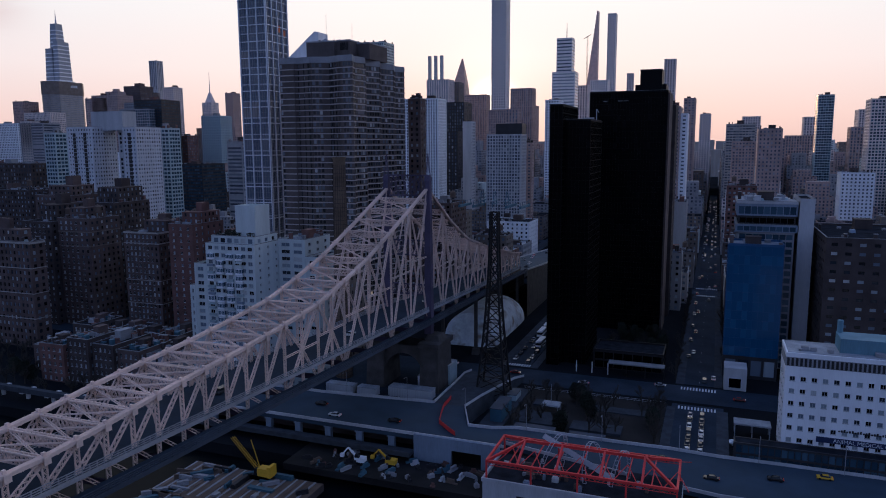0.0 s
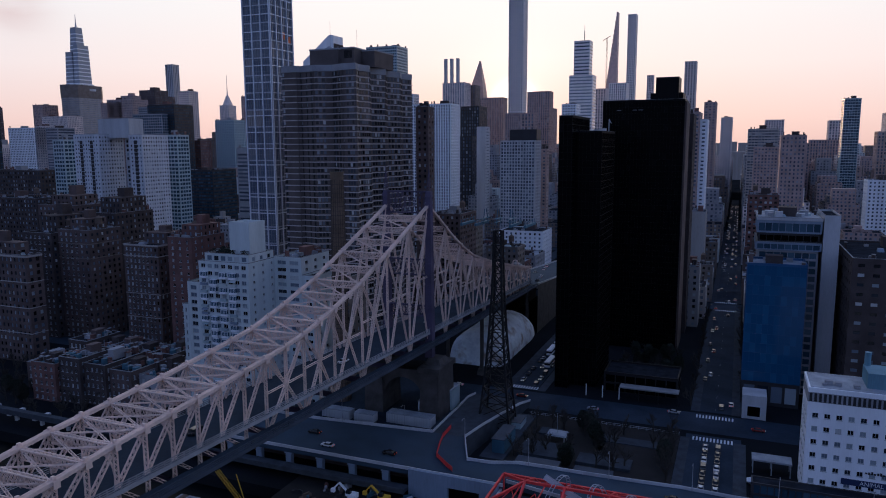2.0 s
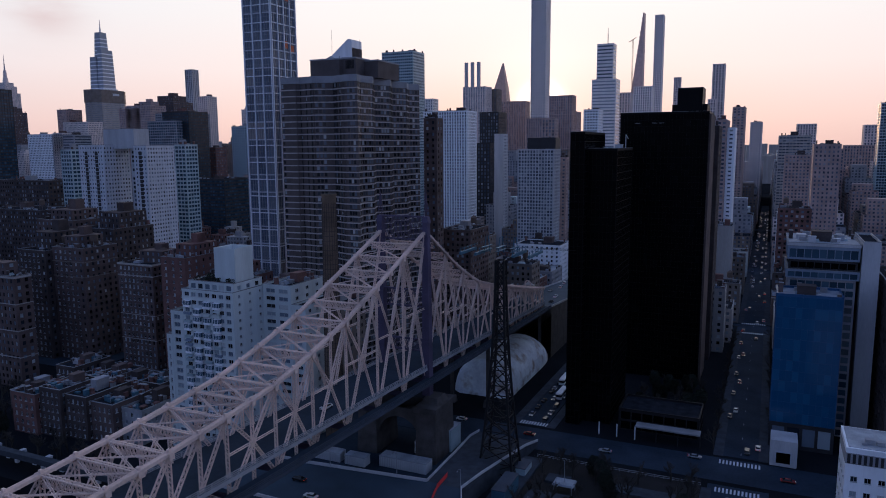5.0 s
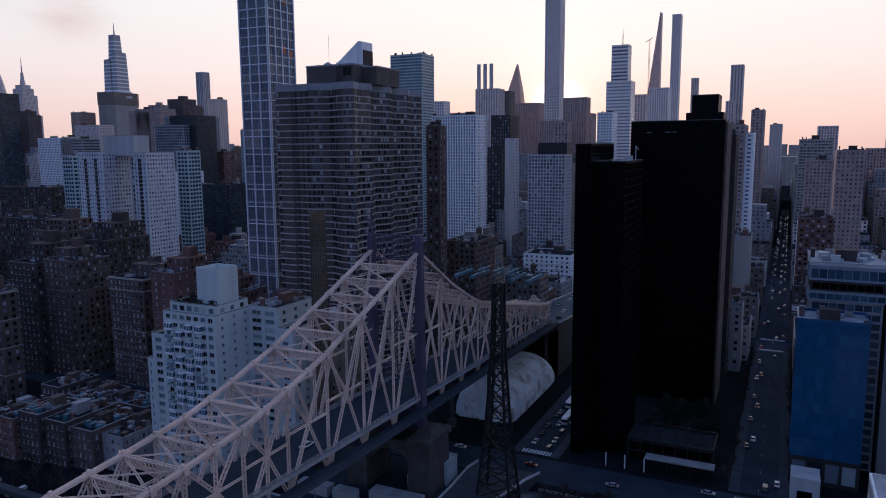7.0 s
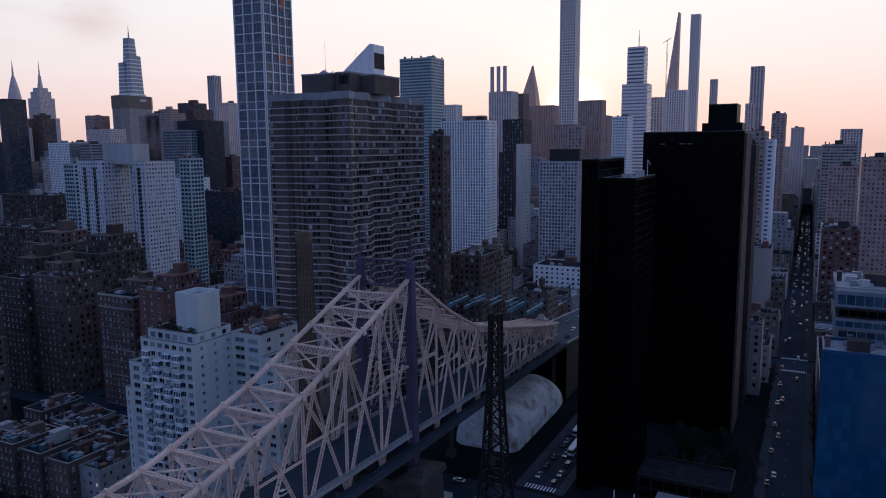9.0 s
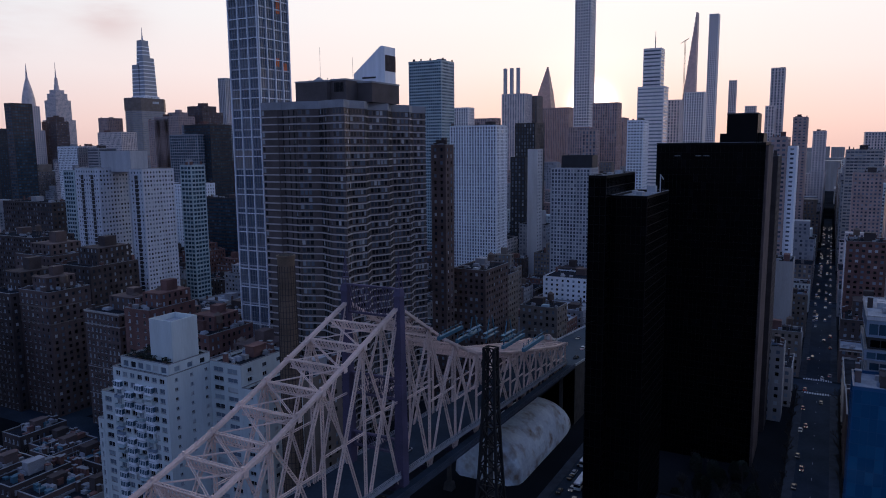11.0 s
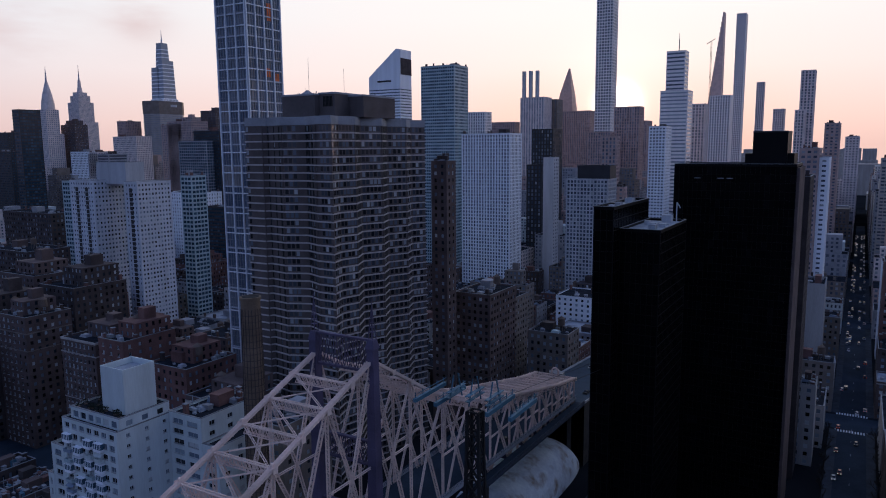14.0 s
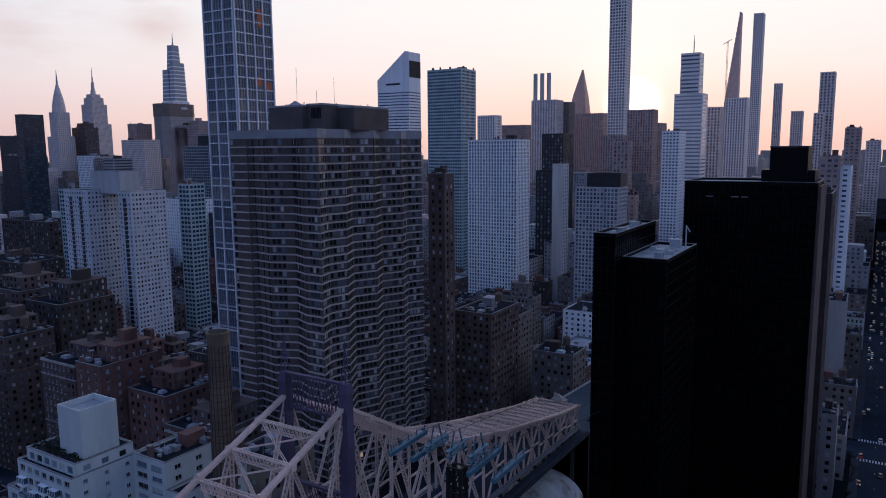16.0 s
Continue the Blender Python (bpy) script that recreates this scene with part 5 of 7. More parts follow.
for lab, x0, x1, y0, y1, top, mt, gl in (
        ("brown masonry office block in the skyline", -749.6, -700, 560, 590, 180, FAR_BRICK, None),
        ("dark brown flat-topped office block", -745, -695, 600, 640, 187, BRICK, None),
        ("navy glass office slab with flat roof", -546, -505, 430, 462, 161, DARK_METAL_AND_SHADE, PANE_BLUE),
        ("pale banded office block with colonnade top", -985, -925, 640, 670, 163, FAR_STONE, None),
        ("white small apartment tower", -856, -805, 480, 510, 139, WHITE_PANEL, None),
        ("dark apartment slab with rows of pale windows", -500, -434, 190, 214, 92, DARK_BRICK, PANE_CURTAIN),
        ("dark tower between two spires", -1383, -1335, 800, 830, 195, BRICK, None),
        ("grey office tower by the edge of the skyline", -1287, -1225, 600, 640, 174, DARK_METAL_AND_SHADE, PANE_BLUE),
        ("dark blue glass office tower", -936, -897, 420, 450, 140, DARK_METAL_AND_SHADE, PANE_BLUE),
        ("grey tower with banded floors", -727, -686, 420, 446, 136, GREY_STONE, None),
        ("blue glass tower with banded floors", -554, -522, 560, 585, 147, TEAL, PANE_BLUE),
        ("orange brick apartment house", -530, -512, 480, 500, 119, RED_BRICK, None),
        ("grey banded apartment tower", -315, -298, 300, 318, 110, GREY_STONE, None)):
    if mt is GREY_STONE:
        pair(T, lab, x0, x1, y0, y1, top, mt, gl or PANE_FAR, floor=3.4, bay=40, wf=0.97, hf=0.5, sides="en")
    else:
        pair(T, lab, x0, x1, y0, y1, top, mt, gl or PANE_FAR, floor=3.4, bay=3.0, wf=0.55, hf=0.55, sides="en", tier=mt in (BRICK, FAR_BRICK))

# ---- the distant skyline ----
def skyscraper(label, name="skyscraper"):
    return thing(name, label, "skyscraper", (0, 0, 0))


def spire_tower(label, cx, cy, steps, spire, mat, floor=4.0):
    """A setback tower: each step is half width, half depth, top."""
    root = thing("skyscraper", label, "skyscraper", (cx, cy, 4))
    z = 0
    wall, panes = Geo(), Geo()
    for a, b, top in steps:
        H = top - 4
        for key in "enws":
            c, u, axis = SIDES[key]
            L = 2 * (b if axis else a)
            o = (c[0] * a, c[1] * b)
            if key in "en":
                facade(wall, panes, o, u, L, z, H, max(1, int(L / 4.2)), max(1, int((H - z) / floor)), 0.5, 0.62, 0.4, 0.5)
            else:
                wall.quad((o[0], o[1], z), (o[0] + u[0] * L, o[1] + u[1] * L, z), (o[0] + u[0] * L, o[1] + u[1] * L, H), (o[0], o[1], H))
        wall.quad((-a, -b, H), (a, -b, H), (a, b, H), (-a, b, H))
        z = H
    part("wall", wall, mat, root)
    part("window_glazing", panes, PANE_PALE, root, kind="stuff")
    g = Geo()
    for r0, r1, t in spire:
        g.cyl(0, 0, z, t - 4, r0, r1, 12)
        z = t - 4
    if spire:
        part("spire", g, mat, root)
    return root


tall = spire_tower("slender pale glass skyscraper with stepped crown and spire", -1380, 1070, [(23, 22, 262)], [], WHITE_PANEL)
for x0, x1, y0, y1, z0, z1, e in ((-21, 3, -20, 20, 258, 334, 2.0), (3, 21, -18, 18, 258, 350, 2.2), (-10, 12, -12, 12, 330, 392, 2.5)):
    g = Geo()
    cx, cy = (x0 + x1) / 2, (y0 + y1) / 2
    g.frustum(cx, cy, z0, z1, (x1 - x0) / 2, (y1 - y0) / 2, (x1 - x0) / 2 - e, (y1 - y0) / 2 - e)
    shaft = part("shaft", g, PANE_PALE, tall, "tapering pale glass shaft")
    for k in range(int((z1 - z0) / 9)):
        f = k * 9 / (z1 - z0)
        w, d = (x1 - x0) / 2 - e * f + 0.25, (y1 - y0) / 2 - e * f + 0.25
        g = Geo()
        g.box(cx - w, cx + w, cy - d, cy + d, z0 + k * 9, z0 + k * 9 + 2.4)
        part("floor_band", g, WHITE_PANEL, shaft)
g = Geo()
g.cyl(1, 0, 388, 402, 2.4, 1.6, 10)
g.cyl(1, 0, 402, 423, 1.3, 0.3, 8)
part("spire", g, SILVER, tall)
spire_tower("grey art-deco skyscraper with curved crown and needle spire", -1377, 772, [(20, 18, 176), (14, 14, 226)], [(13.5, 12.5, 240), (12.5, 9.5, 256), (9.5, 6, 270), (6, 2.2, 284), (2.2, 0.3, 314)], FAR_STONE)
spire_tower("tall grey stone skyscraper with tapering mast", -2184, 1380, [(38, 34, 235), (30, 27, 300), (23, 21, 322), (17, 15, 334)], [(9, 7, 350), (6, 4.5, 374), (2.5, 1.8, 394), (1.4, 0.4, 424)], FAR_STONE)
spire_tower("pale far skyscraper with pyramid crown and thin mast", -1068, 1230, [(14, 14, 212)], [(13, 3, 236), (1.6, 0.7, 258), (0.7, 0.3, 286)], FAR_STONE)

# broad eight-sided office slab
root = thing("skyscraper", "broad eight-sided grey office slab with dark crown band", "skyscraper", (-1256, 965, 4))
ring = [(-24, -30), (-12, -44), (12, -44), (24, -30), (24, 30), (12, 44), (-12, 44), (-24, 30)]
g = Geo()
g.prism(ring, 0, 215)
part("wall", g, GREY_STONE, root)
bandg = Geo()
bandg.prism([(x * 1.012, y * 1.03) for x, y in ring], 0, 1.7)
bm = bandg.mesh("floor_band", [LIMESTONE])
for k in range(52):
    part("floor_band", bm, None, root, at=(0, 0, 3 + k * 4.1))
g = Geo()
g.prism([(x * 1.02, y * 1.04) for x, y in ring], 215, 243)
part("crown", g, TAN_BRICK, root, "dark crown storeys")
g = Geo()
for x in range(-9, 10):
    g.box(24.8, 25.2, x * 0.9 + 8 - 0.3, x * 0.9 + 8 + 0.3, 231, 236)
part("sign", g, MARKING, root, "small pale sign")

# slant-roofed white tower
root = thing("skyscraper", "white metal-clad tower with steeply slanted roof", "skyscraper", (-499.5, 757, 4))
wall, panes = Geo(), Geo()
facade(wall, panes, (-27.5, -15), (1, 0), 55, 30, 222, 1, 46, 0.99, 0.38, 0.2, 0.3)
facade(wall, panes, (27.5, -15), (0, 1), 30, 30, 222, 1, 46, 0.99, 0.38, 0.2, 0.3)
for y, f in ((-15, False), (15, True)):
    q = [(-27.5, y, 222), (27.5, y, 222), (27.5, y, 276), (21, y, 277), (-27.5, y, 239)]
    k = len(wall.v)
    wall.v += q
    wall.f.append(tuple(k + i for i in (range(5) if not f else reversed(range(5)))))
    wall.m.append(0)
wall.quad((27.5, -15, 222), (27.5, 15, 222), (27.5, 15, 276), (27.5, -15, 276))
wall.quad((21, -15, 277), (27.5, -15, 276), (27.5, 15, 276), (21, 15, 277))
wall.quad((-27.5, -15, 239), (21, -15, 277), (21, 15, 277), (-27.5, 15, 239))
wall.quad((-27.5, 15, 30), (-27.5, -15, 30), (-27.5, -15, 239), (-27.5, 15, 239))
wall.box(-18, 18, -11, 11, 0, 30)
part("wall", wall, WHITE_PANEL, root)
part("window_glazing", panes, PANE_FAR, root, kind="stuff")
g = Geo()
g.box(27.52, 27.9, -13.5, 14.9, 241, 264)
part("louvre", g, DARK_BRICK, root, "dark louvred opening")
g = Geo()
g.box(-12, 12, -15.3, -15.02, 231, 233.5)
part("slot_window", g, DARK_METAL_AND_SHADE, root)

building("skyscraper", "very slender white concrete tower with a grid of square windows", -279.5, -252, 1031, 1058, 426, FAR_WHITE, floor=4.75, bay=4.4, wf=0.66, hf=0.64, depth=0.6, sides="en", clutter=False, category="skyscraper", edge=0.4)
building("skyscraper", "pale banded tower upper shaft", -100, -78.5, 752, 772, 251, FAR_WHITE, floor=4.2, bay=20, wf=0.98, hf=0.4, depth=0.15, sides="en", clutter=False, category="skyscraper", base=205)
building("skyscraper", "pale banded glass tower lower shaft", -105, -73, 748, 775, 205, FAR_WHITE, PANE_PALE, floor=4.2, bay=30, wf=0.98, hf=0.4, depth=0.15, sides="en", clutter=False, category="skyscraper")
g = Geo()
mast = thing("roof_mast", "thin lattice mast on a tower roof", "mast", (-88, 762, 250))
g.beam((0, 0, 0), (0, 0, 15), 0.9, 0.9)
g.beam((0, 0, 15), (0, 0, 22), 0.4, 0.4)
part("pole", g, GREY_STONE, mast)
building("skyscraper", "pale tower below three tall shafts", -357, -317, 905, 935, 216, FAR_STONE, PANE_PALE, floor=4, bay=4, wf=0.5, hf=0.9, sides="en", clutter=False, category="skyscraper")
for x in (-353, -342, -331):
    building("roof_shaft", "tall slim concrete roof shaft", x - 2.3, x + 2.3, 908, 913, 256, CONCRETE, sides="", base=215, clutter=False, category="roof shaft", group="three roof shafts")
building("skyscraper", "brown tower beside three shafts", -326, -310, 940, 965, 214, TAN_BRICK, sides="en", bay=4, clutter=False, category="skyscraper")
# pointed sail-shaped tower
root = thing("skyscraper", "pointed sail-shaped glass tower", "skyscraper", (-516, 1530, 4))
g = Geo()
g.frustum(0, 0, 0, 180, 30, 22, 26, 20)
g.frustum(0, 0, 180, 260, 26, 20, 15, 12, 0, 2, 2)
g.frustum(2, 2, 260, 321, 15, 12, 1.5, 1.5, 0, 3, 3)
# sunset glow is painted into the wall colour
part("wall", g, SUNSET_TINT, root)
# feather-thin stepped tower
root = thing("skyscraper", "extremely thin tower tapering in steps to one side", "skyscraper", (-186, 1640, 4))
g = Geo()
n = 40
outline = [(2.5, 434.0), (4.5, 434.0), (6.0, 0.0)]
for k in range(n + 1):                         # stepped flank, from the ground up
    f = k / n
    lo = 2.5 - 27 * min(1.0, (1 - f) / 0.5)
    outline += [(lo, f * 434.0), (lo, min(434.0, (f + 1 / n) * 434.0))] if k < n else []
k, n = len(g.v), len(outline)
g.v += [(x, -12, z) for x, z in outline] + [(x, 12, z) for x, z in outline]
for i in range(n):
    j = (i + 1) % n
    g.f.append((k + i, k + j, k + n + j, k + n + i))
g.f += [tuple(k + i for i in reversed(range(n))), tuple(k + n + i for i in range(n))]
g.m = [0] * len(g.f)
part("wall", g, TERRACOTTA, root)
building("skyscraper", "tall pale slab tower under completion", -204, -180, 1953, 1985, 485, FAR_WHITE, floor=5, bay=4.4, wf=0.6, hf=0.6, sides="en", clutter=False, category="skyscraper")
crane = thing("tower_crane", "thin construction crane mast by a thin tower", "crane", (-206, 1625, 4))
g = Geo()
for sx in (-1.2, 1.2):
    g.beam((sx, 0, 0), (sx, 0, 372), 0.6, 0.6)
for k in range(60):
    g.beam((-1.2 if k % 2 else 1.2, 0, k * 6.2), (1.2 if k % 2 else -1.2, 0, k * 6.2 + 6.2), 0.4, 0.4)
part("mast", g, RED_BRICK, crane)
g = Geo()
g.beam((-10, 0, 366), (8, 0, 376), 1.2, 1.2)
part("jib", g, RED_BRICK, crane)
# far towers wear the haze-paled wall and glass colours
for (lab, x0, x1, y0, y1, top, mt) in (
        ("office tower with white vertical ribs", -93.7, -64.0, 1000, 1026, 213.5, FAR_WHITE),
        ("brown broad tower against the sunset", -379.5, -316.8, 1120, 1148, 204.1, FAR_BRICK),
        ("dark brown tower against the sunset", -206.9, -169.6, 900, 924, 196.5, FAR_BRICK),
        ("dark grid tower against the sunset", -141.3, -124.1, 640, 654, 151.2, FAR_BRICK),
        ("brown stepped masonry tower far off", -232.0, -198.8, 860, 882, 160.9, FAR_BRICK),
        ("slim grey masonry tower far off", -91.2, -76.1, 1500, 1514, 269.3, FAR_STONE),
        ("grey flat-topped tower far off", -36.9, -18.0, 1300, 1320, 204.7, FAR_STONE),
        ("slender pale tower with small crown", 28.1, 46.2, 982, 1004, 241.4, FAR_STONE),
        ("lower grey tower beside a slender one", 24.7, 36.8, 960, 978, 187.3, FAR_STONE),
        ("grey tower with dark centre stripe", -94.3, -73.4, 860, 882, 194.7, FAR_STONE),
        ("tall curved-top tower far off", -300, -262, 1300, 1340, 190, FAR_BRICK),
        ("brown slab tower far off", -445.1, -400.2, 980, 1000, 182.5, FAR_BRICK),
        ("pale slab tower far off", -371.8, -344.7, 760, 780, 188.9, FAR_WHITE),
        ("dark glass office tower far off", -215, -190, 620, 650, 160, DARK_METAL_AND_SHADE),
        ("dark low office tower far off", -195, -178, 560, 590, 122, DARK_METAL_AND_SHADE),
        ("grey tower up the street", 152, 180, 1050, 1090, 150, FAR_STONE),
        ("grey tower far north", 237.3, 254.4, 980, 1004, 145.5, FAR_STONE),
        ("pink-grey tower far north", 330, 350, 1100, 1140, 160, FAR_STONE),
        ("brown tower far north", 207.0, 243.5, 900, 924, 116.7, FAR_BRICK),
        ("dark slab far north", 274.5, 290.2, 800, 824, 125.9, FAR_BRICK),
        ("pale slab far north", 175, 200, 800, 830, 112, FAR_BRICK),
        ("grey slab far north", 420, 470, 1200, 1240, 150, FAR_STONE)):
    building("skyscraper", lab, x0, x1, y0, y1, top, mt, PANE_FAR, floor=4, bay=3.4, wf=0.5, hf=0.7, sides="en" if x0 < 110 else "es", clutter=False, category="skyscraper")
    TAKEN.append((x0, x1, y0, y1))

# ---- shoreline, elevated road and yard ----
def z_fdr(x):
    return 12.0 if x < 57 else max(5.5, 12.0 - (x - 57) * 0.11)


def y_land(x):
    """The landward edge of the expressway: it swings out beside the ramp."""
    for (a, p), (b, q) in zip(LAND, LAND[1:]):
        if a <= x <= b:
            return p + (q - p) * (x - a) / (b - a)
    return LAND[-1][1]


LAND = [(-70, -32), (-22, -32), (22, -28), (34, -28), (41, -44.5), (49, -44), (60, -40), (82, -35), (106, -28), (125, -26), (330, -26)]
XS = [-70, -40, -22, 0, 22, 34, 41, 49, 57, 66, 75, 90, 105, 120, 140, 170, 210, 260, 330]
g = Geo()
for a, b in zip(XS, XS[1:]):
    y0 = -58 if a < 57 else -55
    ya, yb = y_land(a), y_land(b)
    za, zb = z_fdr(a), z_fdr(b)
    g.quad((a, y0, za), (b, y0, zb), (b, yb, zb), (a, ya, za))
    g.quad((a, y0, za - 1.4), (b, y0, zb - 1.4), (b, y0, zb), (a, y0, za))
    g.quad((b, yb, zb - 1.4), (a, ya, za - 1.4), (a, ya, za), (b, yb, zb))
    g.quad((b, y0, zb - 1.4), (a, y0, za - 1.4), (a, ya, za - 1.4), (b, yb, zb - 1.4))
structure("road", g, FDR_ROAD, "pale concrete riverside expressway deck", "road")
for side, y in (("river", -57.8), ("land", -26.3)):
    g = Geo()
    for a, b in zip(XS, XS[1:]):
        if side == "land":
            if a != 22:                        # the mouth of the ramp stays open
                g.beam((a, y_land(a) - 0.3, z_fdr(a) + 0.5), (b, y_land(b) - 0.3, z_fdr(b) + 0.5), 0.35, 1.0)
            continue
        yy = y if a < 57 else -54.8
        g.beam((a, yy, z_fdr(a) + 0.5), (b, yy, z_fdr(b) + 0.5), 0.35, 1.0)
    structure("parapet", g, CONCRETE, "low concrete barrier along the expressway", "barrier")
for x in range(-66, 28, 12):
    col = thing("deck_column", "blue-grey painted concrete column under the road deck", "column", (x, -56.5, 4), "deck columns")
    g = Geo()
    g.box(-1.1, 1.1, -0.8, 0.8, 0, 6.6)
    g.box(-1.4, 1.4, -1.0, 1.0, 5.8, 6.6)
    part("shaft", g, WALL_BLUE, col)
g = Geo()
g.box(-70, 27, -48, -47, 4, 10.6)
structure("wall_north", g, DARK_BRICK, "dark wall at the back of the open bays", "wall")
g = Geo()
g.box(-70, 27, -63, -58.5, 6.4, 7.4)
g.box(-70, 27, -63.2, -62.8, 7.4, 8.2)
structure("trim", g, PAVING, "concrete service ledge below the road deck", "ledge")
g = Geo()
for a, b in ((-420, -260), (-260, -150), (-150, -70)):
    g.quad((a, -64, 9), (b, -64, 9), (b, -60, 9), (a, -60, 9))
    g.quad((a, -64, 7.8), (b, -64, 7.8), (b, -64, 9), (a, -64, 9))
g.box(-420, -70, -64.2, -63.8, 9, 10)
structure("road", g, PAVING, "pale raised riverside promenade deck", "road")
for x in range(-410, -72, 14):
    col = thing("deck_column", "concrete column under the promenade deck", "column", (x, -60, 0), "deck columns")
    g = Geo()
    g.box(-0.6, 0.6, -0.6, 0.6, 0, 7.8)
    g.box(-0.9, 0.9, -3.4, 3.4, 7.0, 8.0)
    part("shaft", g, CONCRETE, col)
# blue-grey retaining wall with a vehicle opening
g = Geo()
for a in ((27, 40, 4, 12.9), (50, 56, 4, 12.9), (40, 50, 9.2, 12.9)):
    g.box(a[0], a[1], -59.2, -58.2, a[2], a[3])
structure("wall_east", g, WALL_BLUE, "blue-grey painted retaining wall with a wide opening", "wall")
g = Geo()
g.box(-12, 57, -76, -58, 2, 4.2)
structure("pavement", g, EARTH, "rough riverside working yard", "yard")

# red steel pavilion on its base building
base_house = thing("pavilion_base", "pale concrete building carrying a red steel pavilion", "building", (83.5, -68, 0))
g = Geo()
g.box(-27, 27, -10, 10, 0, 10.5)
g.box(-27.3, 27.3, -10.3, -9.7, 10.5, 11.5)
g.box(-27.3, -26.7, -9.7, 10, 10.5, 11.5)
part("wall", g, CONCRETE, base_house)
g = Geo()
g.box(-26.6, 26.9, -9.6, 9.9, 10.5, 10.62)
part("roof", g, ROOF_DARK, base_house)
r = random.Random(8)
for k in range(34):
    ob = thing("stored_crate", "small dark crate or bench under the pavilion", "crate", (83.5 + r.uniform(-25, 25), -68 + r.uniform(-8.6, 8.6), 10.62), "pavilion crates")
    g = Geo()
    a, c, h = r.uniform(0.3, 1.3), r.uniform(0.3, 0.8), r.uniform(0.4, 1.4)
    g.box(-a, a, -c, c, 0, h)
    g.box(-a * 0.8, a * 0.6, -c * 0.7, c * 0.8, h, h + 0.3)
    part("box", g, r.choice([DARK_METAL_AND_SHADE, GREY_STONE, WOOD_TANK, WALL_BLUE, CONCRETE]), ob)
# black plates on the solid wall stand for the shade inside openings
for x in (-14, 6, 20):
    g = Geo()
    g.box(x - 3, x + 3, -10.06, -9.9, 1.5, 7.5)
    part("opening", g, RUBBER_AND_SHADE, base_house, "black plate painted as a shaded opening")
r = random.Random(5)
pav = thing("steel_pavilion", "open red-painted steel pavilion frame with hipped roof trusses", "pavilion", (83.5, -68, 10.5))
HX, HY, E, R = 26, 9.5, 6.0, 9.6
cols = [(-26, -9.5), (-13, -9.5), (0, -9.5), (13, -9.5), (26, -9.5), (-26, 9.5), (-9, 9.5), (9, 9.5), (26, 9.5)]
for x, y in cols:
    g = Geo()
    g.beam((x, y, 0), (x, y, E), 0.45, 0.45)
    g.box(x - 0.5, x + 0.5, y - 0.5, y + 0.5, 0, 0.15)
    part("post", g, RED_STEEL, pav)
for s in (-1, 1):
    for k in range(9):
        x = -HX + k * 6.5
        g = Geo()
        g.laced((x, s * HY, E - 0.7), (min(HX, x + 6.5), s * HY, E - 0.7), 1.0, 0.2, 0.14, 1.1, side=(0, 1, 0))
        if k < 8:
            part("eave_truss", g, RED_STEEL, pav)
for k in range(7):
    x = -19.5 + k * 6.5
    g = Geo()
    g.beam((x, -HY, E), (x, HY, E), 0.3, 0.35)
    part("tie_beam", g, RED_STEEL, pav)
ridge = [(-17, 0, R), (17, 0, R)]
bars = [((-HX, -HY, E), (HX, -HY, E)), ((-HX, HY, E), (HX, HY, E)), ((-HX, -HY, E), (-HX, HY, E)), ((HX, -HY, E), (HX, HY, E)), ridge,
        ((-HX, -HY, E), ridge[0]), ((-HX, HY, E), ridge[0]), ((HX, -HY, E), ridge[1]), ((HX, HY, E), ridge[1])]
for x in (-17, -6, 6, 17):
    for s in (-1, 1):
        bars.append(((x, s * HY, E), (x, 0, R)))
for p, q in bars:
    g = Geo()
    g.beam(p, q, 0.6, 0.7)
    part("beam", g, RED_STEEL, pav)
for k in range(8):
    x = -23 + k * 6.5
    for s in (-1, 1):
        g = Geo()
        g.beam((x, s * HY, E), (x + 3.2, s * HY * 0.35, E + 2.3), 0.16, 0.16)
        g.beam((x + 6.4, s * HY, E), (x + 3.2, s * HY * 0.35, E + 2.3), 0.16, 0.16)
        part("brace", g, RED_STEEL, pav)
# looping sculpture inside the pavilion
loop = thing("loop_sculpture", "grey tubular sculpture of ladder-like loops", "sculpture", (83.5, -66, 10.5))
for cx, rad, tilt in ((-10, 5.5, 0.5), (3, 5.0, -0.2), (10, 4.4, 0.15)):
    g = Geo()
    prev = None
    for k in range(19):
        a = math.pi * k / 18
        p = (cx + tilt * 6 * math.sin(a) + rad * 0.45 * math.cos(a), rad * math.cos(a) * 0.8, 0.2 + rad * 2.3 * math.sin(a) * 0.95)
        for o in (-0.5, 0.5):
            if prev:
                g.beam((prev[0] + o, prev[1], prev[2]), (p[0] + o, p[1], p[2]), 0.16, 0.16)
        g.beam((p[0] - 0.5, p[1], p[2]), (p[0] + 0.5, p[1], p[2]), 0.1, 0.1)
        prev = p
    part("loop", g, SILVER, loop)
g = Geo()
g.laced((-12, 0, 11), (8, -2, 2), 1.6, 1.2, 0.16, 1.2)
part("ramp", g, SILVER, loop)

# animal hospital by the expressway
hosp = block("hospital", "white panelled hospital block with rows of small dark windows", 138.5, 196, -20, -4, 36.5, WHITE_PANEL, floor=3.95, bay=3.0, wf=0.5, hf=0.36, base=6, sides="es", single=True, roof_mat=ROOF_PALE, parapet=2.2, clutter=False)
sg = Geo()
sg.box(-0.75, 0.75, -0.42, -0.02, -0.85, -0.75)
sill_mesh = sg.mesh("sill", [CONCRETE])
for o in list(hosp.children):
    if o.name.startswith("window") and o.rotation_euler[2] == 0:
        part("sill", sill_mesh, None, o)
g = Geo()
g.box(-28.75, 28.75, -8, 8, 30.3, 33.2)
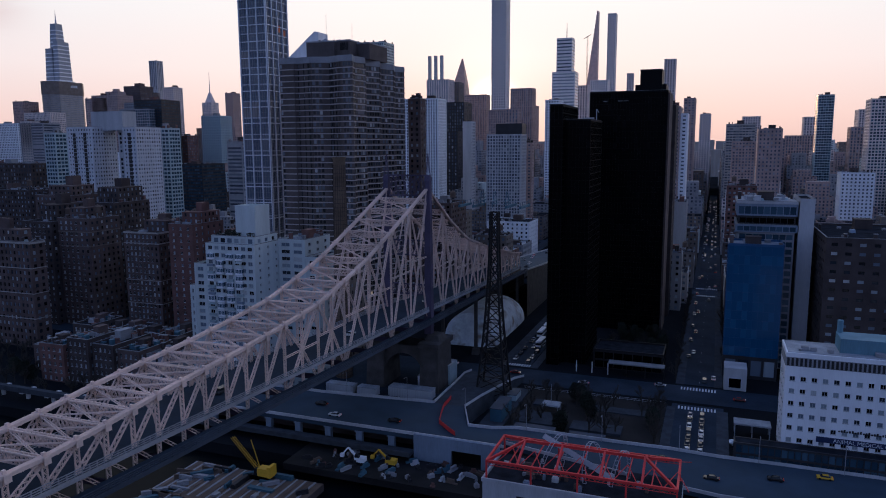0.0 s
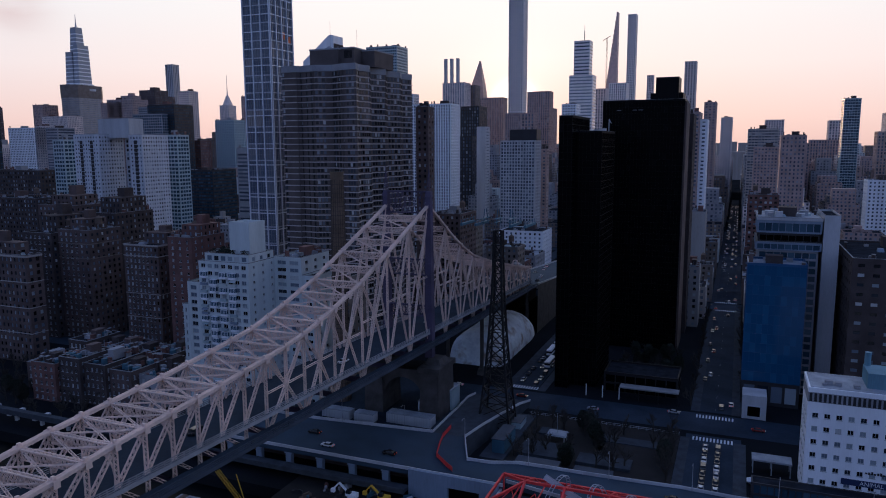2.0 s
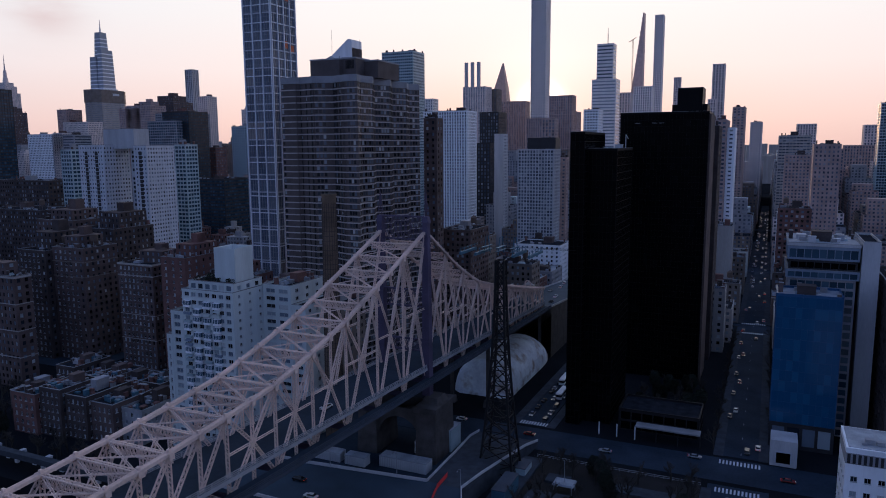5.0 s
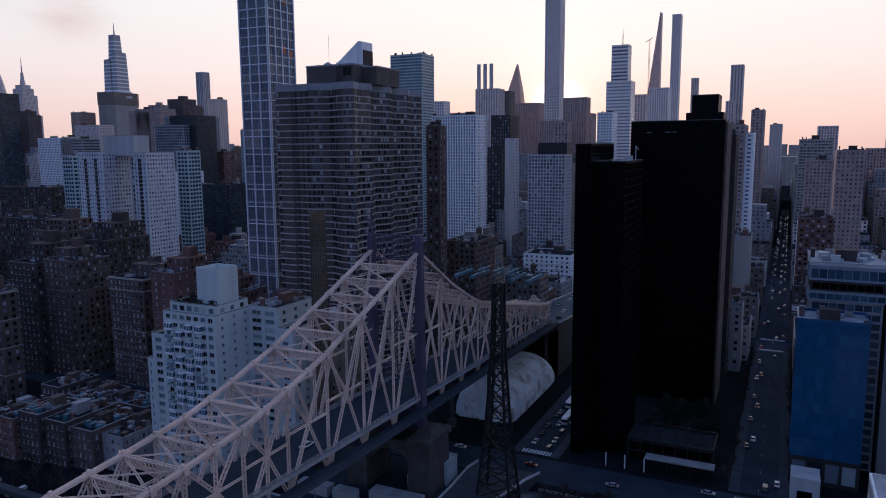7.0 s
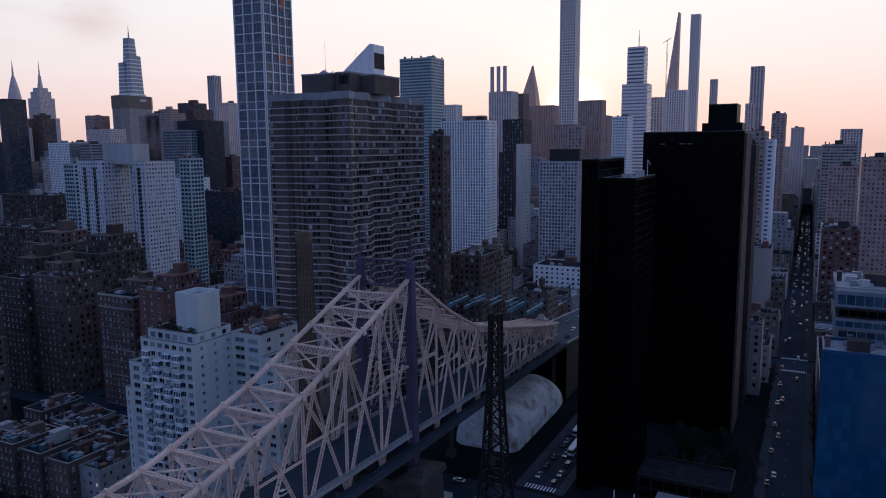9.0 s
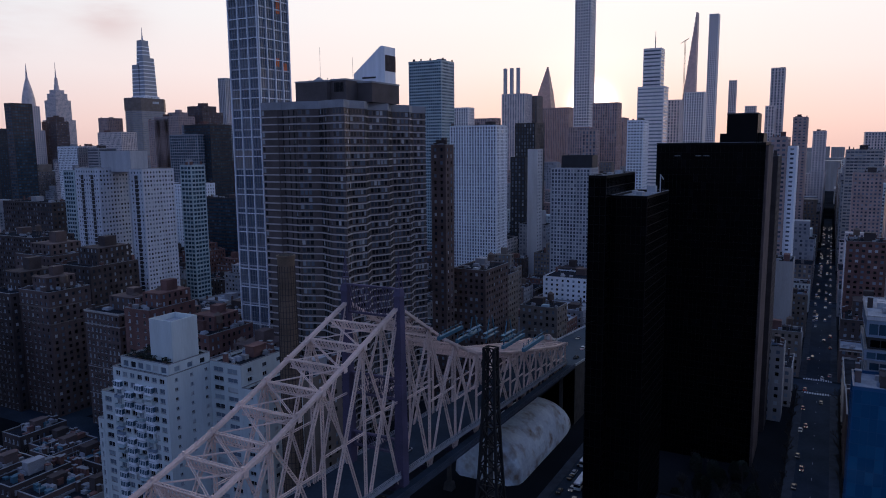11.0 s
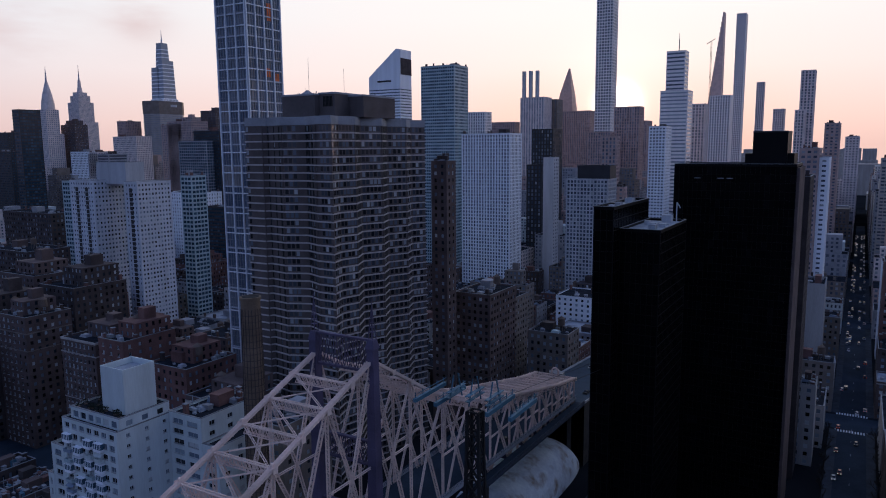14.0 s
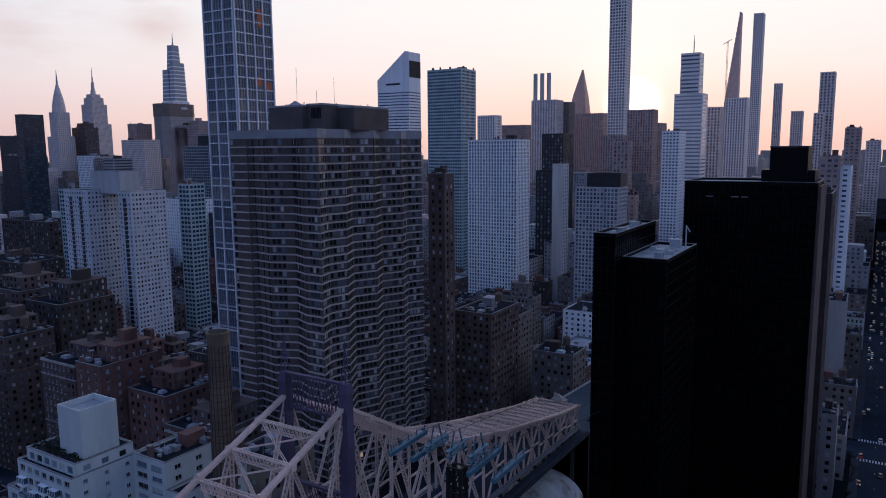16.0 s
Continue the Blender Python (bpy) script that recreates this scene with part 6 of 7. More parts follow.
part("louvre_band", g, GREY_STONE, hosp, "grey louvred plant band under the roofline")
for k in range(46):
    g = Geo()
    g.box(-28.4 + k * 1.25, -27.7 + k * 1.25, -8.12, -8.0, 30.5, 33.0)
    part("slat", g, DARK_METAL_AND_SHADE, hosp)
g = Geo()
g.box(-28.75, 28.75, -8, 8, 33.2, 34.6)
part("roof_slab", g, WHITE_PANEL, hosp)
g = Geo()
g.box(-28.2, 28.2, -7.4, 7.4, 34.6, 34.75)
part("roof", g, ROOF_PALE, hosp)
plant = thing("roof_plant_room", "blue-grey plant room on the hospital roof", "plant room", (163, -10.6, 40.75))
g = Geo()
g.box(-9, 9, -5, 5, 0, 4.5)
g.cyl(-8, 4, 4.5, 8.5, 0.9, 0.9, 12)
part("wall", g, PLANT_TEAL, plant)
r = random.Random(11)
for k in range(12):
    ob = thing("air_unit", "small grey rooftop air unit", "air unit", (142 + r.random() * 50, -18.5 + r.random() * 3, 40.75), "hospital air units")
    g = Geo()
    s = r.uniform(0.5, 1.1)
    g.box(-s, s, -s * 0.7, s * 0.7, 0.2, s * 1.2)
    g.box(-s * 0.8, s * 0.8, -s * 0.5, s * 0.5, 0, 0.2)
    part("casing", g, GREY_STONE, ob)
sign = thing("hospital_sign", "dark blue fascia sign with pale capital letters", "sign", (163.5, -20.15, 13.4))
g = Geo()
g.box(-15, 15, -0.1, 0.1, -0.9, 0.9)
part("board", g, material("navy_sign", (0.015, 0.03, 0.09), 0.5, var=0.15), sign)
cu = bpy.data.curves.new("lettering", "FONT")
cu.body, cu.size, cu.extrude, cu.align_x, cu.align_y = "ANIMAL MEDICAL CENTER", 1.7, 0.02, "CENTER", "CENTER"
cu.materials.append(MARKING)
txt = new("lettering", cu)
txt.parent, txt.location, txt.rotation_euler = sign, (0, -0.14, 0), (radians(90), 0, 0)
g = Geo()
for k in range(26):
    g.box(-9 + k * 0.75, -8.5 + k * 0.75, -0.05, 0.02, 3.1, 3.6 + 0.2 * (k % 3))
part("small_lettering", g, DARK_METAL_AND_SHADE, sign, "small unreadable dark lettering", kind="stuff")
glassy = block("glass_block", "long low dark-glazed block beside the expressway", 124.5, 200, -25.3, -20.2, 11, DARK_METAL_AND_SHADE, PANE_BLUE, floor=2.3, bay=1.9, wf=0.88, hf=0.8, sides="es", clutter=False, parapet=0.4)
shed = thing("canopy_shed", "long flat-roofed shed beside the side street", "shed", (131, 0, 4))
g = Geo()
g.box(-6, 6, -3, 3, 4.4, 4.9)
for x in (-5.6, 0, 5.6):
    for y in (-2.6, 2.6):
        g.box(x - 0.15, x + 0.15, y - 0.15, y + 0.15, 0, 4.4)
part("roof", g, ROOF_PALE, shed)
boat = thing("covered_boat", "small boat under a pale shrink-wrap cover", "boat", (130, -12, 4))
g = Geo()
g.frustum(0, 0, 0.6, 1.6, 5.5, 0.9, 6.5, 1.5)
g.frustum(0, 0, 1.6, 2.8, 6.5, 1.5, 4.5, 0.2)
g.box(-3, -2.6, -0.8, 0.8, 0, 0.7)
g.box(2.6, 3, -0.8, 0.8, 0, 0.7)
part("hull", g, FABRIC, boat)
kiosk = thing("corner_building", "low white corner building with a framed dark window", "building", (126.5, 53, 4))
g = Geo()
g.box(-4.4, 4.4, -5, 5, 0, 9.5)
part("wall", g, CONCRETE, kiosk)
g = Geo()
g.box(-2.4, 2.2, -5.15, -5.0, 1.2, 5.2)
part("window", g, BLACK_GLASS, kiosk)
g = Geo()
g.box(-2.8, 2.6, -5.3, -5.1, 5.2, 5.6)
g.box(-2.8, -2.4, -5.3, -5.1, 1.2, 5.2)
g.box(2.2, 2.6, -5.3, -5.1, 1.2, 5.2)
part("window_frame", g, SILVER, kiosk)

# ---- tramway tower ----
tram = thing("tramway_tower", "tall black lattice steel tramway tower with blue-green head gear", "tower", (35.5, 3, 4))
def leg_at(sx, sy, f):
    s = 4.9 * (1 - f) ** 1.9 + 1.45
    return (sx * s, sy * s * 0.8, 76 * f)
for sx in (-1, 1):
    for sy in (-1, 1):
        g = Geo()                              # one tapering leg, bent outward towards its foot
        rings = []
        for k in range(15):
            x, y, z = leg_at(sx, sy, k / 14)
            rings.append(len(g.v))
            g.v += [(x - 0.34, y - 0.34, z), (x + 0.34, y - 0.34, z), (x + 0.34, y + 0.34, z), (x - 0.34, y + 0.34, z)]
        for p, q in zip(rings, rings[1:]):
            for i in range(4):
                j = (i + 1) % 4
                g.f.append((p + i, p + j, q + j, q + i))
        g.f += [tuple(rings[0] + i for i in (3, 2, 1, 0)), tuple(rings[-1] + i for i in range(4))]
        g.m = [0] * len(g.f)
        part("leg", g, BLACK_STEEL, tram)
for k in range(14):
    for a, b in (((-1, -1), (1, -1)), ((1, -1), (1, 1)), ((1, 1), (-1, 1)), ((-1, 1), (-1, -1))):
        g = Geo()
        g.beam(leg_at(*a, k / 14), leg_at(*b, (k + 1) / 14), 0.3, 0.3)
        g.beam(leg_at(*b, k / 14), leg_at(*a, (k + 1) / 14), 0.3, 0.3)
        g.beam(leg_at(*a, (k + 1) / 14), leg_at(*b, (k + 1) / 14), 0.3, 0.3)
        part("bracing", g, BLACK_STEEL, tram)
for y in (-2.2, 2.2):
    g = Geo()
    g.laced((-13, y, 77.5), (13, y, 77.5), 2.2, 0.6, 0.3, 1.8)
    head = part("head_girder", g, BLUE_STEEL, tram, "blue-green steel head girder")
for x in (-12, -6.5, 6.5, 12):
    g = Geo()
    g.beam((x, -7, 78.6), (x, 7, 78.6), 0.8, 0.9)
    for k in range(5):
        g.beam((x, -6.5 + 3.2 * k, 79), (x, -6.5 + 3.2 * k, 80.4), 0.18, 0.18)
    g.beam((x + 0.6, -6.5, 80.3), (x + 0.6, 6.5, 80.3), 0.12, 0.12)
    part("saddle", g, BLUE_STEEL, head, "blue-green cable saddle beam")
for x in (-5, 0, 5):
    g = Geo()
    g.laced((x, -4, 80), (x, 4, 80), 1.4, 1.0, 0.2, 1.4)
    g.beam((x, -3, 78), (x, -1, 84), 0.25, 0.25)
    g.beam((x, 3, 78), (x, 1, 84), 0.25, 0.25)
    part("platform", g, BLUE_STEEL, tram)
for x in (-12, -6.5, 6.5, 12):
    cable = thing("tram_cable", "taut dark steel tramway cable", "cable", (35.5 + x, 3, 83.2), "tram cables")
    g = Geo()
    g.beam((0, 7, 0), (0, 250, -34), 0.10, 0.10)
    part("strand", g, BLACK_STEEL, cable)

# ---- tennis bubble under the bridge approach ----
dome = thing("tennis_bubble", "large white air-supported tennis bubble with stains", "dome", (0, 110, 4))
g = Geo()
NU, NV = 26, 18
def dome_point(u, v):
    y = -36 + 72 * u / NU
    e = max(0.0, (y - 14) / 22) if y > 0 else max(0.0, (-y - 29) / 7)
    s = math.sqrt(max(0.0, 1 - e ** 2.2))
    a = math.pi * v / NV
    return (-14.3 * math.cos(a) * (0.72 + 0.28 * s), y, 16.2 * math.sin(a) ** 0.8 * s)
for u in range(NU):
    for v in range(NV):
        g.quad(dome_point(u, v), dome_point(u, v + 1), dome_point(u + 1, v + 1), dome_point(u + 1, v))
part("membrane", g, FABRIC, dome)

# ---- yard sheds, trailers, barge and crawler crane ----
def trailer(x, y, w, d, h, mat, lab):
    ob = thing("site_container", lab, "container", (x, y, 4))
    g = Geo()
    g.box(-w / 2, w / 2, -d / 2, d / 2, 0, h)
    body = part("body", g, mat, ob)
    rib = Geo()
    rib.box(0, 0.3, -d / 2 - 0.06, -d / 2, 0.2, h - 0.2)
    rib = rib.mesh("rib", [mat])
    for k in range(int(w / 0.7)):
        part("rib", rib, None, body, at=(-w / 2 + k * 0.7, 0, 0))
    g = Geo()
    g.box(-w / 2 - 0.1, w / 2 + 0.1, -d / 2 - 0.1, d / 2 + 0.1, h, h + 0.15)
    part("roof", g, ROOF_PALE, ob)
g = Geo()
g.box(-40, 27, -27.8, 18, 3.8, 8)
structure("pavement", g, ASPHALT, "raised asphalt yard beside the bridge", "yard")
for args in ((-22, -18, 12, 4, 7.2), (-10, -18, 8, 4, 7.2), (7, -14, 18, 5, 7.6)):
    trailer(args[0], args[1], args[2], args[3], args[4], CONCRETE, "pale corrugated site container")
trailer(11, 8, 11, 9, 12, TEAL, "teal-clad two-storey site cabin")
trailer(7, 0, 5, 4, 8.2, WHITE_PANEL, "small white site cabin")
g = Geo()
RAMP = [(-28, 22, 34, 12.0), (-14, 21, 35.5, 11.2), (0, 20, 37.5, 10.2), (18, 18, 40, 8.6), (30, 17, 41, 6.0)]
for (ya, la, ra, za), (yb, lb, rb, zb) in zip(RAMP, RAMP[1:]):
    g.quad((la, ya, za), (ra, ya, za), (rb, yb, zb), (lb, yb, zb))
    g.quad((ra, ya, 4), (rb, yb, 4), (rb, yb, zb), (ra, ya, za))
    g.quad((lb, yb, 4), (la, ya, 4), (la, ya, za), (lb, yb, zb))
g.quad((41, 30, 4), (17, 30, 4), (17, 30, 6), (41, 30, 6))
structure("road", g, PAVING, "pale concrete ramp from the expressway to the avenue", "ramp")
for side in (1, 2):
    g = Geo()
    for p, q in zip(RAMP, RAMP[1:]):
        g.beam((p[side], p[0], p[3] + 0.45), (q[side], q[0], q[3] + 0.45), 0.3, 0.9)
    structure("parapet", g, CONCRETE, "low concrete barrier along the ramp", "barrier")
g = Geo()
g.box(38.2, 46.8, -25.8, 18, 3.8, 5)
structure("pavement", g, PAVING, "paved plaza below the tramway", "pavement")
for x0, y0, l, w, h, mat in ((43.5, -14, 2.2, 7, 5.6, BLUE_STEEL), (43.2, 6, 1.8, 4, 3.2, TEAL), (60, -30, 7, 2.5, 4.2, DARK_METAL_AND_SHADE), (78, -29, 6, 2, 3.6, BLUE_STEEL)):
    shed = thing("site_cabin", "dark blue-clad flat-roofed site cabin by the ramp", "cabin", (x0, y0, 4.2), "cabins by the ramp")
    g = Geo()
    g.box(-l, l, -w, w, 0, h)
    part("body", g, mat, shed)
    g = Geo()
    g.box(-l - 0.2, l + 0.2, -w - 0.2, w + 0.2, h, h + 0.2)
    part("roof", g, BLUE_RAIL, shed)
fence = thing("site_fence", "red mesh site fence in a bent line", "fence", (0, 0, 2.9))
pts = [(26.6, -22.5), (27.0, -31), (28.6, -38), (30.9, -46), (36, -51), (39.5, -54)]
for a, b in zip(pts, pts[1:]):
    n = max(2, int(math.dist(a, b) / 1.5))
    for k in range(n):
        p = (a[0] + (b[0] - a[0]) * k / n, a[1] + (b[1] - a[1]) * k / n)
        q = (a[0] + (b[0] - a[0]) * (k + 1) / n, a[1] + (b[1] - a[1]) * (k + 1) / n)
        g = Geo()
        g.beam((*p, 9.9), (*q, 9.9), 0.08, 1.5)
        g.beam((*p, 9.1), (*p, 10.8), 0.1, 0.1)
        part("panel", g, RED_STEEL, fence)
barge = thing("work_barge", "timber-decked construction barge in the river", "barge", (-16, -95, 0))
g = Geo()
g.box(-26, 22, -18, 14, -1, 2.2)
part("hull", g, DARK_BRICK, barge)
for k in range(60):
    g = Geo()
    g.box(-26 + k * 0.8, -25.3 + k * 0.8, -17.8, 13.8, 2.2, 2.32 + 0.05 * (k % 3))
    part("plank", g, WOOD_TANK if k % 4 else GREY_STONE, barge)
r = random.Random(21)
for k in range(46):
    ob = thing("material_stack", "small stack of timber and steel building material", "stack", (-40 + r.random() * 44, -110 + r.random() * 28, 2.35), "stacks on the barge")
    s, l = r.uniform(0.4, 1.0), r.uniform(1.0, 4.5)
    mt = r.choice([WOOD_TANK, GREY_STONE, GREY_STONE, BLUE_STEEL, DARK_METAL_AND_SHADE])
    for j in range(r.randint(2, 4)):
        layer = Geo()
        layer.box(-l, l, -s + j * 0.1, s - j * 0.1, j * 0.35, j * 0.35 + 0.3)
        part("layer", layer, mt, ob)
    ob.rotation_euler[2] = r.choice([0, 0.1, 1.57, 0.8])
for k in range(60):
    ob = thing("site_debris", "piece of building debris on the riverside yard", "debris", (-8 + r.random() * 62, -75 + r.random() * 15, 4.2), "yard debris")
    g = Geo()
    s, l = r.uniform(0.2, 0.7), r.uniform(0.4, 2.5)
    g.box(-l, l, -s, s, 0, r.uniform(0.3, 1.2))
    g.box(-l * 0.5, l * 0.7, -s * 0.6, s * 0.5, 0.3, r.uniform(1.2, 1.6))
    part("heap", g, r.choice([WOOD_TANK, GREY_STONE, CONCRETE, BLUE_STEEL, GREY_STONE, RED_BRICK, DARK_METAL_AND_SHADE, DARK_METAL_AND_SHADE]), ob)
    ob.rotation_euler[2] = r.random() * 3
cr = thing("crawler_crane", "yellow crawler crane with lattice boom on the barge", "crane", (-14, -84, 2.3))
g = Geo()
for y in (-1.7, 1.7):
    for k in range(2):
        g.box(-3.2, 3.2, y - 0.5, y + 0.5, 0.1, 1.0)
part("track", g, RUBBER_AND_SHADE, cr)
g = Geo()
g.box(-1.2, 3.0, -1.5, 1.5, 1.1, 3.6)
g.box(2.6, 3.8, -1.8, 1.8, 1.1, 4.6)
crane_body = part("body", g, YELLOW, cr)
g = Geo()
g.box(-2.4, -1.2, -1.5, -0.2, 1.2, 3.4)
part("cab", g, CAR_GLASS, crane_body, "dark glazed cab")
g = Geo()
for y in (-0.5, 0.5):
    g.laced((-1.0, y, 2.0), (-11, y, 12), 0.9, 0.1, 0.1, 1.1)
g.beam((-4, 0, 12), (-1, 0, 3), 0.2, 0.2)
part("boom", g, YELLOW, crane_body, "yellow lattice boom")
for (x, y, lab, mat) in ((22, -66, "parked yellow excavator with folded arm", YELLOW), (12, -68, "small white site loader", WHITE_PANEL)):
    ex = thing("excavator", lab, "excavator", (x, y, 4.2))
    g = Geo()
    g.box(-2, 2, -1.4, -0.7, 0, 0.9)
    g.box(-2, 2, 0.7, 1.4, 0, 0.9)
    part("track", g, RUBBER_AND_SHADE, ex)
    g = Geo()
    g.box(-1.6, 1.8, -1.2, 1.2, 0.9, 2.3)
    ex_body = part("body", g, mat, ex)
    g = Geo()
    g.box(-1.4, 0, -1.1, 0.1, 2.3, 3.3)
    part("cab", g, CAR_GLASS, ex_body, "dark glazed cab")
    g = Geo()
    g.beam((-1.5, 0.5, 2), (-4.5, 0.5, 4.6), 0.4, 0.6)
    g.beam((-4.5, 0.5, 4.6), (-6.6, 0.5, 2.2), 0.35, 0.45)
    g.box(-7.4, -6.2, 0, 1, 1.2, 2.3)
    part("arm", g, mat, ex_body)

# ---- park between avenue and expressway ----
g = Geo()
g.box(47, 101, -40, 21, 3.8, 4.25)
structure("ground", g, EARTH, "dark bare park ground", "park")
for (x0, x1, y0, y1, z) in ((50, 66, -20, -8, 6.2), (70, 88, -18, -10, 5.2), (52, 60, 2, 8, 5.0), (74, 98, 4, 10, 4.6)):
    g = Geo()
    g.box(x0, x1, y0, y1, 4.2, z)
    structure("pavement", g, PAVING, "raised paved terrace in the park", "terrace")
for (x0, x1, y) in ((44, 101, 20.5),):
    g = Geo()
    for k in range(19):
        x = 44 + k * 3
        g.beam((x, y, 4.2), (x, y, 5.4), 0.12, 0.12)
    for z in (4.7, 5.3):
        g.beam((44, y, z), (101, y, z), 0.1, 0.1)
    fence = thing("park_fence", "pale metal park railing", "fence", (0, 0, 0))
    part("rail", g, CONCRETE, fence)
pod = block("entrance_pavilion", "low black entrance pavilion with pale flat canopy", 66, 97, 60, 78, 13, BLACK_STEEL, BLACK_GLASS, floor=4, bay=4, wf=0.9, hf=0.8, sides="en", roof_mat=ROOF_DARK, clutter=False)
can = thing("canopy", "long pale flat canopy on slim posts", "canopy", (86, 53.5, 4))
g = Geo()
g.box(-12, 12, -2.5, 2.5, 5.2, 5.7)
part("roof", g, COPING, can)
for x in (-26, -19, -12, -4, 4, 12):
    g = Geo()
    g.beam((x, -2.2, 0), (x, -2.2, 5.2), 0.4, 0.4)
    part("post", g, MARKING if x < -10 else BLACK_STEEL, can)
gaz = thing("park_shelter", "small park shelter with pale flat roof and mast", "shelter", (60, -2, 4.2))
g = Geo()
g.frustum(0, 0, 3, 3.5, 3.6, 2.8, 3.2, 2.4)
for x in (-3, 3):
    for y in (-2.2, 2.2):
        g.box(x - 0.12, x + 0.12, y - 0.12, y + 0.12, 0, 3)
g.beam((0, 0, 3.4), (0, 0, 11), 0.12, 0.12)
part("roof", g, ROOF_PALE, gaz)

# ---- trees ----
def bare_tree(seed, h=9.0):
    """A leafless winter tree: tapered trunk, limbs and fine twigs."""
    r = random.Random(seed)
    root = thing("bare_tree", "leafless winter street tree with fine dark twigs", "tree", (0, 0, -200), "bare trees")
    trunk, twigs = Geo(), Geo()

    def grow(p, d, L, w, level):
        q = p + d * L
        (trunk if level < 2 else twigs).beam(tuple(p), tuple(q), w, w)
        if level == 4:
            return
        for _ in range(3 if level else 5):
            nd = (d + Vector((r.uniform(-0.9, 0.9), r.uniform(-0.9, 0.9), r.uniform(-0.15, 0.7)))).normalized()
            grow(p + d * L * r.uniform(0.55, 1.0), nd, L * r.uniform(0.55, 0.8), w * 0.55, level + 1)
    grow(Vector((0, 0, 0)), Vector((0, 0, 1)), h * 0.32, 0.42, 0)
    part("trunk", trunk, BARK, root)
    part("crown", twigs, BARK, root, kind="stuff")
    return root


kinds = [bare_tree(s, 9 + s % 3) for s in (1, 2, 3, 4)]
r = random.Random(31)
spots = [(48 + r.random() * 52, -24 + r.random() * 44) for _ in range(40)]
spots += [(99.5, y) for y in range(-20, 20, 8)] + [(102.8, y) for y in range(54, 240, 14)] + [(122.2, y) for y in range(90, 240, 14)]
spots += [(-200 + r.random() * 110, -48 + r.random() * 78) for _ in range(60)] + [(-230 + r.random() * 70, -52 + r.random() * 46) for _ in range(45)] + [(-160 + r.random() * 66, -54 + r.random() * 14) for _ in range(24)]
spots += [(68 + r.random() * 30, 80 + r.random() * 50) for _ in range(14)]
for k, (x, y) in enumerate(spots):
    if -150 < x < -92 and -46 < y < 10 and k % 3:
        continue
    copy_thing(kinds[k % 4], pose(x, y, 4.0, 0, 0, r.random() * 360))
for t0 in kinds:
    for o in list(t0.children_recursive) + [t0]:
        bpy.data.objects.remove(o)


def leafy(seed, h, rad):
    r = random.Random(seed)
    root = thing("evergreen_tree", "dense dark evergreen tree", "tree", (0, 0, -200), "evergreen trees")
    g = Geo()
    g.beam((0, 0, 0), (0, 0, h * 0.6), 0.35, 0.35)
    for _ in range(9):
        a, z = r.random() * 6.28, h * r.uniform(0.25, 0.7)
        g.beam((0, 0, z), (rad * 0.7 * math.cos(a), rad * 0.7 * math.sin(a), z + h * 0.15), 0.12, 0.12)
    part("trunk", g, BARK, root)
    g = Geo()
    for _ in range(1400):
        z = r.random()
        R = rad * (0.35 + 0.65 * math.sin(math.pi * min(1, z * 0.8 + 0.15))) * r.random() ** 0.4
        a = r.random() * 6.283
        c = Vector((R * math.cos(a), R * math.sin(a), h * (0.15 + 0.85 * z)))
        s = r.uniform(0.15, 0.4)
        d1 = Vector((r.uniform(-1, 1), r.uniform(-1, 1), r.uniform(-1, 1))).normalized() * s
        d2 = d1.orthogonal().normalized() * s * 0.6
        g.quad(tuple(c - d1), tuple(c + d2), tuple(c + d1), tuple(c - d2))
    part("crown", g, LEAF, root, kind="stuff")
    return root


ev = [leafy(s, 7.5, 2.6) for s in (5, 6)]
for k in range(34):
    x, y = (70 + r.random() * 26, 82 + r.random() * 45) if k < 14 else ((60 + r.random() * 38, -22 + r.random() * 36) if k < 22 else (-190 + r.random() * 100, -45 + r.random() * 60))
    copy_thing(ev[k % 2], pose(x, y, 4.0, 0, 0, r.random() * 360))
for t0 in ev:
    for o in list(t0.children_recursive) + [t0]:
        bpy.data.objects.remove(o)

# ---- road markings ----
def marks(name, boxes, lab):
    for b in boxes:
        g = Geo()
        g.box(*b)
        structure(name, g, MARKING, lab, "marking")


for y in (42.0, 18.5):
    marks("crossing_stripe", [(105.4 + k * 1.2, 106.0 + k * 1.2, y, y + 3.4, 4.03, 4.07) for k in range(12)], "white zebra crossing stripe")
marks("crossing_stripe", [(26 + k * 1.2, 26.6 + k * 1.2, 50, 53.4, 4.03, 4.07) for k in range(12)], "white zebra crossing stripe")
marks("crossing_stripe", [(105.4 + k * 1.2, 106.0 + k * 1.2, y, y + 3.0, 4.05, 4.09) for k in range(12) for y in (241, 266)], "white zebra crossing stripe")
g = Geo()
for x in (112.5,):
    for k in range(22):
        g.box(x - 0.05, x + 0.05, 52 + k * 16, 54 + k * 16, 4.03, 4.06)
structure("lane_marking", g, MARKING, "white dashed lane markings", "marking")
g = Geo()
g.box(103, 122, -26, 24, 3.6, 4.04)
structure("road", g, ASPHALT, "asphalt side street", "road")
for x0, x1 in ((101.2, 104.5), (119.5, 123.5)):
    kerb(x0, x1, -25, 20)

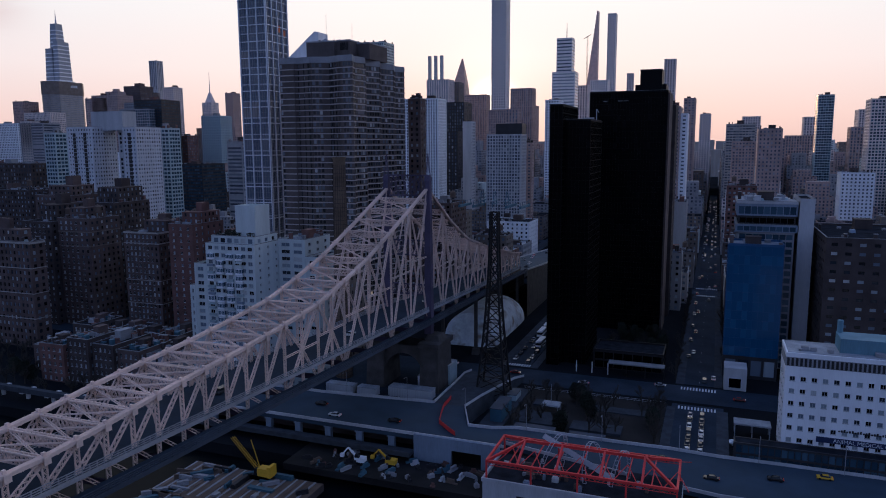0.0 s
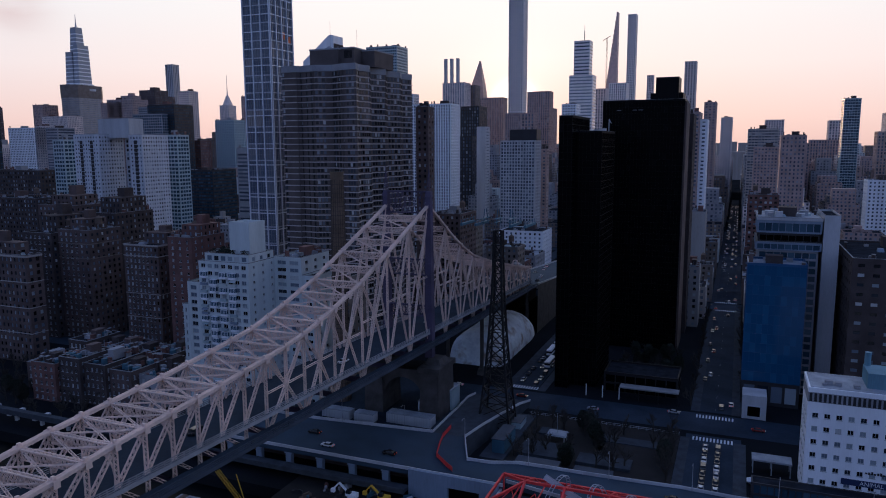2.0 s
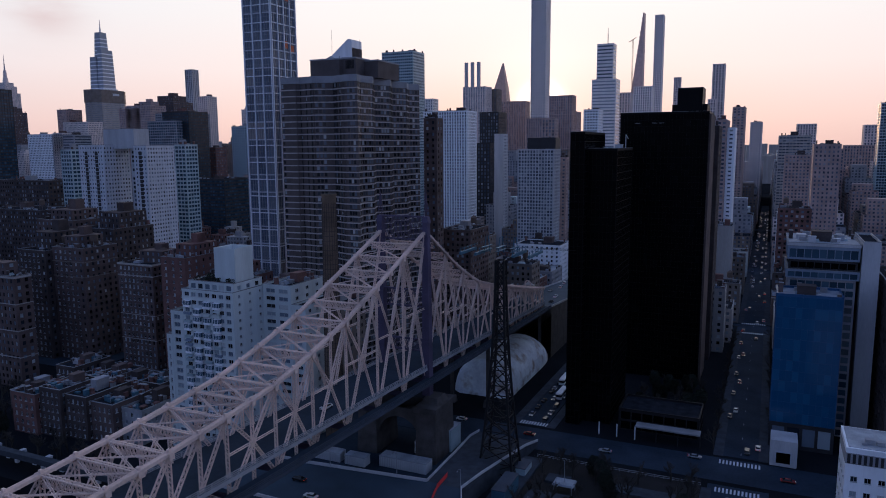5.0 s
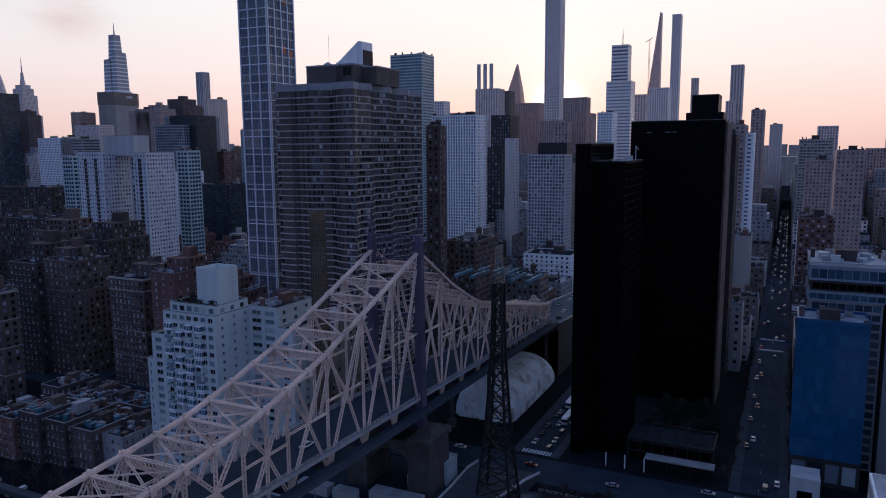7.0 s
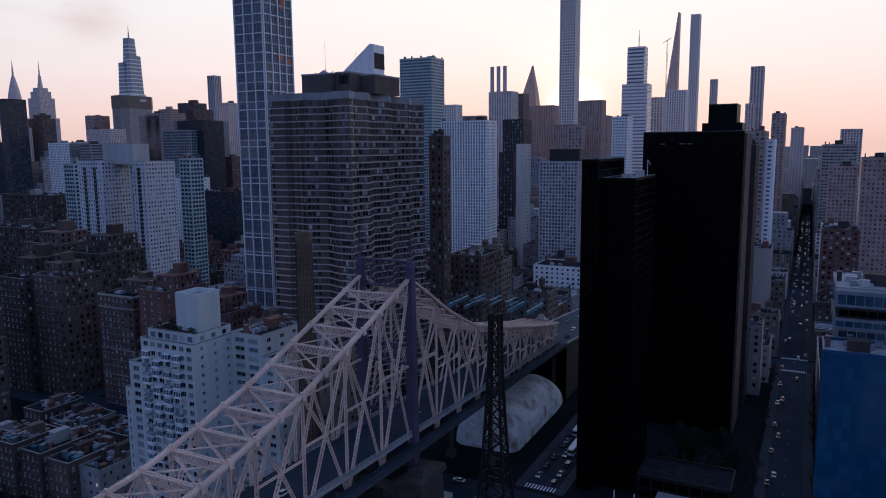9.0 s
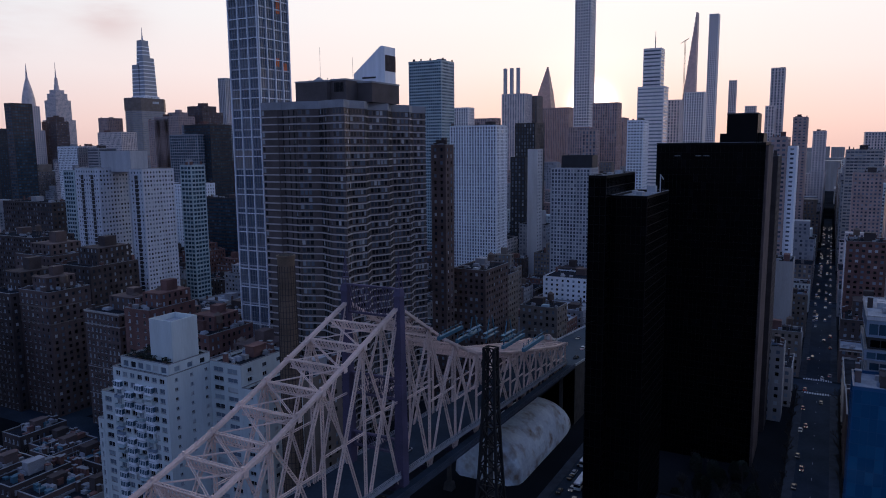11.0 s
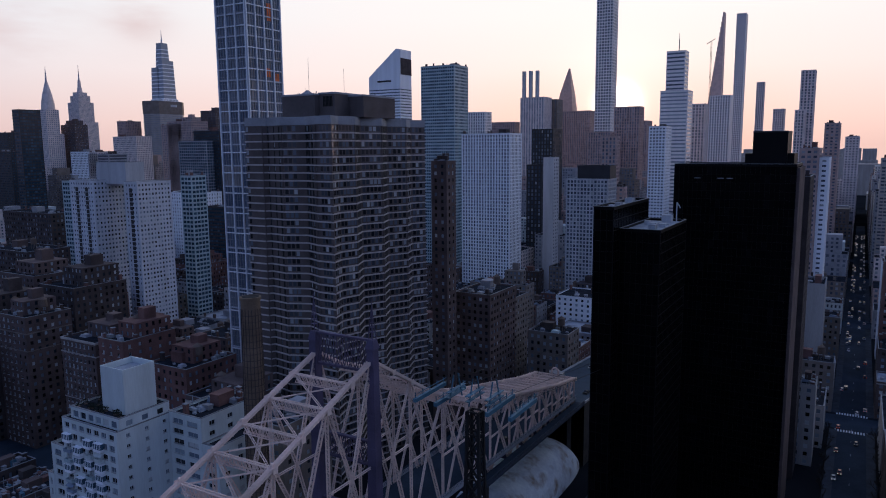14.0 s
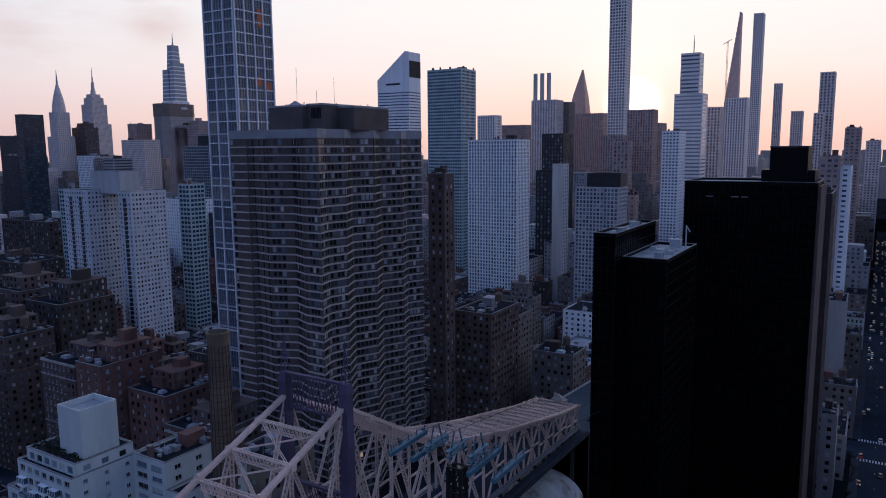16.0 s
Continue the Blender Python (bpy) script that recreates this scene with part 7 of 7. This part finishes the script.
# ---- vehicles ----
def car_kind(lab, paint, length=4.6, width=1.8, height=1.45, van=False, i_lit=True):
    root = thing("car", lab, "car", (0, 0, -300), "cars on the streets")
    L, W = length / 2, width / 2
    g = Geo()
    g.frustum(0, 0, 0.35, 0.62, W - 0.08, L - 0.05, W, L)
    g.frustum(0, 0, 0.62, 0.92, W, L, W - 0.06, L - 0.12)
    part("body", g, paint, root)
    g = Geo()
    if van:
        g.frustum(0, -0.2, 0.92, height, W - 0.05, L - 0.5, W - 0.12, L - 0.7)
    else:
        g.frustum(0, -0.2, 0.92, height - 0.06, W - 0.1, L * 0.62, W - 0.3, L * 0.38)
    part("cabin", g, CAR_GLASS, root)
    g = Geo()
    if van:
        g.box(-W + 0.12, W - 0.12, -L + 0.55, L - 0.9, height, height + 0.05)
    else:
        g.frustum(0, -0.2, height - 0.06, height, W - 0.3, L * 0.38, W - 0.36, L * 0.34)
    part("roof", g, paint, root)
    for sx in (-1, 1):
        for sy in (-1, 1):
            w = Geo()
            n = 12
            k0 = len(w.v)
            for xx in (-0.11, 0.11):
                w.v += [(xx, 0.33 * math.cos(6.2832 * i / n), 0.33 * math.sin(6.2832 * i / n)) for i in range(n)]
            for i in range(n):
                j = (i + 1) % n
                w.f.append((i, j, n + j, n + i))
            w.f += [tuple(range(n))[::-1], tuple(n + i for i in range(n))]
            w.m = [0] * len(w.f)
            part("wheel", w, RUBBER_AND_SHADE, root, at=(sx * (W - 0.1), sy * L * 0.62, 0.33))
        g = Geo()
        g.box(sx * (W - 0.35) - 0.17, sx * (W - 0.35) + 0.17, L - 0.06, L + 0.02, 0.62, 0.78)
        part("headlight", g, HEADLIGHT if i_lit else CAR_GLASS, root)
        g = Geo()
        g.box(sx * (W - 0.3) - 0.15, sx * (W - 0.3) + 0.15, -L - 0.02, -L + 0.06, 0.66, 0.8)
        part("tail_lamp", g, TAIL, root)
    return root


paints = [("black saloon car on the asphalt", (0.01, 0.01, 0.012)), ("white car on the asphalt", (0.6, 0.6, 0.6)), ("dark grey car on the asphalt", (0.06, 0.065, 0.07)),
          ("silver car on the asphalt", (0.3, 0.31, 0.33)), ("yellow taxi cab on the asphalt", (0.75, 0.42, 0.04)), ("dark red car on the asphalt", (0.2, 0.02, 0.02))]
fleet = [car_kind(lab, material("car_paint", c, 0.25, var=0.06, bump=0, spec=0.6), van=(i in (2,)), i_lit=(i in (3, 5))) for i, (lab, c) in enumerate(paints)]


def bus_kind():
    root = thing("bus", "pale city bus on the asphalt", "bus", (0, 0, -300), "buses on the street")
    g = Geo()
    g.box(-1.3, 1.3, -6, 6, 0.4, 1.5)
    g.box(-1.25, 1.25, -5.9, 5.9, 2.5, 3.1)
    g.box(-1.28, 1.28, -6, 6, 3.0, 3.15)
    part("body", g, WHITE_PANEL, root)
    g = Geo()
    g.box(-1.27, 1.27, -5.95, 5.95, 1.5, 2.5)
    part("window_band", g, CAR_GLASS, root)
    for sx in (-1, 1):
        for y in (-4, 3.6):
            g = Geo()
            g.box(sx * 1.2 - 0.12, sx * 1.2 + 0.12, y - 0.45, y + 0.45, 0, 0.9)
            part("wheel", g, RUBBER_AND_SHADE, root)
    return root


bus = bus_kind()
r = random.Random(77)
pick = lambda: fleet[r.choice([0, 0, 1, 1, 2, 2, 3, 3, 5])]
ROADZ = 4.05
for x in (110.2, 114.4):                       # queue at the expressway end of the side street
    for k in range(7):
        copy_thing(fleet[[0, 2, 1, 0, 3, 1, 0][(k + int(x)) % 7]], pose(x, -22 + k * 5.6, ROADZ, 0, 0, 180))
for k in range(9):                             # up the side street
    copy_thing(pick(), pose(r.choice([108.8, 114.5]), 58 + k * 43 + r.uniform(-5, 5), ROADZ, 0, 0, 180))
for k in range(11):                            # parked along the kerbs
    copy_thing(pick(), pose(r.choice([106.8, 118.2]), 60 + k * 31, ROADZ, 0, 0, r.choice([0, 180])))
for k in range(16):                            # the avenue beside the bridge
    copy_thing(pick(), pose(r.choice([29.5, 33, 36.5]), 56 + k * 4.4, ROADZ, 0, 0, 180))
for k in range(22):
    copy_thing(pick(), pose(r.choice([29.5, 36.5]), 130 + k * 8.5, ROADZ, 0, 0, 180))
for x, y in ((31, 108), (31, 124), (35, 88), (31, 150)):
    copy_thing(bus, pose(x, y, ROADZ, 0, 0, 0))
for x, y, i in ((103, -38, 0), (118, -44, 0), (136, -38, 0), (150, -32, 4), (176, -46, 2), (-6, -52, 1), (-16, -44, 0), (16, -50, 0)):
    copy_thing(fleet[i], pose(x, y, z_fdr(x) + 0.03, 0, 0, 90))
for k in range(5):                             # on the bridge and the approach
    y = -190 + k * 68
    copy_thing(fleet[r.choice([1, 3, 1, 2, 0])], pose(r.choice([-5.5, -2, 2, 5.5]), y, z_up(y) - 1.27 if y < 145 else zz(y) + 0.03, 2.2, 0, r.choice([0, 180])))
for k in range(12):
    y = 160 + k * 24
    copy_thing(fleet[r.choice([1, 3, 0, 2])], pose(r.choice([-9, -5, 5, 9]), y, zz(y) + 0.03, 4.5, 0, r.choice([0, 180])))
for k in range(10):
    copy_thing(pick(), pose(-120 + k * 31, 37 + r.choice([-6, -2, 2, 6]), 4.07, 0, 0, r.choice([90, 270])))
g = Geo()
for k in range(150):                           # far traffic and parked rows up the streets
    x = r.choice((112.5, 112.5, 112.5, 32.5)) + r.choice((-5.2, -3.4, 2.0, 5.2))
    y = 410 + r.random() * 700
    m = r.choice((0, 0, 1, 1, 2))
    g.frustum(x, y, 4.4, 5.0, 0.9, 2.3, 0.85, 2.2, m)
    g.frustum(x, y - 0.2, 5.0, 5.55, 0.78, 1.4, 0.6, 0.9, 2)
ob = part("distant_traffic", g, [WHITE_PANEL, GREY_STONE, CAR_GLASS], None)
tagged(ob, "small far cars along the asphalt streets", "cars", kind="stuff")
for t0 in fleet + [bus]:
    for o in list(t0.children_recursive) + [t0]:
        bpy.data.objects.remove(o)

# ---- brick chimney, street lamps ----
chim = thing("brick_chimney", "tall round tan-brick chimney with iron bands", "chimney", (-30, -1, 4))
g = Geo()
g.cyl(0, 0, 0, 94, 3.6, 2.5, 28)
g.cyl(0, 0, 94, 96.4, 2.55, 2.6, 28)
g.cyl(0, 0, 96.4, 97.2, 2.85, 2.85, 28)
part("shaft", g, CHIMNEY_BRICK, chim)
bg2 = Geo()
bg2.cyl(0, 0, 0, 0.16, 1.02, 1.02, 28)
bmsh = bg2.mesh("iron_band", [DARK_BRICK])
for k in range(52):
    z = 3 + k * 1.75
    ob = part("iron_band", bmsh, None, chim, at=(0, 0, z))
    s = 3.6 - 1.1 * z / 94
    ob.scale = (s, s, 1)
for k in range(18):
    c, s = math.cos(6.2832 * k / 18), math.sin(6.2832 * k / 18)
    g = Geo()
    g.beam((3.66 * c, 3.66 * s, 2), (2.56 * c, 2.56 * s, 94), 0.14, 0.14)
    part("iron_strap", g, DARK_BRICK, chim)
# black disc on the closed top stands for the shade inside the flue
mouth = Geo()
mouth.cyl(0, 0, 97.2, 97.26, 2.3, 2.3, 28)
part("flue_mouth", mouth, RUBBER_AND_SHADE, chim, "black disc painted as the shaded flue mouth")
for k in range(16):
    x = (-60 + k * 24)
    lampp = thing("street_lamp", "slim street lamp with curved arm", "street lamp", (x, y_land(x) - 0.9, z_fdr(x)), "street lamps")
    g = Geo()
    g.cyl(0, 0, 0, 9, 0.12, 0.07, 8)
    g.beam((0, 0, 9), (0, -1.2, 9.6), 0.09, 0.09)
    g.beam((0, -1.2, 9.6), (0, -2.4, 9.6), 0.09, 0.09)
    part("pole", g, GREY_STONE, lampp)
    g = Geo()
    g.frustum(0, -2.6, 9.45, 9.6, 0.12, 0.35, 0.1, 0.3)
    part("lamp_head", g, GREY_STONE, lampp)

# ---- town houses by the river gardens ----
r = random.Random(91)
for k, (x0, x1, y0, y1, top, mt) in enumerate(((-160, -146, -40, -26, 21, RED_BRICK), (-145.8, -134, -38, -20, 24, DARK_BRICK), (-133.8, -122, -36, -14, 22, DARK_BRICK), (-121.8, -110, -34, -14, 20, BRICK),
                                              (-109.8, -99, -30, -8, 18, GREY_STONE), (-150, -138, -12, 8, 20, BRICK), (-137.8, -124, -10, 10, 18, BRICK), (-123.8, -112, -8, 12, 20, DARK_BRICK),
                                              (-111.8, -98, -4, 14, 17, GREY_STONE), (-176, -163, -30, -12, 16, BRICK), (-178, -166, -6, 14, 20, DARK_BRICK), (-164, -152, -4, 14, 17, BRICK))):
    home = block("town_house", "old %s town house with low roof by the gardens" % ("white-painted" if mt is WHITE_BRICK else "brick"), x0, x1, y0, y1, top, mt, bay=2.6, wf=0.42, hf=0.5, floor=3.1, sides="en", single=True, most=26, group="town houses", roof_mat=ROOF_DARK)
    W, D, zr = x1 - x0, y1 - y0, top - 5.0
    for mat, n in ((COPING, 4), (RED_BRICK, 6), (BLUE_STEEL, 5)):
        g = Geo()
        for _ in range(n):
            px, py, w, d, hh = r.uniform(-W / 2 + 1.5, W / 2 - 1.5), r.uniform(-D / 2 + 1.5, D / 2 - 1.5), r.uniform(0.3, 1.1), r.uniform(0.3, 1.3), r.uniform(0.5, 2.4)
            g.box(px - w, px + w, py - d, py + d, zr, zr + hh)
            g.box(px - w - 0.08, px + w + 0.08, py - d - 0.08, py + d + 0.08, zr + hh, zr + hh + 0.15)
        part("roof_clutter", g, mat, home, "vents, skylights and chimney stacks", kind="stuff")

# ---- the city's lesser houses, lot by lot along the street grid ----
r = random.Random(2024)


def free(x0, x1, y0, y1):
    for a, b, c, d in TAKEN:
        if x0 < b + 0.5 and x1 > a - 0.5 and y0 < d + 0.5 and y1 > c - 0.5:
            return False
    return not (x1 > -16 and x0 < 16 and y0 < 480)


LOW = [BRICK, DARK_BRICK, RED_BRICK, TAN_BRICK, GREY_STONE, LIMESTONE, WHITE_BRICK]
TAKEN += [(40, 103, 50, 172), (121, 160, 50, 130)]
CROWD = {}
# far stand-ins for LOW, the brick and limestone paled to imitate haze
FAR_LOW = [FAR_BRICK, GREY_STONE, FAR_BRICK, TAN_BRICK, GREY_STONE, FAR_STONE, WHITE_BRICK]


def crowd(x0, x1, y0, y1, top, m):
    """One of the many houses too far off to tell apart: walls with openings, roof and stair hut."""
    wall, panes = CROWD.setdefault(m, (Geo(), Geo()))
    for key, (c, u, axis) in SIDES.items():
        W, D = x1 - x0, y1 - y0
        o = ((x0 + x1) / 2 + c[0] * W / 2, (y0 + y1) / 2 + c[1] * D / 2)
        L = D if axis else W
        wall.quad((o[0], o[1], 4), (o[0] + u[0] * L, o[1] + u[1] * L, 4), (o[0] + u[0] * L, o[1] + u[1] * L, top), (o[0], o[1], top))
        if key == "e" or key == ("n" if x0 < 110 else "s"):
            nx, nz = max(1, int(L / 3.6)), max(1, int((top - 4) / 3.5))
            nn = (u[1] * 0.05, -u[0] * 0.05)
            for i in range(nx):
                a, b = L * (i + 0.26) / nx, L * (i + 0.74) / nx
                p, q = (o[0] + u[0] * a + nn[0], o[1] + u[1] * a + nn[1]), (o[0] + u[0] * b + nn[0], o[1] + u[1] * b + nn[1])
                for j in range(nz):
                    zb = 4 + (top - 4) * (j + 0.22) / nz
                    zt = 4 + (top - 4) * (j + 0.78) / nz
                    panes.quad((*p, zb), (*q, zb), (*q, zt), (*p, zt))
    wall.quad((x0, y0, top - 0.6), (x1, y0, top - 0.6), (x1, y1, top - 0.6), (x0, y1, top - 0.6), 1)
    bx, by = x0 + W * r.uniform(0.3, 0.7), y0 + D * r.uniform(0.3, 0.7)
    wall.box(bx - 3, bx + 3, by - 3, by + 3, top - 0.6, top + r.uniform(2.5, 6))
    for _ in range(r.randint(2, 4)):           # air units, stair huts and timber tanks
        px, py, w = x0 + W * r.uniform(0.12, 0.88), y0 + D * r.uniform(0.12, 0.88), r.uniform(0.7, 1.8)
        if r.random() < 0.25:
            wall.cyl(px, py, top + 1.6, top + 5.0, 1.7, 1.6, 8)
            wall.cyl(px, py, top + 5.0, top + 6.2, 1.8, 0.1, 8)
            for q in (-1, 1):
                wall.box(px + q - 0.15, px + q + 0.15, py - 0.15, py + 0.15, top - 0.6, top + 1.6)
        else:
            wall.box(px - w, px + w, py - w, py + w, top - 0.6, top + r.uniform(0.6, 2.4))
    if top > 44 and W > 14 and D > 14:         # set-back upper storeys
        ex, ey, hh = W * r.uniform(0.12, 0.25), D * r.uniform(0.12, 0.25), r.uniform(6, 16)
        wall.box(x0 + ex, x1 - ex, y0 + ey, y1 - ey, top - 0.6, top + hh)
        for j in range(int(hh / 3.4)):
            for i in range(int((W - 2 * ex) / 3.6)):
                px = x0 + ex + 0.9 + i * 3.6
                panes.quad((px, y0 + ey - 0.05, top + 0.8 + j * 3.4), (px + 1.7, y0 + ey - 0.05, top + 0.8 + j * 3.4), (px + 1.7, y0 + ey - 0.05, top + 2.6 + j * 3.4), (px, y0 + ey - 0.05, top + 2.6 + j * 3.4))


count = 0
for bi, (ya, yb) in enumerate(((52, 243), (268, 468), (493, 678), (702, 820), (841, 938), (962, 1058), (1082, 1178), (1202, 1500))):
    for sx in STREETS:
        xa, xb = sx - 80 + 9.5, sx - 9.5        # the block south of this street
        if xa < (-660 if bi < 1 else -980 if bi < 3 else -1560) or xb > (300 if bi < 2 else 520):
            continue
        for row in (0, 1):
            x0, x1 = (xa, xa + 29) if row == 0 else (xb - 29, xb)
            y = ya
            while y < yb - 8:
                w = r.uniform(14, 30) if bi < 2 else r.uniform(20, 42)
                w = min(w, yb - y)
                if bi < 2:
                    h = r.uniform(13, 24) if r.random() < 0.7 else r.uniform(24, 42)
                elif bi < 3:
                    h = r.uniform(20, 55)
                else:
                    h = r.uniform(35, 95)
                if x0 < -220 and bi < 3:
                    h *= 1.1
                if x0 < -420:
                    h = min(150, h * 1.25)
                d = r.uniform(0.75, 1.0) * (x1 - x0)
                p0, p1 = (x0, x0 + d) if row == 0 else (x1 - d, x1)
                if w > 7 and free(p0, p1, y, y + w - 0.3):
                    mt = r.choice(LOW)
                    far = bi >= 2 or xa < (-480 if bi < 1 else -700) or xb > 200
                    if far:
                        crowd(p0, p1, y, y + w - 0.3, 4 + h, LOW.index(mt))
                        y += w
                        continue
                    building("town_building" if h < 40 else "apartment_house", ("low" if h < 30 else "tall") + " %s city building among its neighbours" % mt.name.replace("_", " "), p0, p1, y, y + w - 0.3, 4 + h, mt,
                             bay=r.uniform(2.4, 3.6), wf=r.uniform(0.36, 0.56), hf=r.uniform(0.46, 0.6), floor=r.uniform(2.9, 3.5), tier=(h > 26 and r.random() < 0.6), bands=(LIMESTONE, ((4 + h - 1.6, 0.6),)) if r.random() < 0.35 else None, sides=("en" if p0 < 110 else "es"), group="town buildings", clutter=not far or r.random() < 0.3, tank=(not far and h > 18 and r.random() < 0.35),
                             roof_mat=ROOF_PALE if r.random() < 0.12 else ROOF_DARK)
                    count += 1
                y += w
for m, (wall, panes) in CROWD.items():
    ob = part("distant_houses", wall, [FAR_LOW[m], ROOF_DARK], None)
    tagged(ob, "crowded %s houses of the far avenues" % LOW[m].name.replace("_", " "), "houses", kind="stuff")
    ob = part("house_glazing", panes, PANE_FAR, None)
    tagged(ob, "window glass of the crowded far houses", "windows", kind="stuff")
# hazy blocks beyond the grid close the horizon
g = Geo()
for k in range(420):
    x, y = -4200 + r.random() * 7200, 1600 + r.random() * 2700
    if -330 < x < -60 and y < 2100 or -620 < x < -420 and y < 1700 or -2300 < x < -1980 and y < 1600:
        continue
    if abs(x - (y * -0.02 + 110)) < 25:
        continue
    w, d, h = r.uniform(20, 50), r.uniform(20, 50), r.uniform(30, 120) * (1.0 if x < 200 else 0.8)
    g.box(x - w, x + w, y - d, y + d, 4, 4 + h)
ob = part("distant_buildings", g, LIMESTONE, None)
tagged(ob, "hazy distant city blocks on the horizon", "buildings", kind="stuff")
